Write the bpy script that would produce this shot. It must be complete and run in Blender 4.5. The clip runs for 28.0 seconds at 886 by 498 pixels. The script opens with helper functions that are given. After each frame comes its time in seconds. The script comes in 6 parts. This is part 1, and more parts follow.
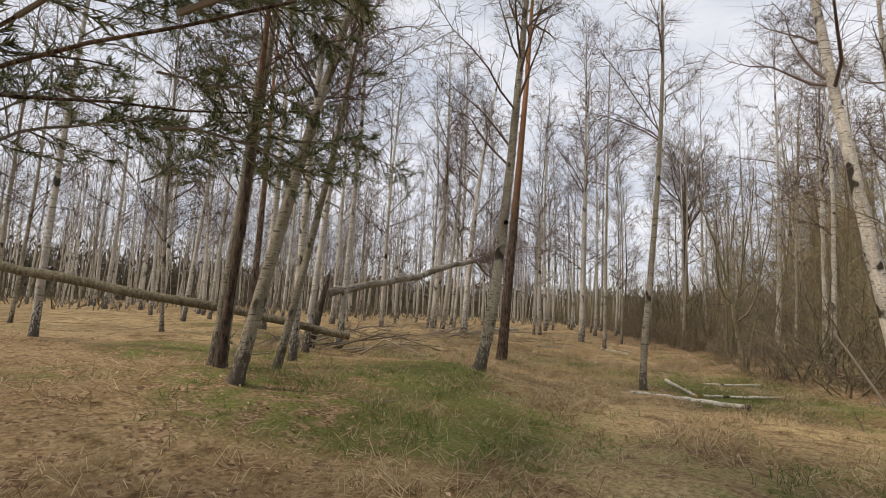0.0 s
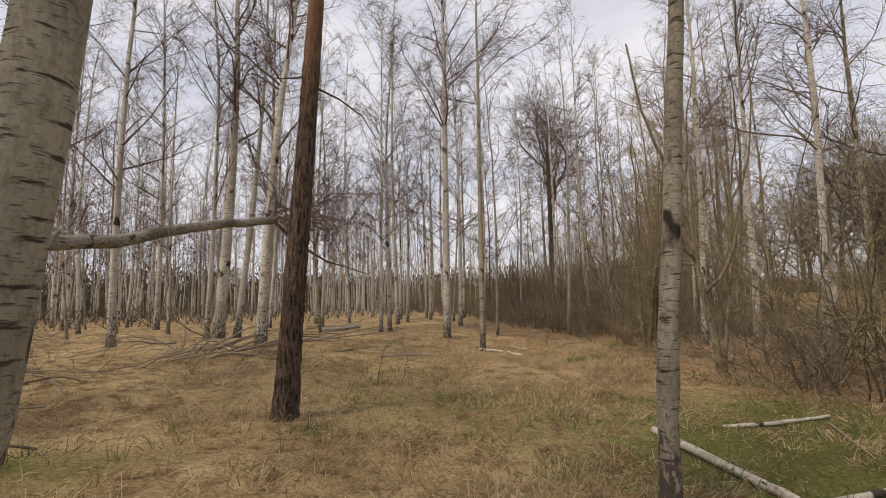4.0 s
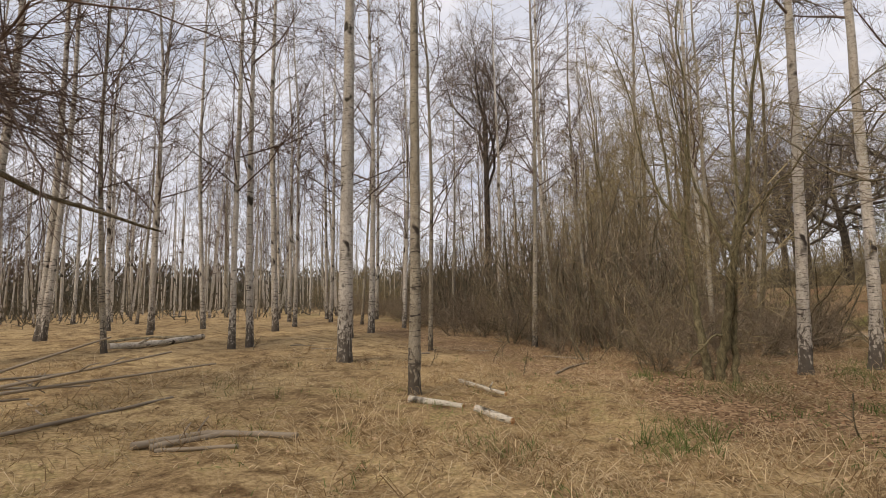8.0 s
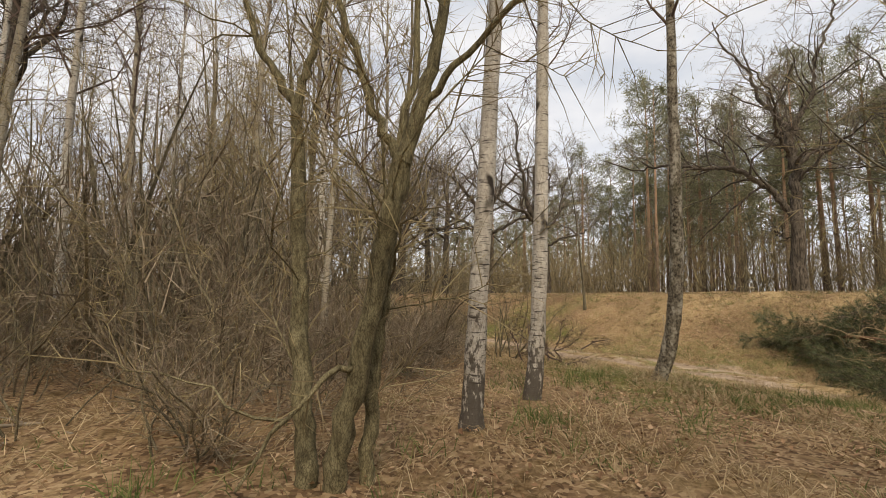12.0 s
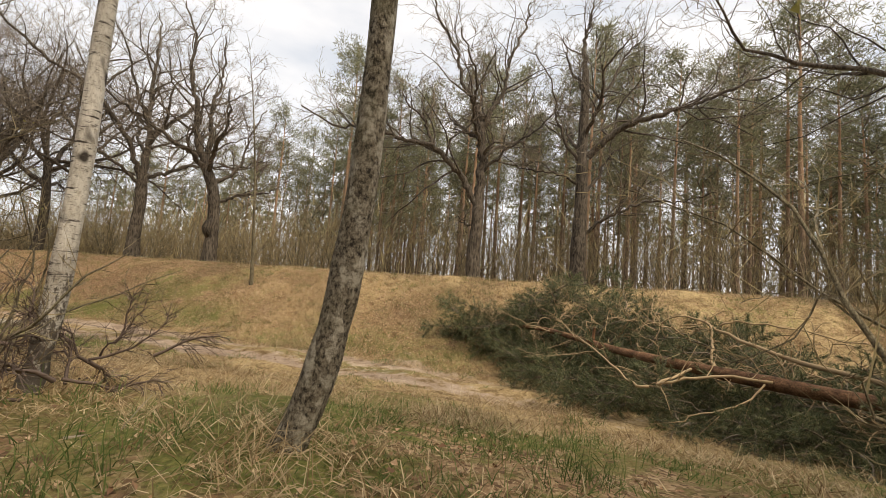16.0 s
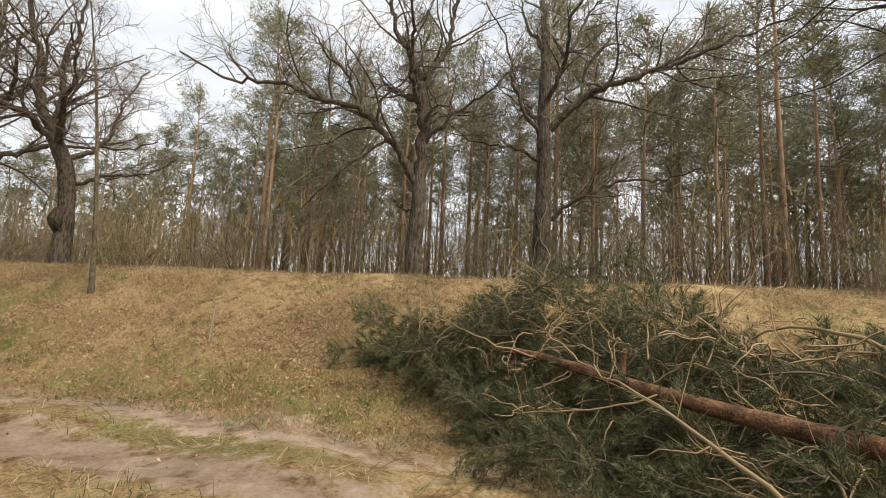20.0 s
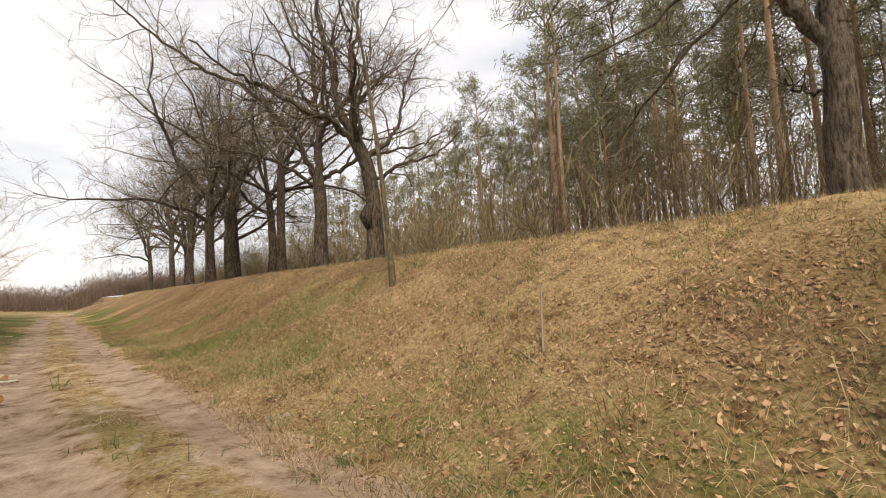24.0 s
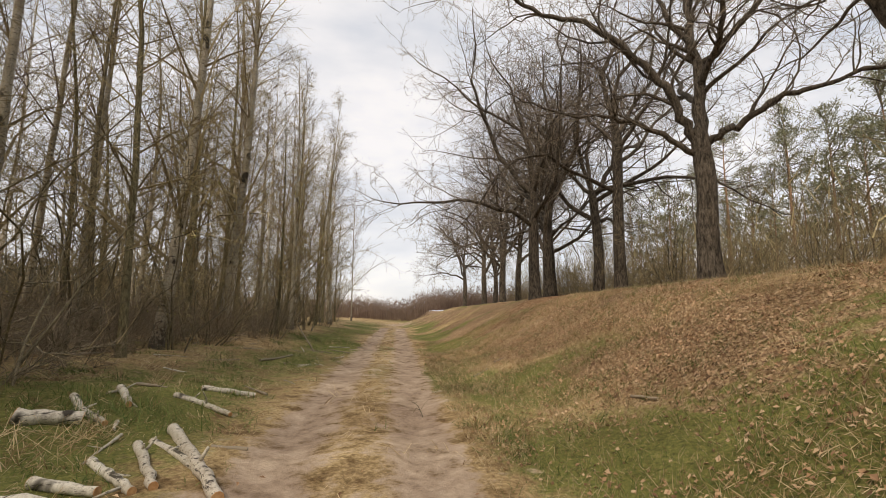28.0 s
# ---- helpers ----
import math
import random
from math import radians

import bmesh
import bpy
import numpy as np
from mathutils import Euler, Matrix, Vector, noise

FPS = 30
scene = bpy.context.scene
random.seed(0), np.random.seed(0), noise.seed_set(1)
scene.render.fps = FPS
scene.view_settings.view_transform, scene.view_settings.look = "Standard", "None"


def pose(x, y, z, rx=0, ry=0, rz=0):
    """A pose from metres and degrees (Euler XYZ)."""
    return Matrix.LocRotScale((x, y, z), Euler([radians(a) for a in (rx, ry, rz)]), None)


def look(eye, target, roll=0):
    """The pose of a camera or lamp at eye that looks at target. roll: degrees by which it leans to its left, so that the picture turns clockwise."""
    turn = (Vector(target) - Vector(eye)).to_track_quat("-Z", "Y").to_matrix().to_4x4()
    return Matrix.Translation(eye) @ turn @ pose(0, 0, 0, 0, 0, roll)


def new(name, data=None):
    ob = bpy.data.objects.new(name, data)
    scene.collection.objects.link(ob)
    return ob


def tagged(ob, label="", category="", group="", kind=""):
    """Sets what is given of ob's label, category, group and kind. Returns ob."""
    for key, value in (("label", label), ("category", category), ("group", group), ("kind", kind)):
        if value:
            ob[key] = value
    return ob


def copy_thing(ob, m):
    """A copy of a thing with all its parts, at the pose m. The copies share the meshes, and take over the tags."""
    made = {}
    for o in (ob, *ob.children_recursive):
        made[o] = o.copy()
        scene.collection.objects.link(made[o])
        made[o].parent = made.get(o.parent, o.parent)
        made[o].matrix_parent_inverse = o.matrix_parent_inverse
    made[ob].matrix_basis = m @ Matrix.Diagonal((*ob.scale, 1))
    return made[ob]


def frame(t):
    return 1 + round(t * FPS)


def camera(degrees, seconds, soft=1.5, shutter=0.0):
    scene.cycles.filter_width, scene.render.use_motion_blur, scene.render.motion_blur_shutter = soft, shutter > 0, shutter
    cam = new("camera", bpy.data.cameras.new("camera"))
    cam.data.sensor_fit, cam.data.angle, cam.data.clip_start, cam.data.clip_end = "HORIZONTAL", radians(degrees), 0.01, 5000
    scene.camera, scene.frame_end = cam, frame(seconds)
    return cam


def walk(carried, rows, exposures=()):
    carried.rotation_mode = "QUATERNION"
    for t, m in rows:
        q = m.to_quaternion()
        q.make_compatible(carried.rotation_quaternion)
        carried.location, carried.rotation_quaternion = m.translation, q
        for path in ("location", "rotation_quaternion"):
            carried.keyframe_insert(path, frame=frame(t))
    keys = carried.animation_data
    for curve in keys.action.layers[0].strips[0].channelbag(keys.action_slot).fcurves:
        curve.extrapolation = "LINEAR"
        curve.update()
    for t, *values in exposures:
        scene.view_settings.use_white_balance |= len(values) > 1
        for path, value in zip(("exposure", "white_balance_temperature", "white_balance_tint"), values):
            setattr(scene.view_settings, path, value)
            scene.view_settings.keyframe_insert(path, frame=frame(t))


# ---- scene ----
cam = camera(87.3, 28.0, 0.9)
PATH = [
    (0, (0.550, -0.000, 1.500), (0.537, 1.983, 1.761), 3.02),
    (0.5, (0.741, 0.981, 1.569), (0.915, 2.958, 1.813), 2.08),
    (1, (1.015, 1.951, 1.551), (1.331, 3.909, 1.805), -0.17),
    (1.5, (1.237, 3.018, 1.527), (1.662, 4.960, 1.751), 0.59),
    (2, (1.556, 4.130, 1.526), (2.069, 6.051, 1.744), -0.18),
    (2.5, (1.890, 5.217, 1.513), (2.466, 7.120, 1.730), -1.69),
    (3, (2.192, 6.297, 1.474), (2.789, 8.195, 1.676), -2.87),
    (3.5, (2.391, 7.371, 1.514), (2.990, 9.265, 1.746), -1.11),
    (5.5, (3.451, 11.298, 1.453), (4.045, 13.194, 1.681), -1.93),
    (6, (3.708, 12.276, 1.468), (4.305, 14.172, 1.687), -0.65),
    (6.5, (4.035, 13.150, 1.458), (4.686, 15.030, 1.663), -1.40),
    (7, (4.382, 13.981, 1.456), (5.106, 15.837, 1.640), -2.12),
    (7.5, (4.758, 14.772, 1.458), (5.578, 16.583, 1.678), -0.32),
    (8, (5.211, 15.519, 1.448), (6.148, 17.272, 1.663), -1.10),
    (8.5, (5.729, 16.250, 1.417), (6.816, 17.917, 1.626), -0.39),
    (9, (6.353, 16.890, 1.378), (7.597, 18.448, 1.534), -1.35),
    (9.5, (6.955, 17.497, 1.380), (8.338, 18.932, 1.550), 0.58),
    (10, (7.618, 17.946, 1.362), (9.132, 19.239, 1.550), 1.83),
    (10.5, (8.305, 18.210, 1.342), (9.947, 19.330, 1.561), -2.08),
    (11, (8.968, 18.500, 1.295), (10.724, 19.433, 1.510), 0.18),
    (11.5, (9.582, 18.665, 1.222), (11.417, 19.429, 1.437), -0.14),
    (12, (10.205, 18.768, 1.208), (12.099, 19.369, 1.433), 1.27),
    (12.5, (10.828, 18.807, 1.231), (12.764, 19.255, 1.449), 0.50),
    (14.5, (13.110, 18.585, 1.108), (15.096, 18.474, 1.322), 2.72),
    (15, (13.796, 18.418, 1.114), (15.765, 18.155, 1.345), 2.78),
    (15.5, (14.570, 18.150, 1.091), (16.504, 17.688, 1.306), 2.65),
    (16, (15.297, 17.878, 1.066), (17.182, 17.243, 1.272), 4.61),
    (16.5, (15.889, 17.485, 1.079), (17.722, 16.712, 1.287), 2.01),
    (17, (16.427, 17.210, 1.096), (18.228, 16.361, 1.280), 3.18),
    (17.5, (16.843, 16.981, 1.098), (18.608, 16.069, 1.326), 2.82),
    (18, (17.250, 16.747, 1.115), (18.999, 15.814, 1.373), 2.84),
    (18.5, (17.736, 16.512, 1.090), (19.473, 15.558, 1.359), 2.83),
    (19, (18.290, 16.283, 1.093), (20.036, 15.342, 1.352), 3.32),
    (19.5, (18.865, 16.063, 1.098), (20.628, 15.154, 1.358), 3.60),
    (20, (19.436, 15.869, 1.108), (21.234, 15.028, 1.348), 2.91),
    (20.5, (19.876, 15.771, 1.171), (21.697, 14.996, 1.459), 2.68),
    (22.5, (22.744, 15.735, 0.988), (24.723, 15.498, 1.156), 5.20),
    (23, (23.430, 15.708, 0.972), (25.425, 15.653, 1.107), -1.68),
    (23.5, (24.053, 15.924, 0.962), (26.044, 16.054, 1.093), -2.46),
    (24, (24.714, 16.223, 0.928), (26.682, 16.545, 1.080), -2.71),
    (24.5, (25.305, 16.622, 0.933), (27.228, 17.143, 1.110), -1.49),
    (25, (25.838, 17.033, 0.933), (27.697, 17.737, 1.145), -0.81),
    (25.5, (26.393, 17.493, 0.911), (28.171, 18.375, 1.153), -1.21),
    (26, (26.994, 18.117, 0.906), (28.668, 19.178, 1.172), -0.88),
    (26.5, (27.774, 18.929, 0.909), (29.346, 20.134, 1.186), -1.19),
    (27, (28.753, 19.946, 0.888), (30.259, 21.241, 1.123), -0.60),
    (27.5, (29.770, 21.078, 0.904), (31.236, 22.410, 1.178), -0.79),
    (28, (30.927, 22.470, 0.945), (32.352, 23.846, 1.222), 0.78),
]
walk(cam, [(t, look(eye, target, roll)) for t, eye, target, roll in PATH],
     [(0, -0.03, 7200, 13), (3, -0.08, 7400, 16), (7, -0.05, 7400, 17), (11, 0.02, 7600, 12), (15, 0.26, 7900, 12), (20, 0.26, 7500, 10), (23, 0.35, 7900, 11), (24, 0.27, 7900, 13), (25.2, 0.06, 7900, 15), (28, 0.02, 7700, 13)])



# ---- world and sun: a bright, thinly clouded spring sky ----
SUN_DIR = Vector((-0.6, -0.22, 0.77)).normalized()
world = bpy.data.worlds.new("sky")
scene.world = world
world.use_nodes = True
wt = world.node_tree
wn, wl = wt.nodes, wt.links
wn.clear()
w_out = wn.new("ShaderNodeOutputWorld")
w_bg = wn.new("ShaderNodeBackground")
w_sky = wn.new("ShaderNodeTexSky")
w_sky.sky_type, w_sky.sun_disc = "NISHITA", False
w_sky.sun_elevation, w_sky.sun_rotation = math.asin(SUN_DIR.z), math.atan2(SUN_DIR.x, SUN_DIR.y)
w_gain = wn.new("ShaderNodeVectorMath")
w_gain.operation = "SCALE"
w_gain.inputs["Scale"].default_value = 1.1
w_co = wn.new("ShaderNodeTexCoord")
w_map = wn.new("ShaderNodeMapping")
w_map.inputs["Scale"].default_value = (2.2, 2.2, 6.5)
w_noise = wn.new("ShaderNodeTexNoise")
w_noise.inputs["Scale"].default_value, w_noise.inputs["Detail"].default_value = 1.6, 6.0
w_ramp = wn.new("ShaderNodeValToRGB")
w_ramp.color_ramp.elements[0].position, w_ramp.color_ramp.elements[0].color = 0.32, (5.9, 6.8, 8.3, 1)
w_ramp.color_ramp.elements[1].position, w_ramp.color_ramp.elements[1].color = 0.66, (8.7, 9.3, 10.4, 1)
w_mix = wn.new("ShaderNodeMixRGB")
w_mix.inputs[0].default_value = 0.85
wl.new(w_co.outputs["Generated"], w_map.inputs[0])
wl.new(w_map.outputs[0], w_noise.inputs["Vector"])
wl.new(w_noise.outputs["Fac"], w_ramp.inputs[0])
wl.new(w_sky.outputs[0], w_gain.inputs[0])
wl.new(w_gain.outputs[0], w_mix.inputs[1])
wl.new(w_ramp.outputs[0], w_mix.inputs[2])
wl.new(w_mix.outputs[0], w_bg.inputs[0])
wl.new(w_bg.outputs[0], w_out.inputs[0])
w_bg.inputs[1].default_value = 0.112
sun = new("sun", bpy.data.lights.new("sun", "SUN"))
sun.data.energy, sun.data.angle, sun.data.color = 2.3, radians(14), (1.0, 0.90, 0.76)
sun.matrix_world = look(SUN_DIR * 50, (0, 0, 0))


# ---- materials ----
def material(name, rough=0.9, spec=0.25):
    m = bpy.data.materials.new(name)
    m.use_nodes = True
    b = m.node_tree.nodes["Principled BSDF"]
    b.inputs["Roughness"].default_value = rough
    b.inputs["Specular IOR Level"].default_value = spec
    return m, m.node_tree.nodes, m.node_tree.links, b


def ramp(nodes, stops):
    r = nodes.new("ShaderNodeValToRGB")
    e = r.color_ramp.elements
    while len(e) < len(stops):
        e.new(0.5)
    for k, (p, c) in enumerate(stops):
        e[k].position, e[k].color = p, (*c, 1)
    return r


def noise_node(nodes, links, vec, scale, detail=4.0, rough=0.55):
    n = nodes.new("ShaderNodeTexNoise")
    n.inputs["Scale"].default_value, n.inputs["Detail"].default_value = scale, detail
    n.inputs["Roughness"].default_value = rough
    links.new(vec, n.inputs["Vector"])
    return n


def mapping(nodes, links, vec, scale):
    m = nodes.new("ShaderNodeMapping")
    m.inputs["Scale"].default_value = scale
    links.new(vec, m.inputs[0])
    return m.outputs[0]


def mix_colour(nodes, links, fac, a, b, mode="MIX"):
    m = nodes.new("ShaderNodeMixRGB")
    m.blend_type = mode
    for k, v in ((0, fac), (1, a), (2, b)):
        if isinstance(v, (int, float)):
            m.inputs[k].default_value = v
        elif isinstance(v, tuple):
            m.inputs[k].default_value = (*v, 1)
        else:
            links.new(v, m.inputs[k])
    return m.outputs[0]


def bump(nodes, links, height, bsdf, strength, dist=0.02):
    b = nodes.new("ShaderNodeBump")
    b.inputs["Strength"].default_value, b.inputs["Distance"].default_value = strength, dist
    links.new(height, b.inputs["Height"])
    links.new(b.outputs[0], bsdf.inputs["Normal"])


def birch_bark(name, white=(0.66, 0.62, 0.54), grey=(0.40, 0.36, 0.30), foot=0.75, moss=0.28):
    """Pale papery bark with dark cross marks, and a rough black foot."""
    m, n, l, b = material(name, 0.8)
    co = n.new("ShaderNodeTexCoord").outputs["Object"]
    rnd = n.new("ShaderNodeObjectInfo").outputs["Random"]
    base = noise_node(n, l, co, 1.3, 3)
    r0 = ramp(n, [(0.35, grey), (0.62, white)])
    l.new(base.outputs["Fac"], r0.inputs[0])
    col = mix_colour(n, l, rnd, r0.outputs[0], mix_colour(n, l, 0.55, r0.outputs[0], grey))
    # cross marks: noise squeezed along the trunk
    marks = noise_node(n, l, mapping(n, l, co, (5, 5, 34)), 1.0, 3, 0.6)
    r1 = ramp(n, [(0.58, (0, 0, 0)), (0.66, (1, 1, 1))])
    l.new(marks.outputs["Fac"], r1.inputs[0])
    col = mix_colour(n, l, r1.outputs[0], col, (0.06, 0.05, 0.045))
    knots = noise_node(n, l, mapping(n, l, co, (3, 3, 2.2)), 1.0, 2)
    r2 = ramp(n, [(0.61, (0, 0, 0)), (0.67, (1, 1, 1))])
    l.new(knots.outputs["Fac"], r2.inputs[0])
    col = mix_colour(n, l, r2.outputs[0], col, (0.05, 0.042, 0.036))
    # fine mottling and short dashes
    mott = noise_node(n, l, mapping(n, l, co, (26, 26, 15)), 1.0, 5, 0.7)
    rm = ramp(n, [(0.34, (0.68, 0.65, 0.61)), (0.56, (1.1, 1.1, 1.1))])
    l.new(mott.outputs["Fac"], rm.inputs[0])
    col = mix_colour(n, l, 1.0, col, rm.outputs[0], "MULTIPLY")
    dash = noise_node(n, l, mapping(n, l, co, (17, 17, 120)), 1.0, 2, 0.5)
    rd = ramp(n, [(0.62, (0, 0, 0)), (0.68, (0.8, 0.8, 0.8))])
    l.new(dash.outputs["Fac"], rd.inputs[0])
    col = mix_colour(n, l, rd.outputs[0], col, (0.09, 0.075, 0.06))
    # algae tint
    alg = noise_node(n, l, co, 0.55, 2)
    r3 = ramp(n, [(0.45, (0, 0, 0)), (0.75, (moss, moss, moss))])
    l.new(alg.outputs["Fac"], r3.inputs[0])
    col = mix_colour(n, l, r3.outputs[0], col, (0.13, 0.13, 0.055))
    rough = noise_node(n, l, mapping(n, l, co, (21, 21, 9)), 1.0, 5, 0.7)
    if not foot:
        l.new(col, b.inputs["Base Color"])
        bump(n, l, rough.outputs["Fac"], b, 0.5, 0.02)
        return m
    # black, cracked foot
    sep = n.new("ShaderNodeSeparateXYZ")
    l.new(co, sep.inputs[0])
    ma = n.new("ShaderNodeMath")
    ma.operation = "MULTIPLY_ADD"
    l.new(rough.outputs["Fac"], ma.inputs[0])
    ma.inputs[1].default_value = -7.0
    ma2 = n.new("ShaderNodeMath")
    ma2.operation = "DIVIDE"
    l.new(sep.outputs["Z"], ma2.inputs[0])
    ma2.inputs[1].default_value = foot
    l.new(ma2.outputs[0], ma.inputs[2])
    r4 = ramp(n, [(0.0, (0.92, 0.92, 0.92)), (0.5, (0, 0, 0))])
    ma3 = n.new("ShaderNodeMath")
    ma3.operation = "ADD"
    l.new(ma.outputs[0], ma3.inputs[0])
    ma3.inputs[1].default_value = 2.9
    l.new(ma3.outputs[0], r4.inputs[0])
    col = mix_colour(n, l, r4.outputs[0], col, (0.085, 0.072, 0.058))
    l.new(col, b.inputs["Base Color"])
    bump(n, l, rough.outputs["Fac"], b, 0.8, 0.03)
    return m


def furrowed_bark(name, light, dark, scale=(14, 14, 3.2), upper=None, rise=(6.0, 10.0), strength=0.9):
    """Long cracked plates; with 'upper', a thin bark of another colour above the given heights."""
    m, n, l, b = material(name, 0.92)
    co = n.new("ShaderNodeTexCoord").outputs["Object"]
    f = noise_node(n, l, mapping(n, l, co, scale), 1.0, 5, 0.6)
    r = ramp(n, [(0.36, dark), (0.60, light)])
    l.new(f.outputs["Fac"], r.inputs[0])
    col = r.outputs[0]
    vor = n.new("ShaderNodeTexVoronoi")
    vor.feature = "DISTANCE_TO_EDGE"
    wob = noise_node(n, l, co, 9.0, 3)
    warp = n.new("ShaderNodeMixRGB")
    warp.blend_type = "ADD"
    warp.inputs[0].default_value = 0.9
    l.new(mapping(n, l, co, tuple(0.75 * v for v in scale)), warp.inputs[1])
    l.new(wob.outputs["Color"], warp.inputs[2])
    l.new(warp.outputs[0], vor.inputs["Vector"])
    rv = ramp(n, [(0.02, (0.32, 0.3, 0.28)), (0.14, (1.0, 1.0, 1.0))])
    l.new(vor.outputs["Distance"], rv.inputs[0])
    col = mix_colour(n, l, 0.85, col, rv.outputs[0], "MULTIPLY")
    if upper:
        sep = n.new("ShaderNodeSeparateXYZ")
        l.new(co, sep.inputs[0])
        mr = n.new("ShaderNodeMapRange")
        l.new(sep.outputs["Z"], mr.inputs[0])
        mr.inputs[1].default_value, mr.inputs[2].default_value = rise
        col = mix_colour(n, l, mr.outputs[0], col, upper)
    big = noise_node(n, l, co, 0.9, 3)
    r2 = ramp(n, [(0.3, (0.65, 0.65, 0.65)), (0.7, (1.2, 1.2, 1.2))])
    l.new(big.outputs["Fac"], r2.inputs[0])
    col = mix_colour(n, l, 1.0, col, r2.outputs[0], "MULTIPLY")
    rnd = n.new("ShaderNodeObjectInfo").outputs["Random"]
    r3 = ramp(n, [(0.0, (0.78, 0.78, 0.78)), (1.0, (1.18, 1.18, 1.18))])
    l.new(rnd, r3.inputs[0])
    col = mix_colour(n, l, 1.0, col, r3.outputs[0], "MULTIPLY")
    l.new(col, b.inputs["Base Color"])
    bump(n, l, f.outputs["Fac"], b, strength, 0.035)
    return m


def old_birch(name):
    """Rough plates of grey and pale bark between black cracks, with peeling white strips."""
    m, n, l, b = material(name, 0.9)
    co = n.new("ShaderNodeTexCoord").outputs["Object"]
    crack = noise_node(n, l, mapping(n, l, co, (30, 30, 24)), 1.0, 7, 0.75)
    r = ramp(n, [(0.40, (0.03, 0.025, 0.02)), (0.50, (0.20, 0.17, 0.125)), (0.62, (0.38, 0.34, 0.265))])
    l.new(crack.outputs["Fac"], r.inputs[0])
    strip = noise_node(n, l, mapping(n, l, co, (6, 6, 3.2)), 1.0, 6, 0.7)
    rs = ramp(n, [(0.50, (0, 0, 0)), (0.56, (1, 1, 1))])
    l.new(strip.outputs["Fac"], rs.inputs[0])
    pale = noise_node(n, l, mapping(n, l, co, (16, 16, 22)), 1.0, 6, 0.7)
    rp = ramp(n, [(0.38, (0.16, 0.135, 0.10)), (0.50, (0.46, 0.42, 0.335)), (0.65, (0.60, 0.56, 0.46))])
    l.new(pale.outputs["Fac"], rp.inputs[0])
    col = mix_colour(n, l, rs.outputs[0], r.outputs[0], rp.outputs[0])
    alg = noise_node(n, l, co, 2.2, 3)
    ra = ramp(n, [(0.5, (0, 0, 0)), (0.72, (0.5, 0.5, 0.5))])
    l.new(alg.outputs["Fac"], ra.inputs[0])
    col = mix_colour(n, l, ra.outputs[0], col, (0.12, 0.115, 0.05))
    l.new(col, b.inputs["Base Color"])
    bump(n, l, crack.outputs["Fac"], b, 1.0, 0.05)
    return m


def fibre(name, stops, rough=0.85, island=True, translucent=0.0, spec=0.2):
    """Twigs, needles, blades and leaves: each piece its own shade."""
    m, n, l, b = material(name, rough, spec)
    if island:
        src = n.new("ShaderNodeNewGeometry").outputs["Random Per Island"]
    else:
        src = n.new("ShaderNodeObjectInfo").outputs["Random"]
    r = ramp(n, stops)
    l.new(src, r.inputs[0])
    co = n.new("ShaderNodeTexCoord").outputs["Object"]
    big = noise_node(n, l, co, 0.35, 2)
    r2 = ramp(n, [(0.3, (0.72, 0.72, 0.72)), (0.7, (1.22, 1.22, 1.22))])
    l.new(big.outputs["Fac"], r2.inputs[0])
    col = mix_colour(n, l, 1.0, r.outputs[0], r2.outputs[0], "MULTIPLY")
    l.new(col, b.inputs["Base Color"])
    if translucent:
        out = n["Material Output"]
        tr = n.new("ShaderNodeBsdfTranslucent")
        l.new(col, tr.inputs[0])
        mx = n.new("ShaderNodeMixShader")
        mx.inputs[0].default_value = translucent
        l.new(b.outputs[0], mx.inputs[1])
        l.new(tr.outputs[0], mx.inputs[2])
        l.new(mx.outputs[0], out.inputs[0])
    return m


M_BIRCH = birch_bark("birch_bark", (0.74, 0.71, 0.64), (0.44, 0.41, 0.36))
M_BIRCH_YOUNG = birch_bark("birch_bark_young", (0.52, 0.48, 0.395), (0.28, 0.25, 0.195), 0.5, 0.35)
M_BIRCH_LOG = birch_bark("birch_log_bark", (0.72, 0.69, 0.61), (0.46, 0.42, 0.35), 0, 0.22)
M_BIRCH_DEAD = birch_bark("dead_birch_bark", (0.44, 0.40, 0.34), (0.17, 0.15, 0.12), 0, 0.5)
M_BIRCH_OLD = old_birch("old_birch_bark")
M_BIRCH_GREY = birch_bark("grey_birch_bark", (0.50, 0.465, 0.375), (0.24, 0.215, 0.165), 0.6, 0.5)
M_PINE = furrowed_bark("pine_bark", (0.36, 0.27, 0.20), (0.13, 0.095, 0.07), (16, 16, 4), (0.46, 0.29, 0.18), (3.0, 9.0))
M_PINE_NEAR = furrowed_bark("pine_bark_near", (0.26, 0.19, 0.145), (0.035, 0.026, 0.02), (26, 26, 5), (0.40, 0.21, 0.11), (4.0, 7.5), 1.0)
M_PINE_LOG = furrowed_bark("pine_log_bark", (0.36, 0.20, 0.115), (0.14, 0.075, 0.045), (9, 9, 9), None, strength=0.5)
M_OAK = furrowed_bark("oak_bark", (0.18, 0.153, 0.122), (0.045, 0.037, 0.029), (15, 15, 4))
M_ALDER = furrowed_bark("thicket_bark", (0.31, 0.27, 0.18), (0.14, 0.12, 0.08), (18, 18, 6), strength=0.5)
M_WILLOW = furrowed_bark("willow_bark", (0.33, 0.295, 0.175), (0.15, 0.13, 0.075), (26, 26, 8), strength=0.8)
M_TWIG = fibre("birch_twigs", [(0.0, (0.085, 0.06, 0.052)), (0.6, (0.155, 0.115, 0.095)), (1.0, (0.25, 0.195, 0.155))])
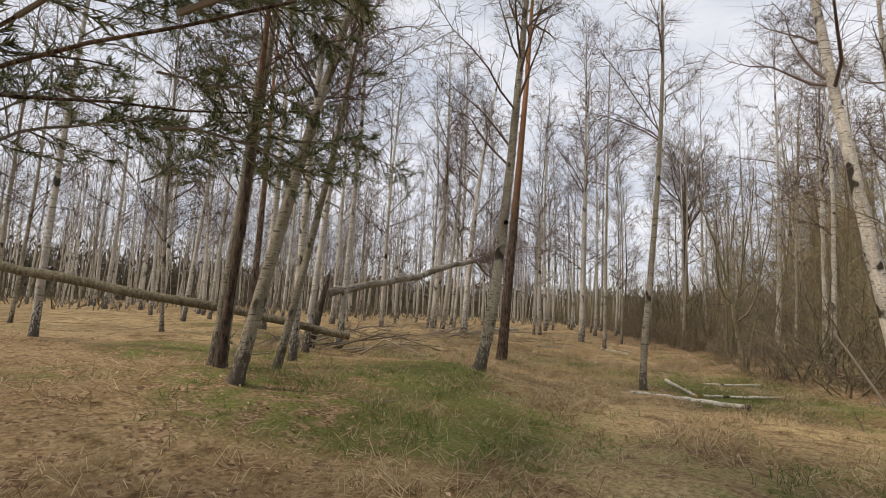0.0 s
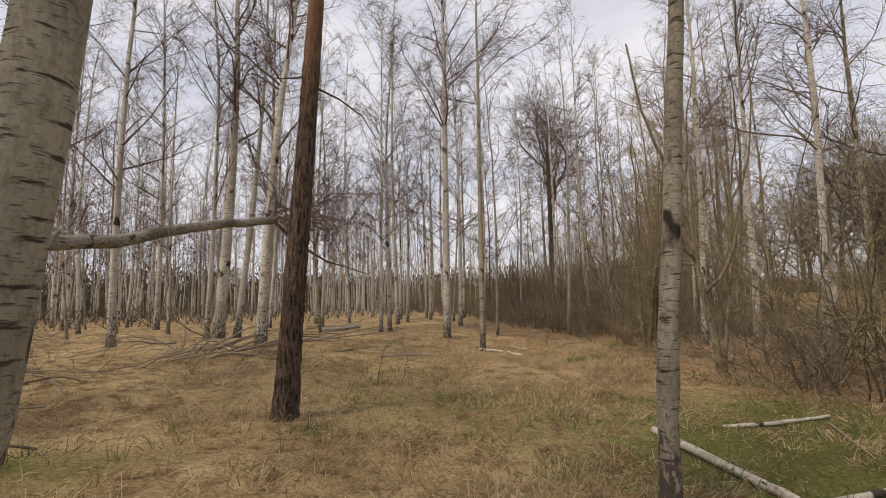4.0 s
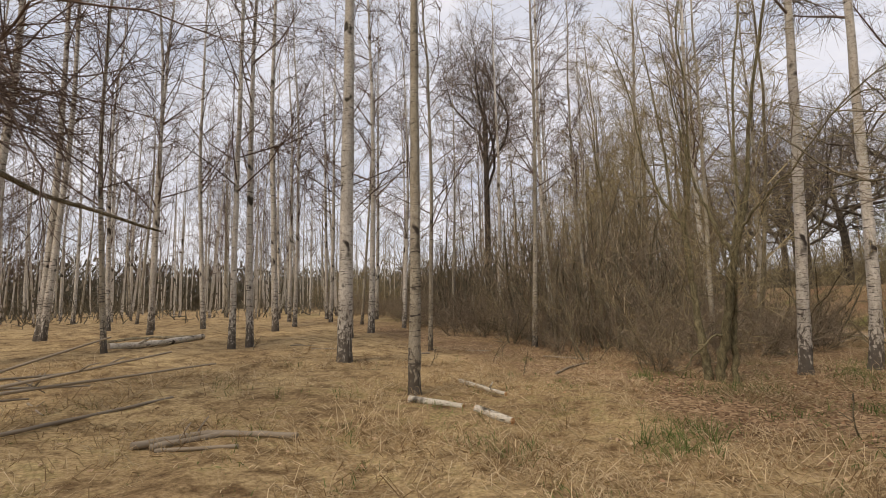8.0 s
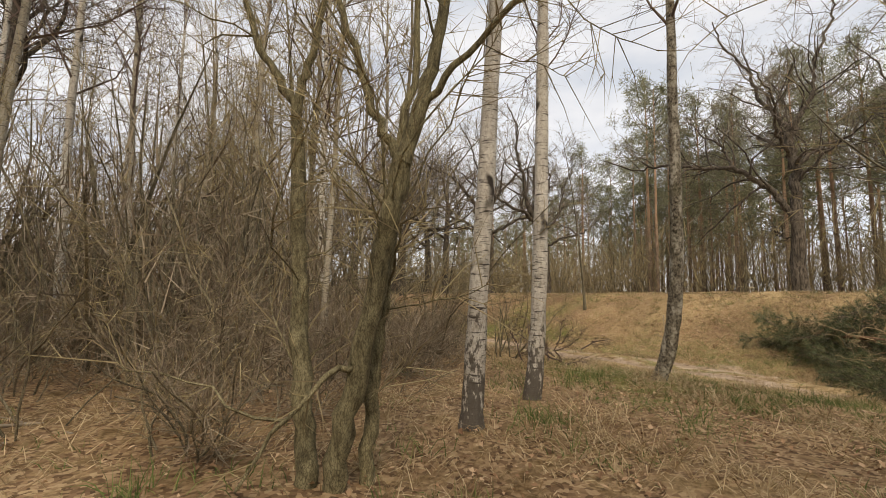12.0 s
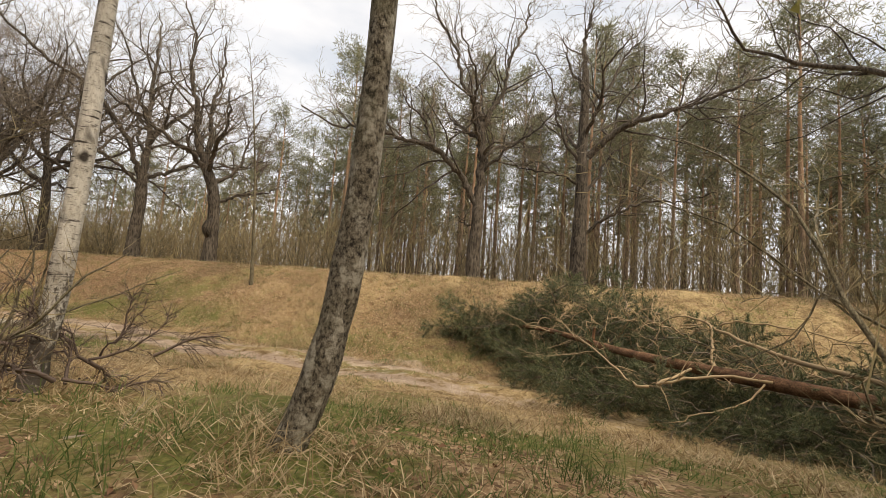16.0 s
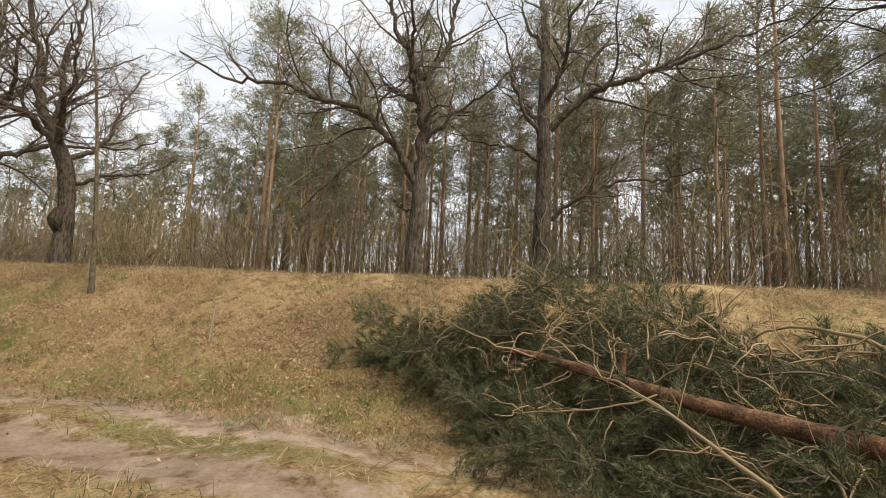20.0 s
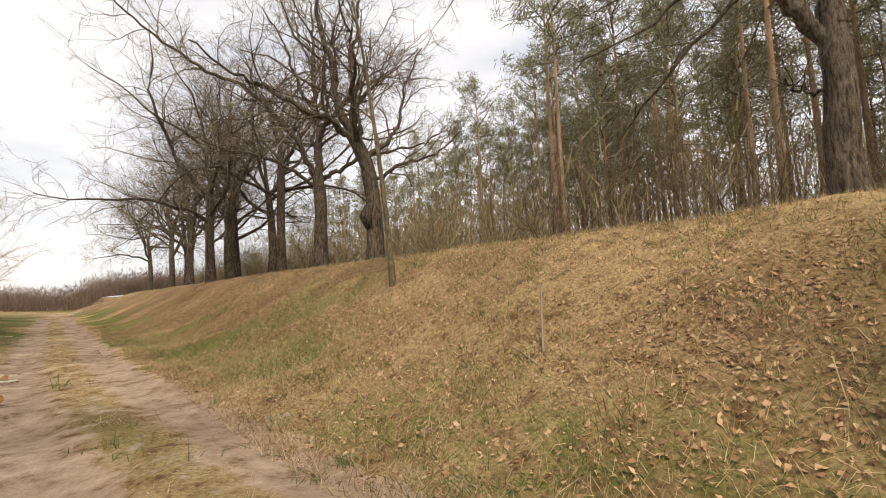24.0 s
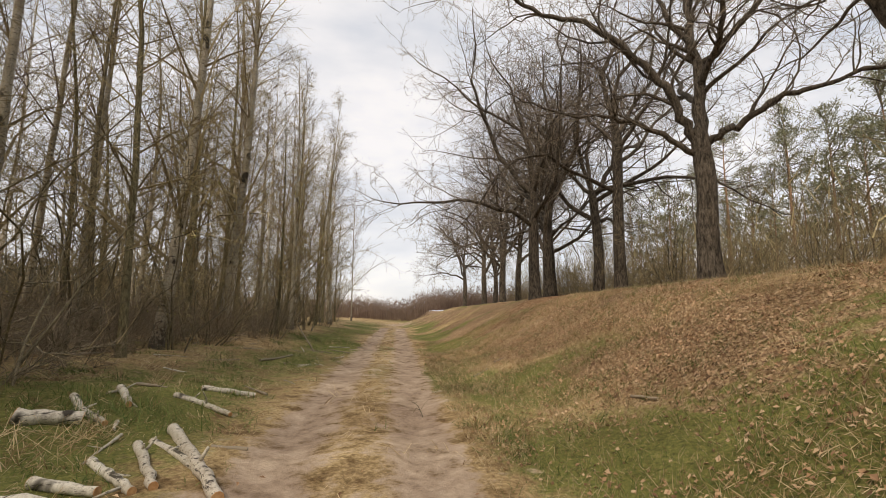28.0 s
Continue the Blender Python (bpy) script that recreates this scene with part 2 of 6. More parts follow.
M_TWIG_BROWN = fibre("undergrowth_twigs", [(0.0, (0.14, 0.108, 0.078)), (0.6, (0.25, 0.20, 0.143)), (1.0, (0.40, 0.335, 0.24))])
M_TWIG_OAK = fibre("oak_twigs", [(0.0, (0.10, 0.082, 0.066)), (0.6, (0.215, 0.18, 0.14)), (1.0, (0.34, 0.29, 0.225))])
M_TWIG_OLIVE = fibre("thicket_twigs", [(0.0, (0.18, 0.14, 0.085)), (0.55, (0.325, 0.265, 0.155)), (1.0, (0.47, 0.405, 0.225))])
M_BUD = fibre("opening_buds", [(0.0, (0.22, 0.21, 0.06)), (1.0, (0.33, 0.31, 0.10))], translucent=0.3)
M_NEEDLE = fibre("pine_needles", [(0.0, (0.12, 0.13, 0.078)), (0.6, (0.255, 0.26, 0.155)), (1.0, (0.43, 0.41, 0.255))], 0.6, translucent=0.4)
M_NEEDLE_PILE = fibre("felled_pine_needles", [(0.0, (0.04, 0.055, 0.03)), (0.55, (0.14, 0.165, 0.082)), (0.9, (0.31, 0.325, 0.175)), (1.0, (0.36, 0.28, 0.15))], 0.5, translucent=0.25)
M_FAR = fibre("distant_foliage", [(0.0, (0.085, 0.08, 0.055)), (0.6, (0.135, 0.12, 0.085)), (1.0, (0.20, 0.165, 0.12))])
M_HEDGE = fibre("distant_hedge", [(0.0, (0.15, 0.105, 0.085)), (1.0, (0.28, 0.21, 0.165))])
M_STRAW = fibre("straw_grass", [(0.0, (0.22, 0.14, 0.072)), (0.5, (0.47, 0.362, 0.215)), (1.0, (0.72, 0.585, 0.39))], translucent=0.25)
M_GREEN = fibre("green_grass", [(0.0, (0.075, 0.12, 0.035)), (0.6, (0.145, 0.20, 0.065)), (1.0, (0.30, 0.305, 0.125))], translucent=0.3)
M_LEAF = fibre("dead_leaves", [(0.0, (0.17, 0.09, 0.052)), (0.5, (0.42, 0.262, 0.152)), (1.0, (0.62, 0.455, 0.30))], 0.8, translucent=0.1)
M_DEADWOOD = fibre("dead_sticks", [(0.0, (0.15, 0.12, 0.09)), (1.0, (0.40, 0.345, 0.265))], island=True)
M_BARE = fibre("barkless_twigs", [(0.0, (0.24, 0.165, 0.095)), (1.0, (0.52, 0.40, 0.245))])


def cut_wood():
    m, n, l, b = material("cut_wood", 0.8)
    co = n.new("ShaderNodeTexCoord").outputs["Object"]
    f = noise_node(n, l, co, 18, 4)
    r = ramp(n, [(0.3, (0.42, 0.21, 0.09)), (0.7, (0.66, 0.42, 0.22))])
    l.new(f.outputs["Fac"], r.inputs[0])
    l.new(r.outputs[0], b.inputs["Base Color"])
    return m


M_CUT = cut_wood()


def ground_material():
    """Matted straw, green patches, leaf litter and sandy wheel tracks, laid out by the 'cover' attribute."""
    m, n, l, b = material("woodland_ground", 0.95, 0.1)
    co = n.new("ShaderNodeNewGeometry").outputs["Position"]
    at = n.new("ShaderNodeAttribute")
    at.attribute_name = "cover"
    sep = n.new("ShaderNodeSeparateColor")
    l.new(at.outputs["Color"], sep.inputs[0])
    fine = noise_node(n, l, co, 22, 6, 0.7)
    mid = noise_node(n, l, co, 3.1, 5, 0.65)
    big = noise_node(n, l, co, 0.55, 4, 0.6)
    straw = ramp(n, [(0.28, (0.17, 0.125, 0.072)), (0.5, (0.415, 0.322, 0.19)), (0.72, (0.66, 0.54, 0.35))])
    l.new(fine.outputs["Fac"], straw.inputs[0])
    tint = ramp(n, [(0.34, (0.42, 0.36, 0.31)), (0.5, (0.95, 0.91, 0.84)), (0.66, (1.22, 1.19, 1.08))])
    l.new(mid.outputs["Fac"], tint.inputs[0])
    straw_c = mix_colour(n, l, 1.0, straw.outputs[0], tint.outputs[0], "MULTIPLY")
    green = ramp(n, [(0.3, (0.06, 0.072, 0.024)), (0.55, (0.18, 0.19, 0.062)), (0.75, (0.36, 0.30, 0.13))])
    l.new(fine.outputs["Fac"], green.inputs[0])
    leaf = ramp(n, [(0.05, (0.12, 0.076, 0.046)), (0.5, (0.275, 0.182, 0.108)), (0.95, (0.45, 0.335, 0.21))])
    vor = n.new("ShaderNodeTexVoronoi")
    vor.inputs["Scale"].default_value = 26.0
    l.new(co, vor.inputs["Vector"])
    lf = n.new("ShaderNodeSeparateColor")
    l.new(vor.outputs["Color"], lf.inputs[0])
    l.new(lf.outputs[0], leaf.inputs[0])
    sand = ramp(n, [(0.3, (0.24, 0.18, 0.135)), (0.5, (0.42, 0.33, 0.255)), (0.75, (0.58, 0.475, 0.375))])
    l.new(mid.outputs["Fac"], sand.inputs[0])
    sand_f = ramp(n, [(0.3, (0.8, 0.8, 0.8)), (0.7, (1.12, 1.12, 1.12))])
    l.new(fine.outputs["Fac"], sand_f.inputs[0])
    sand_c = mix_colour(n, l, 1.0, sand.outputs[0], sand_f.outputs[0], "MULTIPLY")

    def broken(channel, source, gain=1.4):
        a = n.new("ShaderNodeMath")
        a.operation = "MULTIPLY_ADD"
        l.new(source, a.inputs[0])
        a.inputs[1].default_value, a.inputs[2].default_value = gain, -0.5 * gain
        s = n.new("ShaderNodeMath")
        l.new(a.outputs[0], s.inputs[0])
        l.new(channel, s.inputs[1])
        mr = n.new("ShaderNodeMapRange")
        mr.inputs[1].default_value, mr.inputs[2].default_value = 0.35, 0.65
        l.new(s.outputs[0], mr.inputs[0])
        return mr.outputs[0]

    col = mix_colour(n, l, broken(sep.outputs[1], mid.outputs["Fac"]), straw_c, green.outputs[0])
    col = mix_colour(n, l, broken(sep.outputs[2], mid.outputs["Fac"], 1.8), col, leaf.outputs[0])
    col = mix_colour(n, l, broken(sep.outputs[0], mid.outputs["Fac"], 1.9), col, sand_c)
    bt = ramp(n, [(0.32, (0.68, 0.63, 0.60)), (0.68, (1.15, 1.14, 1.10))])
    l.new(big.outputs["Fac"], bt.inputs[0])
    col = mix_colour(n, l, 1.0, col, bt.outputs[0], "MULTIPLY")
    l.new(col, b.inputs["Base Color"])
    bump(n, l, fine.outputs["Fac"], b, 0.7, 0.05)
    return m


M_GROUND = ground_material()


# ---- the lie of the land ----
# d runs across the sandy track (positive towards the bank), s along it
def across(x, y):
    return 0.76 * x - 0.65 * y


def along(x, y):
    return 0.65 * x + 0.76 * y


def plan(s, d):
    return (0.65 * s + 0.76 * d, 0.76 * s - 0.65 * d)


def step(a, b, v):
    t = np.clip((v - a) / (b - a), 0, 1)
    return t * t * (3 - 2 * t)


def hill(x, y):
    d = across(x, y)
    z = -0.58 + 0.58 * step(7.5, 2.0, d) + 0.45 * step(-5, -16, d) + 2.4 * step(10.2, 16.6, d) + 0.25 * step(16.6, 24, d)
    z = z - 0.22 * np.exp(-((x - 5.75) ** 2 + (y - 11.5) ** 2) / 14.0) + 0.4 * np.exp(-((x + 3.25) ** 2 + (y - 6.0) ** 2) / 8.0)
    z = z + 0.32 * np.exp(-((x - 0.6) ** 2 + (y - 10.6) ** 2) / 5.0)
    return z + 0.035 * np.sin(1.1 * x + 0.7 * y) * np.sin(0.9 * y - 0.4 * x) + 0.02 * np.sin(2.7 * x - 1.3 * y)


def ground_z(x, y):
    return float(hill(np.float64(x), np.float64(y)))


# ---- mesh building ----
class Geo:
    """Gathers tubes, blades and strips, and turns them into one mesh."""

    def __init__(self):
        self.v, self.q, self.t, self.n = [], [], [], 0

    def add(self, v, q=None, t=None):
        v = np.asarray(v, float).reshape(-1, 3)
        if q is not None and len(q):
            self.q.append(np.asarray(q, int).reshape(-1, 4) + self.n)
        if t is not None and len(t):
            self.t.append(np.asarray(t, int).reshape(-1, 3) + self.n)
        self.v.append(v)
        self.n += len(v)

    def tube(self, pts, rad, sides=6, cap=False):
        pts = np.asarray(pts, float)
        rad = np.asarray(rad, float)
        k = len(pts)
        tan = np.gradient(pts, axis=0)
        tan /= np.linalg.norm(tan, axis=1)[:, None] + 1e-9
        ref = np.array([1.0, 0, 0]) if abs(tan[0, 2]) > 0.7 else np.array([0, 0, 1.0])
        a = np.cross(tan, ref)
        a /= np.linalg.norm(a, axis=1)[:, None] + 1e-9
        b = np.cross(tan, a)
        th = np.arange(sides) * 2 * math.pi / sides
        ring = pts[:, None] + rad[:, None, None] * (np.cos(th)[None, :, None] * a[:, None] + np.sin(th)[None, :, None] * b[:, None])
        i = np.arange(k - 1)[:, None] * sides
        j = np.arange(sides)[None]
        jn = (j + 1) % sides
        q = np.stack([i + j, i + sides + j, i + sides + jn, i + jn], -1)
        v = ring.reshape(-1, 3)
        t = None
        if cap:
            v = np.vstack([v, pts[0], pts[-1]])
            c = len(v)
            jj, jx = np.arange(sides), (np.arange(sides) + 1) % sides
            t = np.vstack([np.stack([np.full(sides, c - 2), jj, jx], 1),
                           np.stack([np.full(sides, c - 1), (k - 1) * sides + jx, (k - 1) * sides + jj], 1)])
        self.add(v, q, t)

    def twigs(self, start, way, length, radius, sag, rng, segs=2, wander=0.16):
        """Many thin three-sided twigs at once, each ending in a point. Returns their points."""
        n = len(start)
        if not n:
            return np.zeros((0, segs + 1, 3)), np.zeros((0, 3))
        way = way / (np.linalg.norm(way, axis=1)[:, None] + 1e-9)
        pts = [start]
        w = way.copy()
        for k in range(segs):
            w = w + rng.normal(0, wander, (n, 3))
            w[:, 2] += sag
            w /= np.linalg.norm(w, axis=1)[:, None]
            pts.append(pts[-1] + w * (length / segs)[:, None])
        pts = np.stack(pts, 1)
        ref = np.where(np.abs(way[:, 2:3]) > 0.7, np.array([[1.0, 0, 0]]), np.array([[0, 0, 1.0]]))
        a = np.cross(way, ref)
        a /= np.linalg.norm(a, axis=1)[:, None]
        b = np.cross(way, a)
        rings = []
        for k in range(segs):
            r = (radius * (1 - 0.65 * k / segs))[:, None]
            for th in (0, 2.094, 4.189):
                rings.append(pts[:, k] + r * (math.cos(th) * a + math.sin(th) * b))
        rings.append(pts[:, segs])
        v = np.stack(rings, 1)
        m = v.shape[1]
        base = np.arange(n)[:, None] * m
        q, t = [], []
        for k in range(segs - 1):
            for j in range(3):
                q.append(base + np.array([[3 * k + j, 3 * k + 3 + j, 3 * k + 3 + (j + 1) % 3, 3 * k + (j + 1) % 3]]))
        k = segs - 1
        for j in range(3):
            t.append(base + np.array([[3 * k + j, m - 1, 3 * k + (j + 1) % 3]]))
        self.add(v, np.concatenate(q) if q else None, np.concatenate(t))
        return pts, w

    def blades(self, root, way, length, width, rng):
        """Flat pointed blades, one triangle each."""
        way = way / (np.linalg.norm(way, axis=1)[:, None] + 1e-9)
        side = np.cross(way, rng.normal(0, 1, way.shape))
        side /= np.linalg.norm(side, axis=1)[:, None] + 1e-9
        side *= (width / 2)[:, None]
        v = np.stack([root - side, root + side, root + way * length[:, None]], 1)
        self.add(v, None, np.arange(3 * len(root)).reshape(-1, 3))

    def bent_blades(self, root, way, length, width, sag, rng):
        way = way / (np.linalg.norm(way, axis=1)[:, None] + 1e-9)
        side = np.cross(way, rng.normal(0, 1, way.shape))
        side /= np.linalg.norm(side, axis=1)[:, None] + 1e-9
        side *= (width / 2)[:, None]
        mid = root + way * (0.55 * length)[:, None]
        w2 = way.copy()
        w2[:, 2] -= sag
        w2 /= np.linalg.norm(w2, axis=1)[:, None]
        tip = mid + w2 * (0.45 * length)[:, None]
        v = np.stack([root - side, root + side, mid + 0.7 * side, mid - 0.7 * side, tip], 1)
        b = np.arange(len(root))[:, None] * 5
        self.add(v, b + np.array([[0, 1, 2, 3]]), b + np.array([[3, 2, 4]]))

    def mesh(self, name, mat, smooth=True):
        me = bpy.data.meshes.new(name)
        v = np.concatenate(self.v) if self.v else np.zeros((0, 3))
        q = np.concatenate(self.q) if self.q else np.zeros((0, 4), int)
        t = np.concatenate(self.t) if self.t else np.zeros((0, 3), int)
        me.vertices.add(len(v))
        me.vertices.foreach_set("co", v.ravel())
        me.loops.add(q.size + t.size)
        me.loops.foreach_set("vertex_index", np.concatenate([q.ravel(), t.ravel()]).astype(np.int32))
        me.polygons.add(len(q) + len(t))
        starts = np.concatenate([np.arange(len(q)) * 4, q.size + np.arange(len(t)) * 3]).astype(np.int32)
        me.polygons.foreach_set("loop_start", starts)
        me.polygons.foreach_set("use_smooth", np.full(len(starts), smooth))
        me.materials.append(mat)
        me.update(calc_edges=True)
        return me


def joined(geos, name, mats):
    """Several gatherings in one mesh, each with its own material."""
    g = Geo()
    for one in geos:
        for v in one.v:
            g.v.append(v)
        g.q += [q + g.n for q in one.q]
        g.t += [t + g.n for t in one.t]
        g.n += one.n
    me = g.mesh(name, mats[0], False)
    for m in mats[1:]:
        me.materials.append(m)
    nq = [sum(len(q) for q in one.q) for one in geos]
    nt = [sum(len(t) for t in one.t) for one in geos]
    k = np.arange(len(geos))
    me.polygons.foreach_set("material_index", np.concatenate([np.repeat(k, nq), np.repeat(k, nt)]).astype(np.int32))
    return me


def part(name, geo, mat, parent, label="", smooth=True, kind=""):
    me = joined(geo, name, mat) if isinstance(geo, (list, tuple)) else geo.mesh(name, mat, smooth)
    ob = new(name, me)
    ob.parent = parent
    if label:
        ob["label"] = label
    if kind:
        ob["kind"] = kind
    return ob


def thing(name, label, category, group="", kind=""):
    return tagged(new(name), label, category, group, kind)


def grow(rng, p, w, length, segs, wob, pull):
    """The line of a limb: it wanders, and bends by 'pull' towards the sky (minus: the ground)."""
    pts = [np.array(p, float)]
    w = np.array(w, float)
    w /= np.linalg.norm(w)
    for k in range(segs):
        w = w + rng.normal(0, wob, 3)
        w[2] += pull
        w /= np.linalg.norm(w)
        pts.append(pts[-1] + w * length / segs)
    return np.array(pts), w


def at_param(pts, u):
    """Points and directions at the parameters u (0 to 1) of a line."""
    u = np.clip(np.asarray(u, float), 0, 0.999) * (len(pts) - 1)
    i = u.astype(int)
    f = (u - i)[:, None]
    d = pts[i + 1] - pts[i]
    return pts[i] + f * d, d / (np.linalg.norm(d, axis=1)[:, None] + 1e-9)


def swing(rng, d, spread, up=0.0):
    """Directions that leave d by about 'spread'."""
    r = rng.normal(0, 1, d.shape)
    r -= (r * d).sum(1)[:, None] * d
    r /= np.linalg.norm(r, axis=1)[:, None] + 1e-9
    w = d * math.cos(spread) + r * math.sin(spread)
    w[:, 2] += up
    return w


# ---- kinds of tree ----
def birch(seed, height, radius, lean=(0, 0), curve=0.0, clear=0.38, limbs=24, fine=1.0, bark=None, label="", bend=None, near=False, twig=None, long=1.0):
    """A slender bare birch with its foot at the origin. near: each limb is a part of its own."""
    rng = np.random.default_rng(seed)
    root = thing("birch", label or "slender bare birch with pale bark and fine twigs", "tree")
    k = 40 if near else 16
    h = np.linspace(0, 1, k) ** (1.7 if near else 1.35)
    az = rng.uniform(0, 6.28)
    wig = np.cumsum(rng.normal(0, (0.009 if near else 0.02) * height / 8 * (22 / k) ** 0.5, (k, 2)), axis=0) * (h[:, None])
    x = lean[0] * h * height + curve * height * 0.06 * np.sin(h * 3.0) * math.cos(az) + wig[:, 0]
    y = lean[1] * h * height + curve * height * 0.06 * np.sin(h * 3.0) * math.sin(az) + wig[:, 1]
    if bend:
        x, y = x + bend[0] * (1 - np.exp(-h * height / 0.9)), y + bend[1] * (1 - np.exp(-h * height / 0.9))
    tr = np.stack([x, y, h * height - 0.15 * (1 - h)], 1)
    rad = radius * (1 - 0.93 * h ** 1.1) * (1 + 0.45 * np.exp(-h * height / 0.3)) * (1 + 0.05 * rng.normal(0, 1, k) * (h * height < 1.5))
    g = Geo()
    g.tube(tr, rad, 18 if near else 6)
    if near:
        lump = rng.normal(0, 0.035, (k, 18))
        lump = (lump + np.roll(lump, 1, 1) + np.roll(lump, -1, 1)) / 1.7
        g.v[0] = g.v[0] + (g.v[0] - np.repeat(tr, 18, 0)) * lump.reshape(-1, 1)
    part("trunk", g, bark or M_BIRCH, root)
    gl, gt = Geo(), Geo()
    us = np.sort(rng.uniform(clear * (1.0 if near else 0.62), 0.98, limbs))
    hs = np.interp(us, h, np.linspace(0, 1, k))
    ps, ds = at_param(tr, hs)
    starts, ways, lens = [], [], []
    for u, p in zip(us, ps):
        a = rng.uniform(0, 6.28)
        el = rng.uniform(0.5, 1.15)
        L = long * height * (0.045 + 0.16 * (1 - u) ** 0.7) * rng.uniform(0.7, 1.4)
        r = max(radius * (1 - 0.93 * u ** 1.1) * 0.40, 0.010)
        pts, w = grow(rng, p, (math.cos(a) * math.cos(el), math.sin(a) * math.cos(el), math.sin(el)), L, 5, 0.14, 0.02 if u > 0.6 else -0.01)
        one = Geo() if near else gl
        if near:
            one.tube(pts, np.linspace(r, 0.006, 6), 4)
        else:
            one.tube(pts[[0, 2, 5]], np.linspace(r, 0.007, 3), 3)
        if near:
            part("limb", one, twig or M_TWIG, root)
        m = int((6 + 6 * L) * fine * (1 if near else 0.62))
        q, d = at_param(pts, rng.uniform(0.12, 1.0, m))
        starts.append(q), ways.append(swing(rng, d, 0.75, 0.05)), lens.append(rng.uniform(0.25, 0.6, m) * (0.4 + 0.4 * L))
    # the leader
    q, d = at_param(tr, rng.uniform(0.75, 1.0, int(16 * fine)))
    starts.append(q), ways.append(swing(rng, d, 0.6, 0.1)), lens.append(rng.uniform(0.3, 1.1, len(q)))
    starts, ways, lens = np.concatenate(starts), np.concatenate(ways), np.concatenate(lens)
    pts, w = gt.twigs(starts, ways, lens, np.full(len(lens), 0.008 if near else 0.009), -0.08, rng, 2 if near else 1)
    m = int((3.6 if near else 3.4) * len(lens) * fine)
    pick = rng.integers(0, len(lens), m)
    f = rng.uniform(0.2, 1, (m, 1))
    st = pts[pick, -2] * (1 - f) + pts[pick, -1] * f
    gt.blades(st, swing(rng, w[pick], 0.8, -0.35), rng.uniform(0.25, 0.85, m), np.full(m, 0.009 if near else 0.012), rng)
    part("crown", [gl, gt], [twig or M_TWIG, twig or M_TWIG], root, kind="stuff")
    return root


def smooth_line(points, n):
    P = np.array(points, float)
    t = np.linspace(0, len(P) - 1, n)
    c = np.stack([np.interp(t, np.arange(len(P)), P[:, k]) for k in range(3)], 1)
    for _ in range(3):
        c[1:-1] = (c[:-2] + 2 * c[1:-1] + c[2:]) / 4
    return c


def shrub(seed, height, stems, spread, fine=1.0, twig=None, buds=0, label="", name="shrub", r0=0.026, low=0.04, bark=None, split=True, thin=0.72):
    """A thicket clump: crooked stems from one stool, side branches, a haze of fine twigs. split: each stem is a part of its own."""
    rng = np.random.default_rng(seed)
    root = thing(name, label or "bare many-stemmed thicket shrub with olive-brown twigs", "shrub")
    gs, gl, gt, gb = Geo(), Geo(), Geo(), Geo()
    starts, ways, lens = [], [], []
    for k in range(stems):
        a = rng.uniform(0, 6.28)
        tilt = rng.uniform(0.03, spread)
        L = height * rng.uniform(0.6, 1.08)
        w = (math.cos(a) * math.sin(tilt), math.sin(a) * math.sin(tilt), math.cos(tilt))
        pts, wd = grow(rng, (0.3 * math.cos(a) * rng.uniform(0.3, 1.6), 0.3 * math.sin(a) * rng.uniform(0.3, 1.6), -0.1), w, L, 11, 0.17, 0.025)
        r = r0 * rng.uniform(0.6, 1.3)
        g = Geo() if split else gs
        g.tube(pts, np.linspace(r, 0.006, 12), 6 if r0 > 0.05 else 4)
        if split:
            part("stem", g, bark or M_ALDER, root)
        lines = [pts]
        for u in rng.uniform(max(low, 0.12), 0.95, int(2 + 0.85 * L)):
            q, d = at_param(pts, [u])
            L2 = L * rng.uniform(0.16, 0.42) * (1.15 - 0.65 * u)
            p2, _ = grow(rng, q[0], swing(rng, d, rng.uniform(0.5, 1.1), 0.0)[0], L2, 6, 0.26, 0.05)
            gl.tube(p2, np.linspace(max(0.5 * r * (1 - 0.8 * u), 0.007), 0.005, 7), 3)
            lines.append(p2)
        for c in lines:
            Lc = np.linalg.norm(np.diff(c, axis=0), axis=1).sum()
            m = int((3 + 3.4 * Lc) * fine)
            q, d = at_param(c, rng.uniform(low if c is pts else 0.15, 1.0, m))
            starts.append(q), ways.append(swing(rng, d, 0.85, 0.08)), lens.append(rng.uniform(0.25, 1.0, m) * (0.45 + 0.07 * height))
    starts, ways, lens = np.concatenate(starts), np.concatenate(ways), np.concatenate(lens)
    pts, w = gt.twigs(starts, ways, lens, np.full(len(lens), 0.0075 * thin), 0.03, rng, 2)
    m = int(2.8 * len(lens) * fine)
    pick = rng.integers(0, len(lens), m)
    f = rng.uniform(0.0, 1, (m, 1))
    st = pts[pick, 0] * (1 - f) + pts[pick, 2] * f
    wy = swing(rng, w[pick], 0.8, 0.05)
    ln = rng.uniform(0.12, 0.5, m)
    gt.blades(st, wy, ln, np.full(m, 0.0095 * thin), rng)
    bk, tw = bark or M_ALDER, twig or M_TWIG_OLIVE
    if buds:
        pick = rng.integers(0, m, buds)
        p = st[pick] + wy[pick] * (ln[pick] * rng.uniform(0.2, 0.9, buds))[:, None]
        gb.blades(p, rng.normal(0, 1, (buds, 3)) + [0, 0, 0.5], rng.uniform(0.02, 0.04, buds), np.full(buds, 0.018), rng)
    layers = [(g, mt) for g, mt in ((gs, bk), (gl, bk), (gt, tw), (gb, M_BUD)) if g.n]
    part("crown", [g for g, _ in layers], [mt for _, mt in layers], root, kind="stuff")
    return root


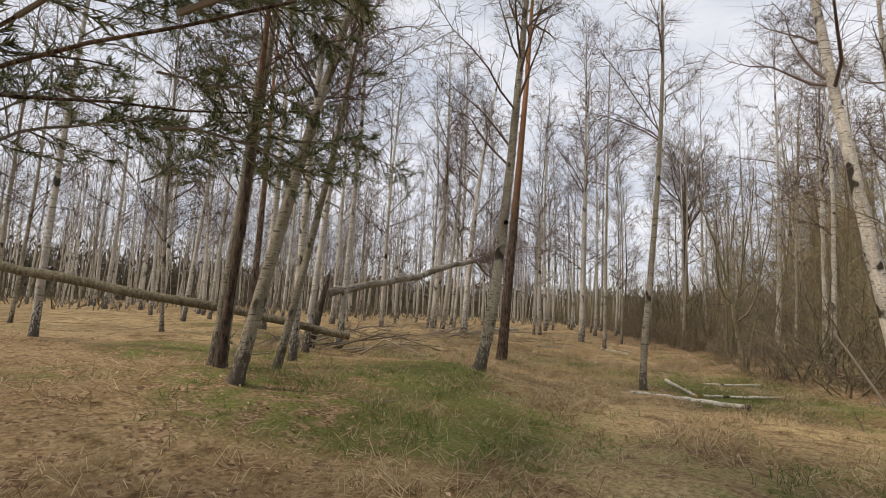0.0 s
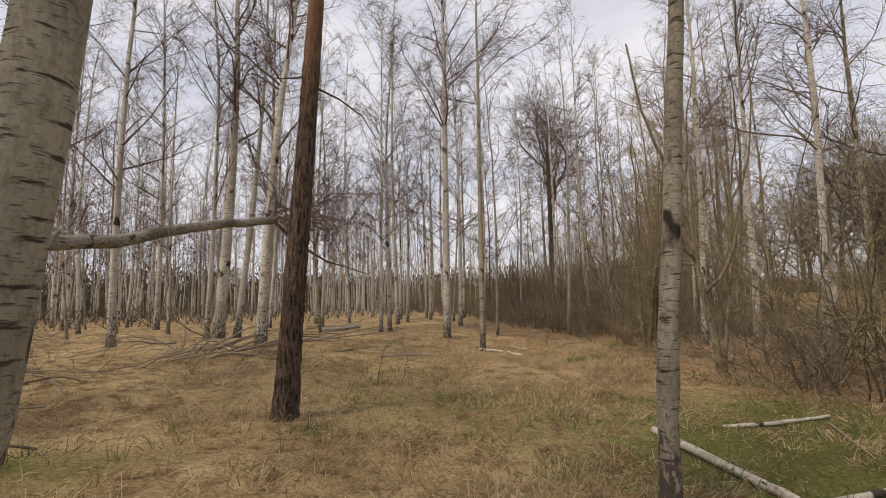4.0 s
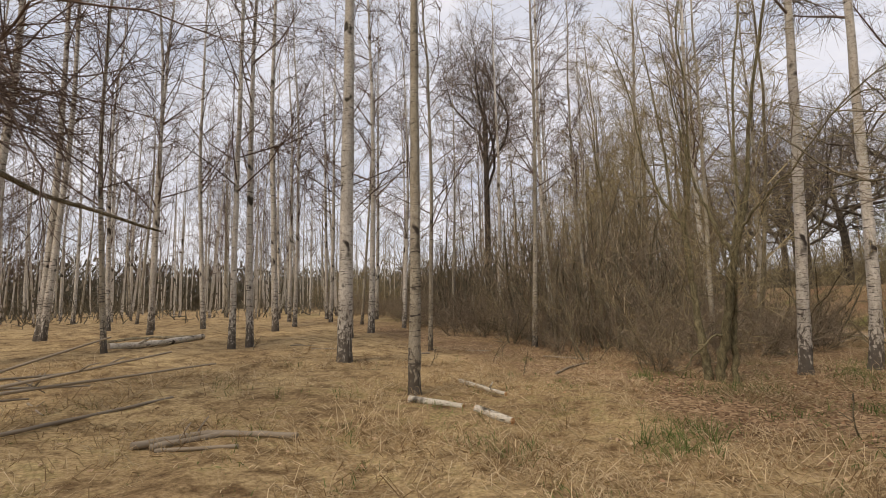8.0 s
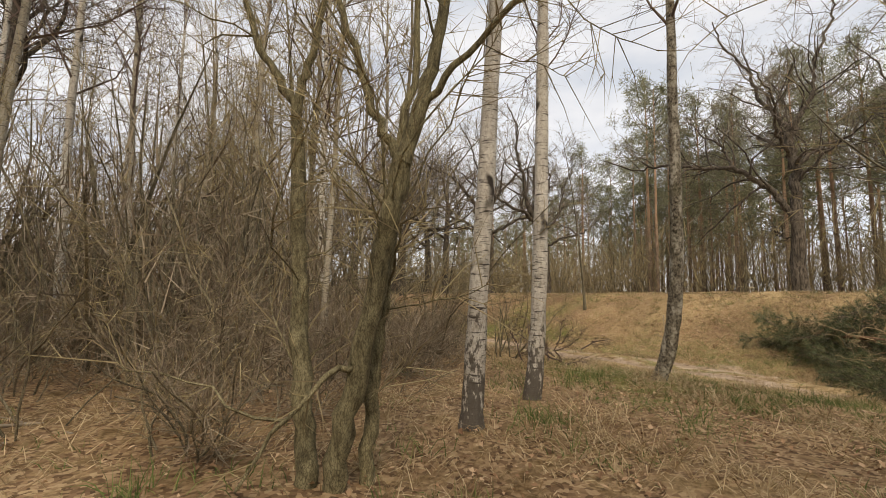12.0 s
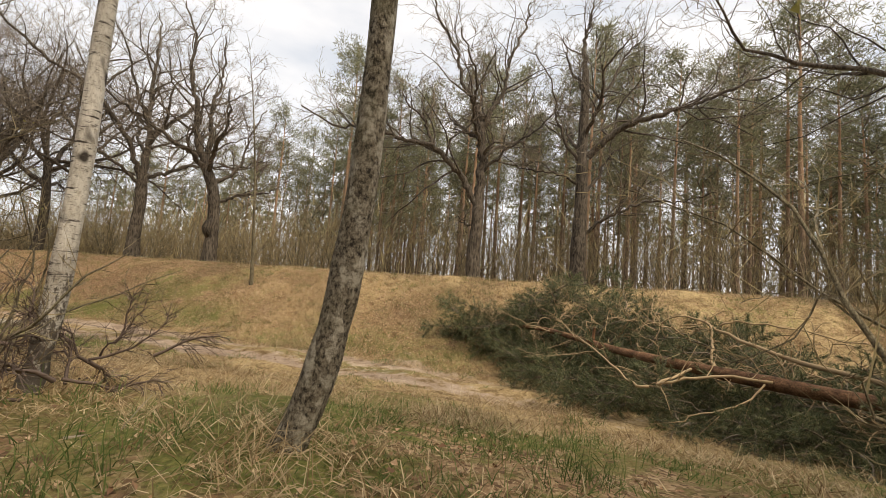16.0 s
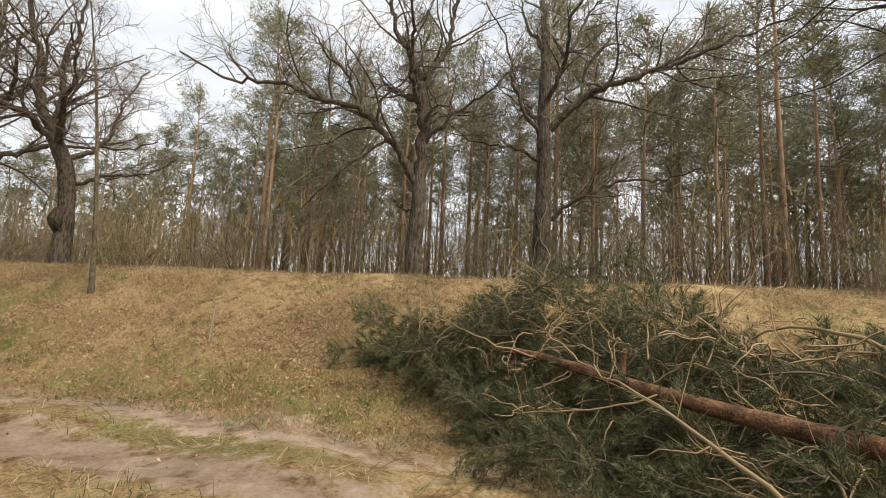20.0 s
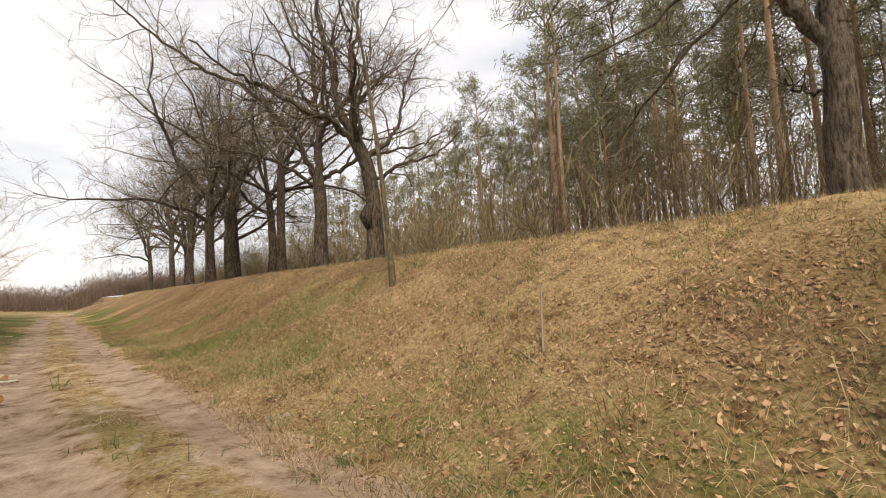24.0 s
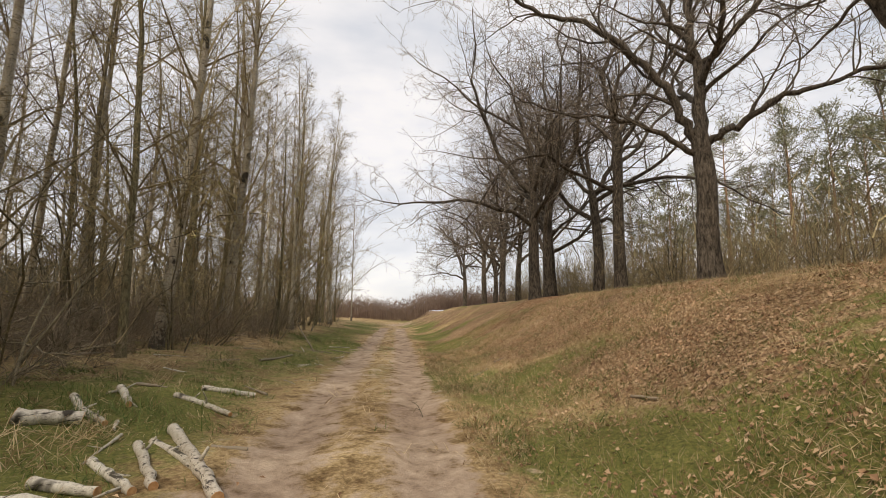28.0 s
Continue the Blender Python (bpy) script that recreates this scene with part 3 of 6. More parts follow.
def clump(seed, base, face, lines, label, name, bark, twig, fine=1.0):
    """A tree of several bent stems. lines: its stems and limbs as (points, start radius, end radius), the points in metres
    to the right, away and up as seen along 'face' (degrees)."""
    rng = np.random.default_rng(seed)
    root = thing(name, label, "tree")
    c, sn = math.cos(radians(face)), math.sin(radians(face))
    gl, gt = Geo(), Geo()
    for points, r0, r1 in lines:
        P = np.array([(u * sn + v * c, -u * c + v * sn, z) for u, v, z in points])
        k = 4 * len(P)
        pts = smooth_line(P, k)
        pts[2:-1] += rng.normal(0, 0.012, (k - 3, 3))
        g = Geo()
        g.tube(pts, np.linspace(r0, r1, k) * (1 + rng.normal(0, 0.035, k)), 12)
        part("stem", g, bark, root)
        L = np.linalg.norm(np.diff(pts, axis=0), axis=1).sum()
        own = [(pts, L, r1)]
        for u in rng.uniform(0.3, 1.0, int(2.2 * L * fine)):
            q, d = at_param(pts, [u])
            L2 = rng.uniform(0.5, 1.9)
            p2, _ = grow(rng, q[0], swing(rng, d, rng.uniform(0.6, 1.2), 0.1)[0], L2, 7, 0.24, 0.02)
            gl.tube(p2, np.linspace(rng.uniform(0.005, 0.012), 0.003, 8), 4)
            own.append((p2, L2, 0.01))
        for pp, ll, _ in own:
            m = int((4 + 6 * ll) * fine)
            q, d = at_param(pp, rng.uniform(0.35, 1, m))
            tp, tw = gt.twigs(q, swing(rng, d, 0.8, 0.05), rng.uniform(0.2, 0.7, m), np.full(m, 0.0045), 0.02, rng, 2)
            mm = 2 * m
            pk = rng.integers(0, m, mm)
            gt.blades(tp[pk, 1], swing(rng, tw[pk], 0.7, 0.0), rng.uniform(0.1, 0.35, mm), np.full(mm, 0.006), rng)
    part("crown", [gl, gt], [bark, twig], root, kind="stuff")
    root.location = base
    return root


def oak(seed, height, radius, fork=0.4, lean=(0, 0), spread=1.0, limbs=7, label="", fine=1.0, ways=(), extra=4, lines=(), face=0.0):
    """A wide bare oak: heavy crooked limbs, four orders of branching. ways: azimuth, rise, height share and length of the main
    limbs; or lines: the trunk and then the main limbs as (points, start radius, end radius), in metres to the left, away and up along 'face'."""
    rng = np.random.default_rng(seed)
    root = thing("oak", label or "tall bare oak with furrowed grey bark and crooked limbs", "tree")
    gl, gf = Geo(), Geo()
    mains = []
    if lines:
        c, sn = math.cos(radians(face)), math.sin(radians(face))
        for n, (points, r0, r1) in enumerate(lines):
            P = np.array([(-u * sn + v * c, u * c + v * sn, z) for u, v, z in points])
            k = 5 * len(P)
            pts = smooth_line(P, k)
            h = np.linspace(0, 1, k)
            if n:
                pts[2:-1] += rng.normal(0, 0.05, (k - 3, 3))
            rad = r0 + (r1 - r0) * h ** 0.8
            if not n:
                rad = rad * (1 + 0.4 * np.exp(-(pts[:, 2] + 0.2) / 0.35))
            one = Geo()
            one.tube(pts, rad * (1 + 0.03 * rng.normal(0, 1, k)), 12 if not n else 8)
            part("limb" if n else "trunk", one, M_OAK, root)
            if n:
                mains.append((pts, np.linalg.norm(np.diff(pts, axis=0), axis=1).sum(), r0, r1))
    else:
        hf = height * fork
        k = 12
        h = np.linspace(0, 1, k) ** 1.3
        tr = np.stack([lean[0] * h * hf + 0.12 * np.sin(3 * h), lean[1] * h * hf + 0.1 * np.sin(4 * h), h * hf - 0.2 * (1 - h)], 1)
        rad = radius * (1 - 0.3 * h) * (1 + 0.45 * np.exp(-h * hf / 0.35)) * (1 + 0.03 * rng.normal(0, 1, k))
        gt = Geo()
        gt.tube(tr, rad, 12)
        part("trunk", gt, M_OAK, root)
        wtop = tr[-1] - tr[-2]
        wtop /= np.linalg.norm(wtop)
        a0 = rng.uniform(0, 6.28)
        plan_of = list(ways) or [(math.degrees(a0) + i * 360 / limbs + rng.normal(0, 17), 72 if i < 2 else math.degrees(rng.uniform(0.4, 1.15)), 1.0 if i < 3 else rng.uniform(0.62, 0.99), rng.uniform(0.75, 1.0)) for i in range(limbs)]
        if ways:
            plan_of += [(rng.uniform(0, 360), rng.uniform(25, 70), rng.uniform(0.6, 1.0), rng.uniform(0.55, 0.85)) for _ in range(extra)]
        for adeg, eldeg, u, share in plan_of:
            a, el = radians(adeg), radians(eldeg)
            p = at_param(tr, [u])[0][0]
            L = height * (1 - fork * u) * share * (0.62 + 0.4 * math.sin(el)) * spread
            r = radius * rng.uniform(0.40, 0.55) * (1.0 if eldeg > 60 else 0.8)
            w = np.array([math.cos(a) * math.cos(el), math.sin(a) * math.cos(el), math.sin(el)]) + (0.3 if eldeg > 45 else 0.1) * wtop
            pts, wd = grow(rng, p, w, L, 12, 0.19, 0.03 if eldeg > 45 else 0.01)
            one = Geo()
            one.tube(pts, r * np.linspace(1, 0.1, 13) ** 0.9, 7)
            part("limb", one, M_OAK, root)
            mains.append((pts, L, r, 0.1 * r))
    st, wy, ln = [], [], []
    for pts, L, r, re in mains:
        for j in range(int(5 + 1.3 * L)):
            uu = rng.uniform(0.15, 0.98)
            q, d = at_param(pts, [uu])
            w2 = swing(rng, d, rng.uniform(0.6, 1.15), 0.12)[0]
            L2 = min(max(L * rng.uniform(0.28, 0.55) * (1.15 - 0.6 * uu), 0.9), 4.6)
            r2 = max((r + (re - r) * uu) * 0.4, 0.014)
            p2, w2e = grow(rng, q[0], w2, L2, 8, 0.22, 0.02)
            gl.tube(p2, r2 * np.linspace(1, 0.2, 9), 5)
            m = int((4 + 2.2 * L2) * fine)
            q3, d3 = at_param(p2, rng.uniform(0.12, 1, m))
            for qq, dd in zip(q3, d3):
                w3 = swing(rng, dd[None], rng.uniform(0.5, 1.1), 0.04)[0]
                L3 = L2 * rng.uniform(0.2, 0.45) + 0.3
                p3, _ = grow(rng, qq, w3, L3, 5, 0.24, 0.03)
                gf.tube(p3, np.linspace(max(0.25 * r2, 0.011), 0.006, 6), 3)
                mm = int((5 + 7 * L3) * fine)
                q4, d4 = at_param(p3, rng.uniform(0.1, 1, mm))
                st.append(q4), wy.append(swing(rng, d4, 0.9, 0.03)), ln.append(rng.uniform(0.25, 0.75, mm) * (0.5 + 0.25 * L3))
    st, wy, ln = np.concatenate(st), np.concatenate(wy), np.concatenate(ln)
    gf.blades(st, wy, ln, np.full(len(ln), 0.012), rng)
    m = int(1.5 * len(ln))
    pick = rng.integers(0, len(ln), m)
    wn_ = wy[pick] / np.linalg.norm(wy[pick], axis=1)[:, None]
    gf.blades(st[pick] + wn_ * (ln[pick] * rng.uniform(0.3, 0.95, m))[:, None], swing(rng, wn_, 0.9, 0.0), rng.uniform(0.1, 0.3, m), np.full(m, 0.009), rng)
    part("crown", [gl, gf], [M_OAK, M_TWIG_OAK], root, kind="stuff")
    return root


def needle_clump(g, rng, centres, size, count, width):
    """Tufts of needles that stand out round each centre."""
    n = len(centres)
    c = np.repeat(centres, count, 0)
    w = rng.normal(0, 1, (n * count, 3))
    w[:, 2] += 0.35
    w /= np.linalg.norm(w, axis=1)[:, None]
    s = np.repeat(size, count)
    r = rng.uniform(0.05, 0.75, n * count) * s
    g.blades(c + w * r[:, None] * np.array([1, 1, 0.6]), w + rng.normal(0, 0.5, w.shape), rng.uniform(0.5, 0.9, n * count) * s * 0.8, np.full(n * count, width), rng)


def pine(seed, height, radius, crown=0.42, wide=2.0, tufts=90, needles=34, bark=None, lean=(0, 0), label="", dead=10, width=0.03, plates=0.0):
    """A Scots pine: straight scaly trunk, orange above, an open crown of needle tufts."""
    rng = np.random.default_rng(seed)
    root = thing("pine", label or "tall pine with a bare orange-brown trunk and high green crown", "tree")
    k = 10
    h = np.linspace(0, 1, k)
    wig = np.cumsum(rng.normal(0, 0.03, (k, 2)), axis=0) * h[:, None]
    tr = np.stack([lean[0] * h * height + wig[:, 0], lean[1] * h * height + wig[:, 1], h * height - 0.2 * (1 - h)], 1)
    g = Geo()
    rad = radius * (1 - 0.88 * h) * (1 + 0.3 * np.exp(-h * height / 0.4))
    if plates:
        fine_h = np.linspace(0, 1, 60)
        fine_tr = np.stack([np.interp(fine_h, h, tr[:, c]) for c in range(3)], 1)
        fine_rad = radius * (1 - 0.88 * fine_h) * (1 + 0.3 * np.exp(-fine_h * height / 0.4))
        plated_trunk(g, np.random.default_rng(seed + 5), fine_tr, fine_rad, plates)
        low = fine_tr[:, 2] > plates - 0.6
        g.tube(fine_tr[low], fine_rad[low] * 0.99, 16)
    else:
        g.tube(tr, rad, 9)
    part("trunk", g, bark or M_PINE, root)
    gl, gn = Geo(), Geo()
    cent, size = [], []
    nl = 24
    for u in np.linspace(1 - crown, 0.99, nl):
        p = at_param(tr, [u])[0][0]
        a = rng.uniform(0, 6.28)
        top = (u - (1 - crown)) / crown
        L = wide * (0.7 + 0.75 * top - 1.2 * top * top) * rng.uniform(0.65, 1.35)
        el = rng.uniform(-0.1, 0.5) + 0.5 * top
        pts, _ = grow(rng, p, (math.cos(a) * math.cos(el), math.sin(a) * math.cos(el), math.sin(el)), L, 4, 0.18, 0.08)
        gl.tube(pts[[0, 2, 4]], np.linspace(0.05, 0.012, 3), 3)
        m = max(2, int(tufts / nl))
        q, d = at_param(pts, rng.uniform(0.35, 1, m))
        cent.append(q + rng.normal(0, 0.2 * L + 0.08, (m, 3)) * [1, 1, 0.45])
        size.append(rng.uniform(0.42, 0.8, m) * (0.8 + 0.1 * wide))
    # dead snags below the crown
    for j in range(dead):
        u = rng.uniform(0.4 * (1 - crown), 1 - crown)
        p = at_param(tr, [u])[0][0]
        a = rng.uniform(0, 6.28)
        pts, _ = grow(rng, p, (math.cos(a), math.sin(a), rng.uniform(-0.3, 0.3)), rng.uniform(0.4, 1.5), 3, 0.2, -0.03)
        gl.tube(pts, np.linspace(0.022, 0.006, 4), 3)
    needle_clump(gn, rng, np.concatenate(cent), np.concatenate(size), needles, width)
    part("crown", [gl, gn], [M_TWIG_OAK, M_NEEDLE], root, kind="stuff")
    return root


def plated_trunk(g, rng, tr, rad, top, plate=(0.055, 0.11), depth=0.014):
    """The lower part of an old pine's trunk: raised bark plates between deep furrows, up to the height 'top'."""
    sides, rows = 72, int(top / 0.024)
    z = np.linspace(-0.15, top, rows)
    cx, cy, r = np.interp(z, tr[:, 2], tr[:, 0]), np.interp(z, tr[:, 2], tr[:, 1]), np.interp(z, tr[:, 2], rad)
    th = np.arange(sides) * 2 * math.pi / sides
    girth = 2 * math.pi * float(r.mean())
    n = int(girth * (top + 0.15) / (plate[0] * plate[1]))
    su, sz = rng.uniform(0, girth, n) / plate[0], rng.uniform(-0.2, top + 0.1, n) / plate[1]
    lift = rng.uniform(0.5, 1.0, n)
    H = np.zeros((rows, sides))
    for k in range(rows):
        u, v = th / (2 * math.pi) * girth / plate[0], z[k] / plate[1]
        near = np.abs(sz - v) < 3.2
        du = np.abs(u[:, None] - su[near][None])
        du = np.minimum(du, girth / plate[0] - du)
        d = np.sqrt(du ** 2 + (sz[near][None] - v) ** 2)
        i = np.argsort(d, 1)[:, :2]
        d1, d2 = np.take_along_axis(d, i, 1).T
        H[k] = np.clip((d2 - d1) / 0.32, 0, 1) ** 0.6 * lift[near][i[:, 0]]
    H += rng.normal(0, 0.10, H.shape)
    rr = r[:, None] - depth + depth * 1.5 * H
    v = np.stack([cx[:, None] + rr * np.cos(th), cy[:, None] + rr * np.sin(th), np.repeat(z[:, None], sides, 1)], -1).reshape(-1, 3)
    i = np.arange(rows - 1)[:, None] * sides
    j = np.arange(sides)[None]
    jn = (j + 1) % sides
    g.add(v, np.stack([i + j, i + jn, i + sides + jn, i + sides + j], -1).reshape(-1, 4))


def place(ob, x, y, turn=0.0, scale=1.0, sink=0.04, tip=0.0):
    ob.matrix_basis = pose(x, y, ground_z(x, y) - sink, tip, 0, turn) @ Matrix.Scale(scale, 4)
    return ob


def copy_at(ob, x, y, turn=0.0, scale=1.0, sink=0.04, tip=0.0):
    c = copy_thing(ob, Matrix.Identity(4))
    return place(c, x, y, turn, scale, sink, tip)


# ---- the ground: one sheet out to the horizon ----
def axis(a, b, fine, far):
    mid = np.arange(a, b + 1e-6, fine)
    out = np.array([1.5, 4, 8, 14, 24, 40, 70, 120, 220, 420, 900])
    return np.concatenate([(a - out)[::-1], mid, b + out])


def blotch(x, y, k, seed):
    rng = np.random.default_rng(seed)
    z = 0
    for i in range(7):
        a = rng.uniform(0, 6.28)
        f = k * rng.uniform(0.6, 1.7)
        z = z + np.sin(f * (x * math.cos(a) + y * math.sin(a)) + rng.uniform(0, 6.28))
    return z / 2.65


def track_centre(s):
    return 8.45 + 0.75 * np.exp(-((s - 30) / 7.0) ** 2)


def cover_of(x, y):
    """How far the ground is bare sand, green grass or leaf litter."""
    d, s = across(x, y), along(x, y)
    c = track_centre(s)
    rut = np.exp(-((d - c + 0.80) / 0.42) ** 4) + np.exp(-((d - c - 0.80) / 0.42) ** 4)
    worn = np.exp(-((d - c) / 1.6) ** 4) * 0.24
    sand = np.clip(rut * 0.50 + worn, 0, 1) * (0.25 * step(14, 18, s) + 0.75 * step(22, 30, s)) + 0.10 * np.exp(-((d - c) / 2.2) ** 4)
    green = 0.24 + 0.22 * blotch(x, y, 0.8, 3)
    green = green + (0.12 + 0.18 * step(30, 36, s)) * np.exp(-((d - 6.0) / 1.4) ** 2) + 0.08 * step(9.8, 10.8, d) * step(17.5, 15, d) + 0.26 * np.exp(-((d - 11.2) / 1.2) ** 2) + 0.22 * np.exp(-((d - 17.5) / 1.5) ** 2) * step(32, 40, s) + 0.14 * np.exp(-((d - c) / 0.32) ** 2) * step(46, 36, s) + 0.16 * blotch(x, y, 1.7, 21) * step(9.5, 10.5, d)
    green = green + 0.36 * np.exp(-((x - 1.75) ** 2 + (y - 7.8) ** 2) / 8.0) + 0.2 * np.exp(-((x - 9.15) ** 2 / 7 + (y - 19.5) ** 2 / 4))
    green = green + 0.5 * np.exp(-((x - 20.5) ** 2 / 7 + (y - 16.6) ** 2 / 4)) + 0.3 * np.exp(-((x - 6.55) ** 2 / 5 + (y - 10.5) ** 2 / 5))
    green = green * (1 - 0.75 * step(20, 27, y) * step(12, 9, x)) + 0.25 * np.exp(-((x + 2.45) ** 2 / 9 + (y - 8) ** 2 / 14))
    green = green + 0.16 * np.exp(-((x - 17.0) ** 2 / 9 + (y - 17.2) ** 2 / 5)) + 0.1 * np.exp(-((x - 13.4) ** 2 / 4 + (y - 17.0) ** 2 / 3))
    leaf = 0.12 + (0.24 + 0.05 * step(33, 40, s)) * np.exp(-((d - 13.8) / 2.2) ** 4) * step(22, 28, s) + (0.06 + 0.18 * step(33, 40, s)) * blotch(x, y, 0.6, 8) * step(9, 11, d)
    leaf = leaf + 0.50 * step(9.4, 11.6, x) * step(17.2, 19.0, y + 0.25 * (x - 11)) * step(3.0, 1.0, d) * step(60, 40, x + y) + 0.5 * step(8.8, 10.4, x) * step(18.0, 16.4, y) * step(6.0, 3.5, d) + 0.5 * step(20, 22, d)
    leaf = leaf + 0.3 * step(34, 40, s) * step(11.2, 13.2, d) + (0.10 + 0.20 * step(33, 40, s)) * blotch(x, y, 1.5, 31) * step(10, 11, d)
    leaf = leaf - 0.15 * step(27, 24, s) * step(10, 12, d) + 0.5 * step(0.75, -1.25, x) * step(14, 10, y) * 0.5
    leaf = leaf + 0.32 * np.exp(-((x - 10.6) ** 2 / 3.0 + (y - 18.4) ** 2 / 2.5))
    left = step(1.6, -0.6, x - 0.12 * y) * step(17, 12, y)
    green = green + left * (0.14 + 0.35 * blotch(x, y, 1.3, 71))
    leaf = leaf + left * 0.12
    late = step(34, 40, s)
    green = green + 0.25 * np.exp(-((d - 5.2) / 1.5) ** 2) * late + (0.20 + 0.34 * blotch(x, y, 1.1, 61)) * step(9.6, 11.0, d) * step(18, 16, d) * late
    green = green * (1 - 0.30 * step(9.8, 11.0, d) * step(38, 33, s))
    green = green * (1 - 0.65 * step(24, 17, s) * step(9.6, 10.8, d))
    bare = np.exp(-(((s - 50) / 4.5) ** 2 + ((d - 14.2) / 1.3) ** 2))
    leaf, green = leaf + 0.45 * bare, green * (1 - 0.8 * bare)
    return np.clip(sand, 0, 1), np.clip(green, 0, 1), np.clip(leaf, 0, 1)


def build_ground():
    xs, ys = axis(-14, 62, 0.3, 900), axis(-6, 60, 0.3, 900)
    X, Y = np.meshgrid(xs, ys)
    d, s = across(X, Y), along(X, Y)
    c = track_centre(s)
    Z = hill(X, Y)
    rut = np.exp(-((d - c + 0.78) / 0.35) ** 2) + np.exp(-((d - c - 0.78) / 0.35) ** 2)
    rng = np.random.default_rng(5)
    near = (np.abs(X - 24) < 38) & (np.abs(Y - 27) < 33)
    Z = Z - 0.06 * rut * step(14, 20, s) + np.where(near, rng.normal(0, 0.012, Z.shape), 0)
    Z = Z + near * 0.03 * blotch(X, Y, 2.6, 12)
    ny, nx = X.shape
    i = (np.arange(ny - 1)[:, None] * nx + np.arange(nx - 1)[None]).ravel()
    g = Geo()
    g.add(np.stack([X, Y, Z], -1).reshape(-1, 3), np.stack([i, i + 1, i + nx + 1, i + nx], 1))
    me = g.mesh("ground", M_GROUND)
    a, b, e = cover_of(X, Y)
    col = np.stack([a, b, e, np.ones_like(a)], -1).reshape(-1, 4)
    at = me.color_attributes.new("cover", "FLOAT_COLOR", "POINT")
    at.data.foreach_set("color", col.ravel())
    return tagged(new("ground", me), "uneven woodland floor of matted straw, green patches and leaves beside a sandy two-rut track and bank", "ground", kind="structure")


build_ground()


# ---- plants placed in masses ----
def near_path(x, y, clear):
    return min(math.hypot(x - e[0], y - e[1]) for _, e, _, _ in PATH) < clear


def scatter(rng, tries, box, gap, ok, taken):
    out = []
    for _ in range(tries):
        x, y = rng.uniform(box[0], box[1]), rng.uniform(box[2], box[3])
        if not ok(x, y):
            continue
        if any((x - a) ** 2 + (y - b) ** 2 < gap * gap for a, b in taken):
            continue
        taken.append((x, y))
        out.append((x, y))
    return out


taken = []


# -- trees that the car passes, one by one --
def single(ob, x, y, turn=0.0, scale=1.0, sink=0.04):
    taken.append((x, y))
    return place(ob, x, y, turn, scale, sink)


N = dict(near=True, fine=1.1)
hole_birch = single(birch(11, 15.5, 0.13, (0.062, -0.02), 0.2, 0.30, 28, bend=(0.20, -0.08), bark=M_BIRCH_GREY, label="grey-barked birch with a woodpecker hole and a leaning mossy foot", **N), 1.35, 10.40)
single(pine(12, 17.0, 0.165, 0.34, 2.2, 90, 40, M_PINE_NEAR, (0.055, 0.0), "thick pine with dark cracked bark turning orange above", 5, 0.02, 5.5), 2.48, 15.1)
single(birch(13, 14.0, 0.085, (0.02, -0.02), 0.5, 0.45, 22, bend=(-0.12, 0.05), bark=M_BIRCH_YOUNG, label="thin birch with a crooked foot beside cut birch logs", **N), 5.5, 11.6)
single(birch(14, 19.0, 0.15, (0.0, 0.0), 0.1, 0.42, 32, label="straight white birch with a dark scarred foot in straw", **N), 7.95, 25.0)
single(birch(15, 16.0, 0.085, (0.012, 0.0), 0.2, 0.45, 24, bark=M_BIRCH_YOUNG, label="thin pale brown birch beside short cut logs", **N), 8.1, 21.9)
single(birch(16, 16.0, 0.14, (-0.12, 0.03), 0.25, 0.36, 26, label="large leaning birch with pale peeling bark", **N), 9.05, 8.6)
single(birch(17, 16.0, 0.10, (0.012, -0.004), 0.2, 0.4, 24, label="birch with white upper trunk and rough dark foot", **N), 14.62, 19.86)
single(birch(18, 16.5, 0.105, (0.02, -0.02), 0.1, 0.4, 24, bend=(0.1, -0.12), label="white birch with black flaking foot among grass", **N), 16.22, 19.5)
single(birch(19, 15.5, 0.095, (0.003, -0.005), 0.15, 0.4, 22, bend=(0.03, -0.2), label="slim white birch with a leaning black foot", **N), 20.45, 19.93)
single(birch(20, 14.0, 0.115, (0.0, -0.006), 0.15, 0.42, 20, bend=(-0.08, -0.48), bark=M_BIRCH_OLD, label="leaning birch with grey scaly bark and a swept foot", **N), 18.56, 17.82)
for sd, x, y, h, r, lx in ((21, -3.55, 8.9, 13, 0.10, 0.05), (22, -2.3, 6.6, 12, 0.10, 0.22), (23, -2.75, 10.6, 15, 0.1, 0.04), (24, -2.95, 12.2, 14, 0.09, 0.08),
                           (25, -2.45, 13.9, 15, 0.10, -0.02), (26, 1.62, 23.2, 16, 0.17, 0.11), (31, 0.0, 26.5, 18, 0.20, 0.01), (32, 0.55, 26.9, 17, 0.13, 0.05), (27, 12.85, 12.5, 15, 0.13, -0.02), (28, 13.3, 15.5, 13, 0.09, 0.0),
                           (29, -2.7, 9.4, 13, 0.085, 0.11), (30, -3.3, 8.0, 12, 0.07, 0.02)):
    single(birch(sd, h, r, (lx, 0.0), 0.4, 0.36 if h > 6 else 0.8, 24 if h > 6 else 3, bark=M_BIRCH_GREY if sd in (21, 22, 29, 30) else None, **N), x, y)

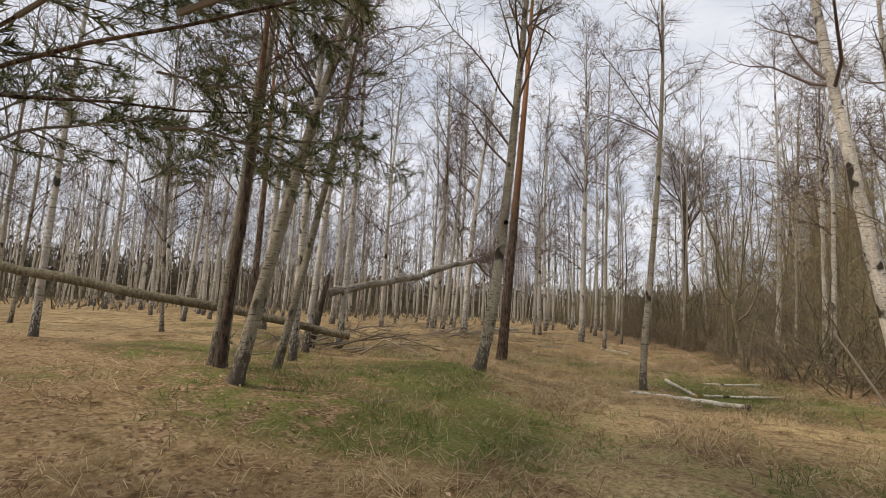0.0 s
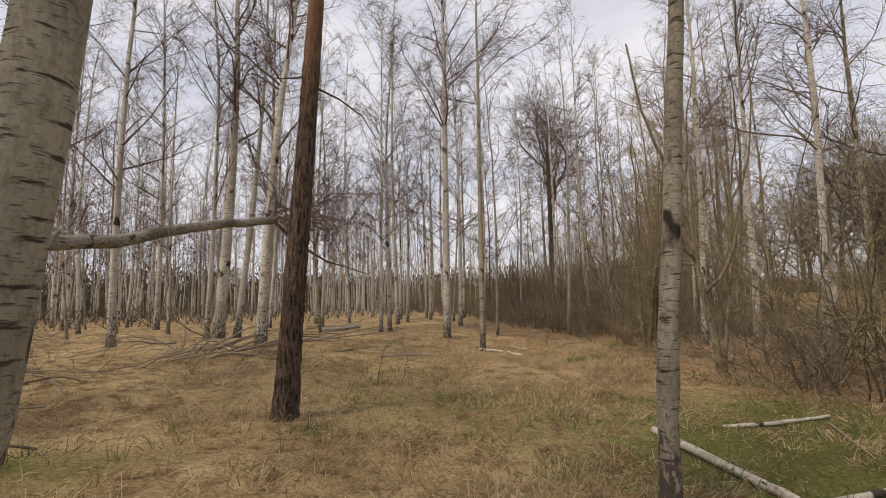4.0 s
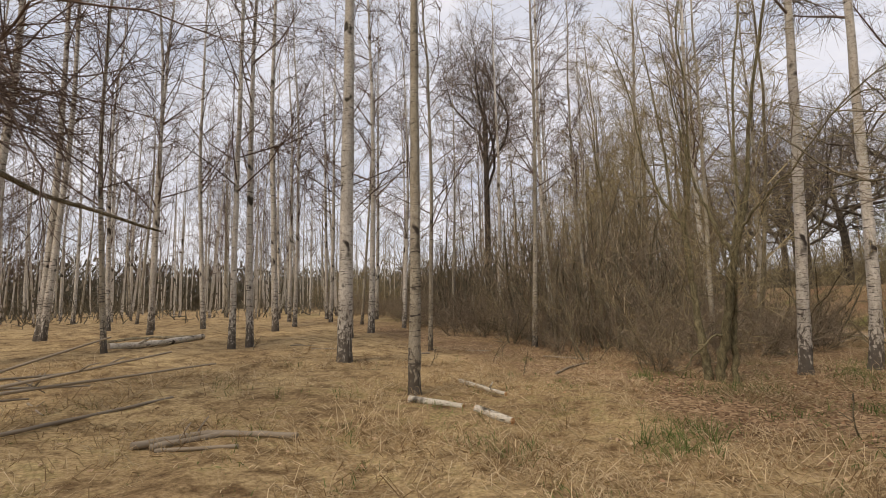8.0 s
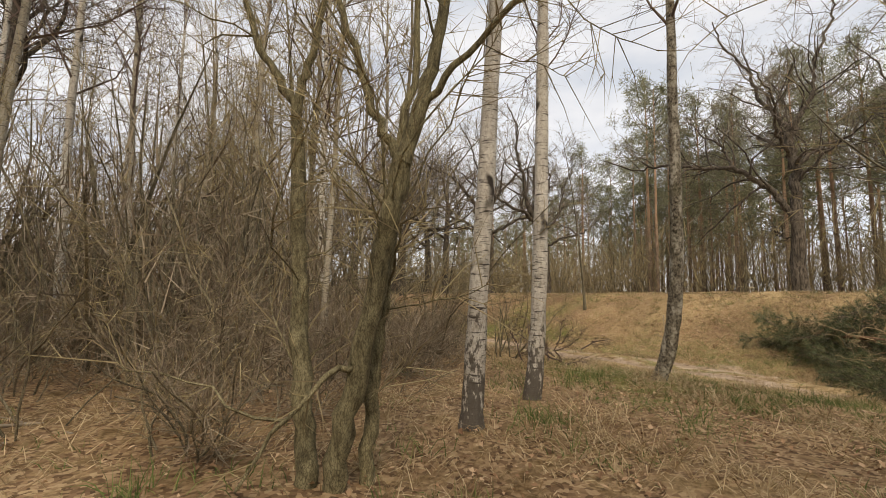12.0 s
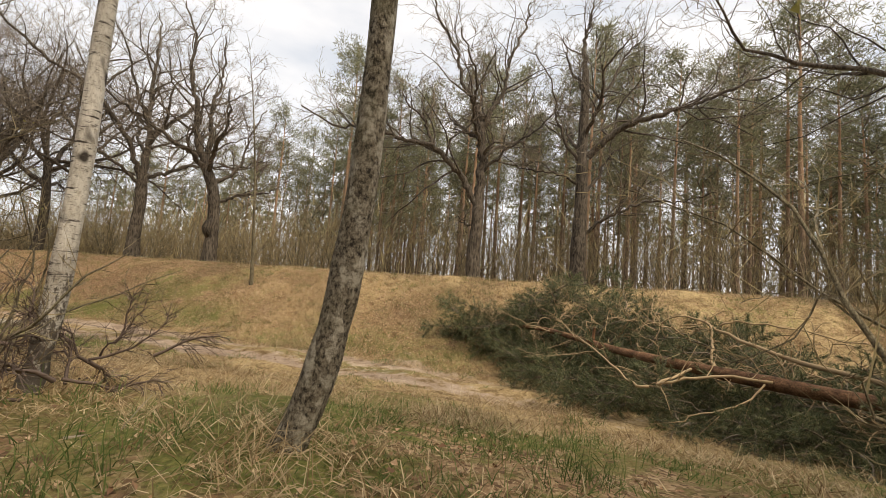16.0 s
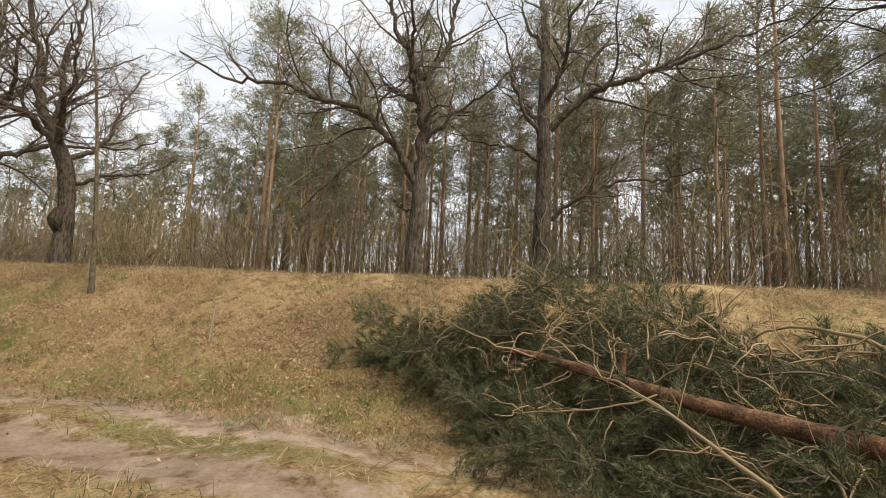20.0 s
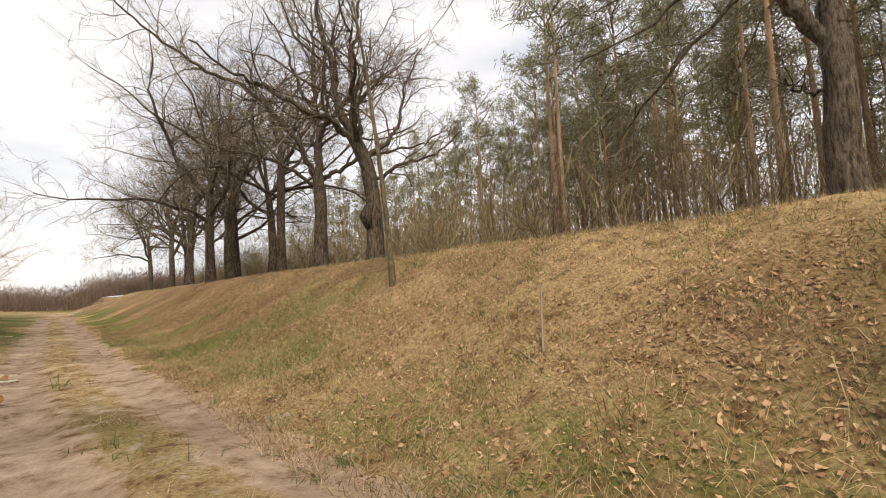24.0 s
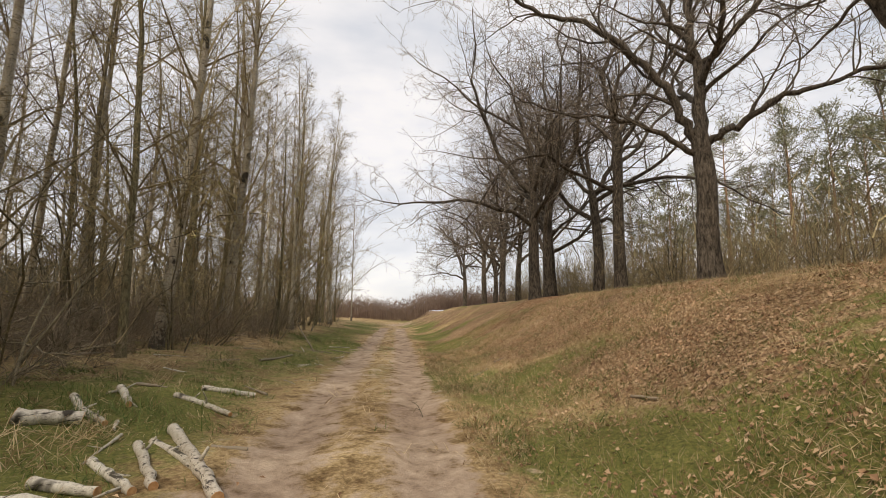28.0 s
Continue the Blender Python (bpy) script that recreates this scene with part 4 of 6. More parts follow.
BIRCHES = [birch(40 + k, h, r, (lx, ly), c, cl, n, fi, bk) for k, (h, r, lx, ly, c, cl, n, fi, bk) in enumerate((
    (18, 0.105, 0.01, 0.0, 0.3, 0.40, 28, 1.0, None), (16, 0.08, -0.03, 0.02, 0.5, 0.36, 26, 1.0, None), (19, 0.12, 0.02, 0.02, 0.2, 0.42, 28, 1.0, None),
    (14, 0.07, 0.05, 0.0, 0.6, 0.33, 24, 1.0, M_BIRCH_YOUNG), (17, 0.09, -0.01, -0.03, 0.4, 0.38, 26, 1.0, None), (13, 0.06, 0.0, 0.05, 0.7, 0.30, 24, 1.0, M_BIRCH_YOUNG),
    (16.5, 0.085, 0.015, -0.01, 0.3, 0.40, 24, 0.9, M_BIRCH_YOUNG), (20, 0.11, 0.0, 0.0, 0.25, 0.42, 26, 0.9, None)))]
# those whose places are known
KNOWN_BIRCHES = ((6.05, 28.2, 1), (6.5, 28.5, 4), (1.35, 33.0, 0), (3.75, 37.2, 2), (2.15, 38.8, 4), (9.52, 29.8, 1), (10.75, 31.4, 2), (7.75, 32.8, 0), (8.85, 35.3, 4), (12.65, 32.9, 1),
                 (1.25, 28.4, 0), (-2.55, 30.9, 1), (1.15, 33.5, 7), (11.75, 35.5, 3), (13.7, 39.0, 0), (14.6, 37.6, 1), (5.55, 35.8, 0), (-2.65, 24.8, 2), (-0.25, 25.8, 4),
                 (9.45, 40.0, 4), (10.65, 26.5, 5))
rng = np.random.default_rng(77)
used = set()


def plant(pool, k, x, y, turn, scale):
    ob = pool[k]
    if ob.name in used:
        return copy_at(ob, x, y, turn, scale)
    used.add(ob.name)
    return place(ob, x, y, turn, scale)


for x, y, k in KNOWN_BIRCHES:
    taken.append((x, y))
    tagged(plant(BIRCHES, k, x, y, rng.uniform(0, 360), rng.uniform(0.92, 1.08)), group="birches of the wood")


def in_thicket(x, y):
    return x > 12.5 + 0.08 * (y - 21) and y > 20.6 - 0.0 * x and across(x, y) < 2.6


def in_birch_wood(x, y):
    return not in_thicket(x - 0.8, y) and across(x, y) < -10.5 and (y > 23.5 or x < -5.5) and not near_path(x, y, 4.5) and (x - 4) ** 2 + (y - 20) ** 2 > 9


for x, y in scatter(rng, 5000, (-38, 22, 9, 78), 2.3, in_birch_wood, taken)[:185]:
    tagged(plant(BIRCHES, int(rng.integers(0, 8)), x, y, rng.uniform(0, 360), rng.uniform(0.75, 1.15)), group="birches of the wood")

# -- the thicket between the birch wood and the track --
POLES = [birch(110 + k, h, r, (lx, 0.0), 0.7, 0.22, 30, 0.9, M_ALDER, "thin dark thicket tree with bare upright branches", twig=M_TWIG_OLIVE, long=0.9) for k, (h, r, lx) in enumerate(((13, 0.06, 0.03), (15, 0.075, -0.03), (11, 0.05, 0.06)))]
SHRUB_PLANS = ((6.5, 6, 0.55, 0.72, 250), (8.0, 5, 0.40, 0.72, 400), (4.6, 7, 0.75, 0.75, 0), (9.0, 5, 0.32, 0.72, 350), (3.0, 7, 0.85, 0.85, 0), (5.8, 6, 0.65, 0.75, 500))
SHRUBS = [shrub(90 + k, h, n, sp, fi, None, b) for k, (h, n, sp, fi, b) in enumerate(SHRUB_PLANS)]
DEEP_SHRUBS = [shrub(190 + k, h, n, sp, fi, None, b, split=False) for k, (h, n, sp, fi, b) in enumerate(SHRUB_PLANS)]
WILLOW = (([(-0.14, 0, -0.1), (-0.18, 0.04, 0.3), (-0.25, 0.1, 0.8), (-0.33, 0.2, 1.4), (-0.40, 0.3, 2.0), (-0.48, 0.4, 2.8)], 0.076, 0.048),
          ([(-0.47, 0.4, 2.72), (-0.66, 0.45, 3.0), (-0.9, 0.5, 3.35), (-1.2, 0.6, 4.2), (-1.4, 0.7, 5.6), (-1.9, 0.8, 7.2)], 0.040, 0.009),
          ([(-0.48, 0.4, 2.75), (-0.42, 0.4, 3.05), (-0.32, 0.4, 3.4), (-0.22, 0.3, 4.6), (-0.35, 0.3, 6.4), (-0.1, 0.3, 8.2)], 0.040, 0.009),
          ([(0.03, 0, -0.1), (0.07, -0.03, 0.3), (0.2, -0.08, 0.85), (0.36, -0.16, 1.7), (0.43, -0.2, 2.15)], 0.079, 0.061),
          ([(0.42, -0.2, 2.1), (0.24, -0.2, 2.42), (0.12, -0.2, 2.8), (-0.08, -0.2, 3.35), (-0.3, -0.2, 4.6), (-0.45, -0.3, 6.2)], 0.036, 0.009),
          ([(0.43, -0.2, 2.1), (0.55, -0.15, 2.55), (0.64, -0.1, 3.0), (0.7, -0.1, 3.4), (0.82, 0.0, 4.7), (1.2, 0.1, 6.6), (1.3, 0.1, 8.2)], 0.058, 0.011),
          ([(0.5, -0.18, 2.3), (0.66, -0.2, 2.65), (1.0, -0.3, 3.02), (1.32, -0.35, 3.3), (2.0, -0.4, 4.2), (2.8, -0.4, 4.8)], 0.029, 0.006),
          ([(0.22, 0.2, -0.1), (0.24, 0.16, 0.5), (0.28, 0.12, 1.0), (0.36, 0.05, 1.6), (0.34, 0.1, 2.2), (0.5, 0.2, 3.0), (0.45, 0.3, 4.6), (0.7, 0.4, 6.6)], 0.054, 0.014),
          ([(0.2, -0.06, 0.8), (0.0, -0.2, 0.75), (-0.25, -0.3, 0.45), (-0.45, -0.35, 0.1)], 0.022, 0.009))
clump(101, (13.0, 20.4, 0.0), 17.6, WILLOW, "old willow with forked mossy stems leaning apart", "willow", M_WILLOW, M_TWIG_OLIVE, 1.0)
taken.append((13.0, 20.4))
LEANER = (([(0, 0, -0.1), (-0.06, 0, 0.4), (-0.12, 0.03, 0.8), (-0.18, 0.06, 1.4), (-0.24, 0.1, 2.1), (-0.34, 0.15, 2.8), (-0.57, 0.2, 3.8), (-0.8, 0.25, 4.6), (-1.1, 0.3, 5.6), (-1.3, 0.3, 7.0)], 0.085, 0.02),
          ([(-0.26, 0.1, 2.2), (-0.56, 0.05, 2.5), (-0.68, 0.0, 3.0), (-0.76, 0.0, 3.7), (-0.62, 0.0, 4.6), (-0.9, 0.0, 5.8)], 0.035, 0.008),
          ([(-0.25, 0.1, 2.15), (-0.6, 0.3, 2.22), (-1.1, 0.5, 2.12), (-1.6, 0.7, 2.2), (-2.1, 0.8, 2.1)], 0.018, 0.005),
          ([(-0.2, 0.06, 1.6), (0.15, 0.0, 1.9), (0.4, -0.1, 2.5), (0.5, -0.2, 3.4), (0.8, -0.3, 4.6), (0.9, -0.3, 6.0)], 0.04, 0.010),
          ([(-0.5, 0.18, 3.6), (-0.2, 0.3, 4.2), (-0.1, 0.4, 5.2), (0.2, 0.5, 6.4)], 0.035, 0.008),
          ([(0.1, 0.1, -0.1), (0.16, 0.12, 0.5), (0.3, 0.15, 1.3), (0.5, 0.2, 2.2), (0.6, 0.3, 3.4), (0.9, 0.3, 5.0)], 0.05, 0.012))
clump(102, (10.5, 15.55, 0.0), 72.6, LEANER, "crooked leaning thicket tree with olive bark and forked limbs", "thicket_tree", M_ALDER, M_TWIG_BROWN, 0.55)
taken.append((10.5, 15.55))
KNOWN_SHRUBS = ((13.1, 23.4, 1, 0.5), (14.4, 22.6, 1, 0.65), (15.9, 22.6, 4, 0.8), (14.2, 25.4, 5, 0.55), (14.0, 27.6, 2, 0.55))
for x, y, k, sc in KNOWN_SHRUBS:
    taken.append((x, y))
    tagged(plant(SHRUBS, k, x, y, 77 * k + 31 * x, sc), group="thicket shrubs")
spots = scatter(rng, 5000, (11, 62, 19, 75), 1.35, lambda x, y: in_thicket(x, y) and (across(x, y) > -8 or x < 18 + 0.12 * (y - 20)) and not near_path(x, y, 3.0), taken)
for x, y in spots[:125]:
    front = x < 17.0 and y > 21.5
    if front and rng.uniform() < 0.6:
        continue
    tagged(plant(SHRUBS if near_path(x, y, 7.0) else DEEP_SHRUBS, int(rng.integers(0, 6)), x, y, rng.uniform(0, 360), rng.uniform(0.75, 1.2) * (0.52 if front else 0.92)), group="thicket shrubs")
spots = scatter(rng, 3000, (12, 70, 20, 85), 1.7, lambda x, y: in_thicket(x - 0.5, y) and across(x, y) > -14 and not near_path(x, y, 4.0), list(taken[:40]))
for x, y in spots[:85]:
    k = int(rng.integers(0, 5))
    tagged(plant(POLES if k < 3 else BIRCHES, k if k < 3 else k + 3, x, y, rng.uniform(0, 360), rng.uniform(0.8, 1.25)), group="thicket trees")
for k in range(13):
    x, y = plan(42 + 2.7 * k + 0.9 * math.sin(4.1 * k), 2.9 + 0.8 * math.sin(2.3 * k))
    taken.append((x, y))
    tagged(plant(SHRUBS, k % 6, x, y, 57 * k, 0.7 + 0.45 * ((k * 7) % 5) / 4), group="thicket shrubs")
EDGE = [birch(140 + k, h, r, (lx, 0.0), 0.5, 0.20, 38, 1.0, M_WILLOW if k % 2 else M_BIRCH_YOUNG, "tall bare tree with pale olive bark at the thicket edge", twig=M_TWIG_OLIVE, long=1.0) for k, (h, r, lx) in enumerate(((18, 0.15, 0.03), (16, 0.11, -0.05), (19, 0.17, 0.0), (14.5, 0.09, 0.08)))]
for k in range(46):
    x, y = plan(37 + 1.12 * k + 0.5 * math.sin(5.1 * k), (2.4, 0.2, -2.2)[k % 3] + 0.9 * math.sin(3.7 * k))
    if not near_path(x, y, 4.0):
        tagged(plant(EDGE, (k * 3) % 4, x, y, 97 * k, 0.85 + 0.3 * ((k * 5) % 7) / 6), group="trees at the thicket edge")
BRAMBLE = [shrub(130 + k, 1.4, 9, 1.0, 1.6, M_TWIG_BROWN, 0, "low tangle of brown twigs on the thicket floor", "undergrowth", 0.008, 0.1, split=False, thin=0.62) for k in range(3)]
for x, y in scatter(rng, 3000, (11, 48, 19, 50), 0.95, lambda x, y: in_thicket(x, y + 0.4) and x > 13.3 and (x < 17 or across(x, y) > -4) and not near_path(x, y, 2.8) and not (13.6 < x < 23 and y < 21.4), [])[:120]:
    tagged(plant(BRAMBLE, int(rng.integers(0, 3)), x, y, rng.uniform(0, 360), rng.uniform(0.7, 1.3)), group="undergrowth")
for k in range(26):
    x, y = plan(36 + 1.1 * k, 2.4 + 1.0 * math.sin(2.9 * k))
    tagged(plant(BRAMBLE, k % 3, x, y, 71 * k, 0.55 + 0.4 * ((k * 7) % 5) / 4), group="undergrowth")
for x, y, k, sc in ((13.35, 13.4, 2, 1.0), (14.2, 14.8, 0, 0.9), (12.15, 14.9, 4, 1.0), (15.5, 15.2, 2, 0.8), (13.4, 11.6, 1, 0.9), (12.55, 16.4, 4, 0.6), (11.35, 12.2, 4, 0.7), (20.6, 20.6, 4, 0.8), (22, 21.0, 2, 0.6), (11.85, 13.4, 5, 0.8), (13.15, 15.4, 0, 0.75), (13.6, 14.2, 5, 0.9), (12.75, 11.0, 4, 0.9)):
    taken.append((x, y))
    plant(SHRUBS, k, x, y, 40 * k + 10 * x, sc)

for k, (x, y) in enumerate(scatter(rng, 3000, (9.6, 19, 6.5, 16.9), 1.1, lambda x, y: y < 16.6 - (x - 12) and x > np.interp(y, (8, 11, 16), (9.9, 10.3, 11.0)) and not near_path(x, y, 2.6), list(taken))[:60]):
    taken.append((x, y))
    tagged(plant(SHRUBS if k % 3 == 0 else DEEP_SHRUBS, (k * 5) % 6, x, y, 83 * k, 0.6 + 0.4 * ((k * 7) % 9) / 8), group="thicket shrubs")
    if k % 2:
        tagged(plant(BRAMBLE, k % 3, x - 0.5, y + 0.4, 41 * k, 1.0), group="undergrowth")
for k, (x, y) in enumerate(((17.6, 21.6), (18.5, 22.4), (19.4, 21.9), (20.2, 22.8), (21.0, 22.0), (16.9, 22.3), (22.3, 22.9), (18.9, 23.6))):
    tagged(plant(BRAMBLE, k % 3, x, y, 61 * k, 0.9 + 0.3 * (k % 3) / 2), group="undergrowth")
# -- oaks along the crown of the bank --
# the two that stand over the felled pine, and the two beyond, limb by limb
OAK_LINES = (
    (201, 34.9, 9.7, -26, (([(0, 0, -0.2), (0.12, 0, 1.2), (0.0, 0, 2.6), (0.05, 0, 4.0)], 0.34, 0.25),
        ([(0.03, 0, 3.8), (0.0, 0, 5.4), (0.12, 0.1, 7.0), (0.05, 0.1, 7.7)], 0.24, 0.19),
        ([(0.05, 0.1, 7.4), (0.5, 0, 8.3), (1.2, -0.2, 9.3), (1.5, -0.3, 10.8), (2.5, -0.6, 12.3), (2.9, -0.7, 13.8)], 0.15, 0.03),
        ([(0.05, 0.1, 7.4), (-0.3, 0.3, 8.3), (-0.85, 0.5, 9.4), (-0.9, 0.6, 10.9), (-1.7, 0.9, 12.8), (-1.8, 1.0, 14.2)], 0.15, 0.03),
        ([(0.1, 0, 3.5), (0.7, -0.2, 4.5), (1.3, -0.5, 5.2), (2.3, -0.9, 6.0), (3.7, -1.2, 6.1), (5.0, -1.4, 6.6), (6.6, -1.6, 6.4), (8.3, -1.8, 7.3)], 0.19, 0.03),
        ([(2.3, -0.9, 6.0), (2.6, -0.9, 7.0), (3.5, -1.2, 7.8), (4.2, -1.2, 8.9)], 0.09, 0.02),
        ([(0.0, 0, 5.0), (-1.0, -0.3, 6.1), (-2.2, -0.5, 6.8), (-3.4, -0.6, 8.0)], 0.09, 0.02),
        ([(0.1, 0.1, 6.6), (1.2, 1.2, 7.6), (2.0, 2.4, 8.6), (2.6, 3.6, 10.2)], 0.11, 0.025),
        ([(0.0, 0, 5.8), (-0.9, 1.4, 6.9), (-2.0, 2.6, 7.6), (-2.4, 4.2, 9.0)], 0.11, 0.025),
        ([(0.1, 0, 6.2), (0.5, -1.5, 7.4), (0.2, -3.0, 8.2), (0.9, -4.6, 9.4)], 0.10, 0.025),
        ([(0.15, 0, 2.5), (0.6, -0.1, 2.6), (0.9, -0.1, 2.9)], 0.05, 0.02))),
    (202, 34.4, 4.5, -26, (([(0, 0, -0.2), (0.05, 0, 2.0), (0.0, 0, 4.5), (0.1, 0, 7.0), (0.05, 0, 9.2), (0.1, 0, 11.0)], 0.42, 0.17),
        ([(0.1, 0, 10.8), (0.3, 0, 12.3), (0.0, 0, 13.5), (-0.2, 0.1, 15.0)], 0.15, 0.03),
        ([(-0.2, 0, 6.5), (-1.3, -0.5, 7.7), (-2.6, -0.9, 8.2), (-3.9, -1.3, 8.5), (-5.2, -1.6, 9.0), (-6.7, -2.0, 9.6), (-8.6, -2.4, 10.3)], 0.19, 0.03),
        ([(-0.3, 0, 2.7), (-1.2, -0.4, 3.5), (-2.6, -0.8, 4.3), (-4.1, -1.0, 4.2), (-5.6, -1.4, 4.7)], 0.10, 0.02),
        ([(0.1, 0, 6.0), (0.9, -0.2, 7.2), (1.5, -0.3, 8.5), (1.7, -0.4, 10.0), (2.7, -0.7, 11.6)], 0.11, 0.02),
        ([(0.2, 0, 5.1), (1.5, -0.4, 5.6), (2.9, -0.8, 5.5), (4.1, -1.0, 6.2)], 0.08, 0.015),
        ([(-0.2, 0, 4.8), (-0.9, 0.4, 5.7), (-1.4, 0.8, 6.9), (-2.7, 1.3, 8.0)], 0.09, 0.02),
        ([(0.05, 0, 8.9), (-1.2, 0.2, 10.4), (-1.9, 0.4, 12.2), (-3.0, 0.5, 13.4)], 0.12, 0.02),
        ([(0.1, 0, 9.8), (0.8, 0.5, 11.4), (1.2, 0.9, 13.4)], 0.11, 0.02),
        ([(0.1, 0, 6.8), (0.5, 1.6, 7.9), (0.2, 3.0, 9.0), (0.8, 4.4, 10.6)], 0.12, 0.02),
        ([(0.0, 0, 7.6), (-0.4, -1.5, 8.6), (-0.2, -3.0, 9.6), (-1.0, -4.6, 10.2)], 0.12, 0.02))),
    (203, 41.6, 21.6, 23, (([(0, 0, -0.2), (-0.05, 0, 1.2), (0.0, 0, 2.6), (0.18, 0, 3.9), (0.75, 0, 5.1)], 0.35, 0.25),
        ([(0.65, 0, 4.9), (1.5, -0.3, 5.5), (2.4, -0.6, 5.6), (3.6, -0.8, 6.4), (4.6, -1.0, 6.6), (6.0, -1.4, 7.6)], 0.16, 0.03),
        ([(0.65, 0, 4.9), (1.3, 0.1, 6.3), (1.35, 0.2, 7.9), (1.9, 0.3, 9.6), (1.8, 0.3, 11.4), (2.5, 0.4, 13.2)], 0.21, 0.03),
        ([(0.7, 0, 5.0), (0.55, 0.2, 6.6), (0.7, 0.4, 8.2), (0.2, 0.6, 10.2), (0.4, 0.7, 12.4)], 0.17, 0.03),
        ([(0.3, 0, 4.1), (-0.7, 0.3, 4.9), (-1.3, 0.6, 5.9), (-1.5, 0.8, 7.4), (-2.4, 1.0, 9.2)], 0.12, 0.025),
        ([(0.0, 0, 3.2), (-1.1, -0.4, 3.8), (-2.4, -0.6, 4.1), (-3.4, -0.8, 5.0)], 0.09, 0.02),
        ([(0.5, 0, 4.6), (0.8, -1.6, 5.7), (0.6, -3.0, 6.4), (1.2, -4.4, 7.6)], 0.13, 0.025),
        ([(0.5, 0, 4.6), (0.2, 1.6, 5.9), (0.4, 3.2, 7.0), (-0.3, 4.6, 8.8)], 0.13, 0.025))),
    (204, 48.5, 26.8, 30, (([(0, 0, -0.2), (0.05, 0, 1.8), (-0.05, 0, 3.6), (0.1, 0, 5.4)], 0.42, 0.30),
        ([(0.1, 0, 5.2), (0.0, 0, 7.2), (0.1, 0.1, 9.4), (0.3, 0.1, 11.6), (0.1, 0.2, 14.0), (0.4, 0.2, 16.0)], 0.27, 0.03),
        ([(0.1, 0, 5.0), (0.9, -0.2, 6.6), (1.9, -0.5, 8.0), (3.6, -0.9, 9.6), (5.6, -1.3, 10.1), (7.8, -1.8, 11.4), (9.6, -2.2, 13.0)], 0.19, 0.03),
        ([(0.05, 0, 4.6), (1.5, -0.3, 5.6), (3.0, -0.5, 6.2), (4.8, -0.8, 6.3), (6.8, -1.2, 7.2)], 0.13, 0.02),
        ([(0.1, 0, 5.0), (-1.0, -0.2, 5.6), (-2.4, -0.4, 6.5), (-3.8, -0.6, 6.7), (-5.4, -1.0, 7.0), (-7.0, -1.2, 8.0)], 0.16, 0.03),
        ([(0.0, 0, 8.0), (-1.2, -0.2, 9.0), (-2.4, -0.4, 10.6), (-4.2, -0.6, 11.4), (-5.8, -0.8, 13.0)], 0.14, 0.025),
        ([(0.1, 0, 8.8), (1.0, 0.2, 10.4), (1.6, 0.3, 12.6), (2.8, 0.4, 14.8)], 0.13, 0.025),
        ([(0.0, 0, 6.6), (0.3, 1.6, 7.9), (-0.2, 3.2, 9.2), (0.4, 4.8, 11.2)], 0.14, 0.025),
        ([(0.0, 0, 7.2), (-0.4, -1.6, 8.6), (0.1, -3.2, 9.8), (-0.5, -4.6, 11.4)], 0.14, 0.025))))
for sd, x, y, face, wood in OAK_LINES:
    tree = single(oak(sd, 0, 0, fine=0.62, lines=wood, face=face), x, y)
    if sd == 203:
        lump = Geo()
        lump.tube(np.array([(-0.2, 0.1, 1.35), (-0.24, 0.16, 1.6), (-0.27, 0.2, 1.85), (-0.24, 0.12, 2.15), (-0.1, 0, 2.35)]), np.array([0.10, 0.20, 0.25, 0.18, 0.08]), 12, True)
        lump.v[0] = lump.v[0] + np.random.default_rng(9).normal(0, 0.035, lump.v[0].shape)
        part("burl", lump, M_OAK, tree, "swollen burl on the trunk")
OAK_PLANS = (
    (205, 54.9, 32.6, 20, 0.33, 0.45, (0.0, 0.0), ((130, 28, 0.7, 1.1), (310, 40, 0.85, 0.9), (150, 64, 1.0, 1.0), (320, 66, 1.0, 1.0), (220, 45, 0.9, 0.8), (40, 45, 0.9, 0.8))),
    (206, 22.2, -1.6, 15, 0.36, 0.45, (0.05, 0.1), ((62, 46, 0.9, 1.3), (90, 60, 0.95, 0.9), (200, 50, 1.0, 0.9), (300, 50, 0.9, 0.9))))
for sd, x, y, h, r, fk, ln, wys in OAK_PLANS:
    single(oak(sd, h, r, fk, ln, 1.0, 0, fine=0.5 if sd == 205 else 0.36, ways=wys, extra=2 if sd == 205 else 0), x, y)
OAKS = [oak(210 + k, 16, 0.30, 0.36, (0.03 * k - 0.03, 0.0), 1.15, 8, fine=0.5) for k in range(3)]
for k, (x, y, sc) in enumerate(((52.0, 36.0, 0.8), (58.5, 39.0, 0.9), (64.8, 42.5, 1.0), (60.5, 36.6, 1.0), (71, 47, 1.05), (70.0, 51.5, 0.95), (78, 55, 1.0), (80, 62, 1.0), (90, 68, 1.05), (92, 76, 1.0))):
    taken.append((x, y))
    tagged(plant(OAKS, k % 3, x, y, 75 * k, 1.28 * sc), group="oaks on the bank")
single(birch(220, 9.5, 0.065, (-0.07, 0.12), 0.5, 0.4, 16, 0.8, M_ALDER, "thin young tree with bare twigs on the leafy bank", near=True), 34.7, 19.0)
# the tall bare tree that stands over the thicket
single(oak(221, 22, 0.20, 0.56, (0.0, 0.0), 0.75, 8, "tall slender bare tree with an open fan of branches", 0.8, [(20 + 45 * i, 68 + 5 * (i % 4), 0.7 + 0.07 * (i % 5), 0.95) for i in range(8)], 0), 20.3, 38.2)

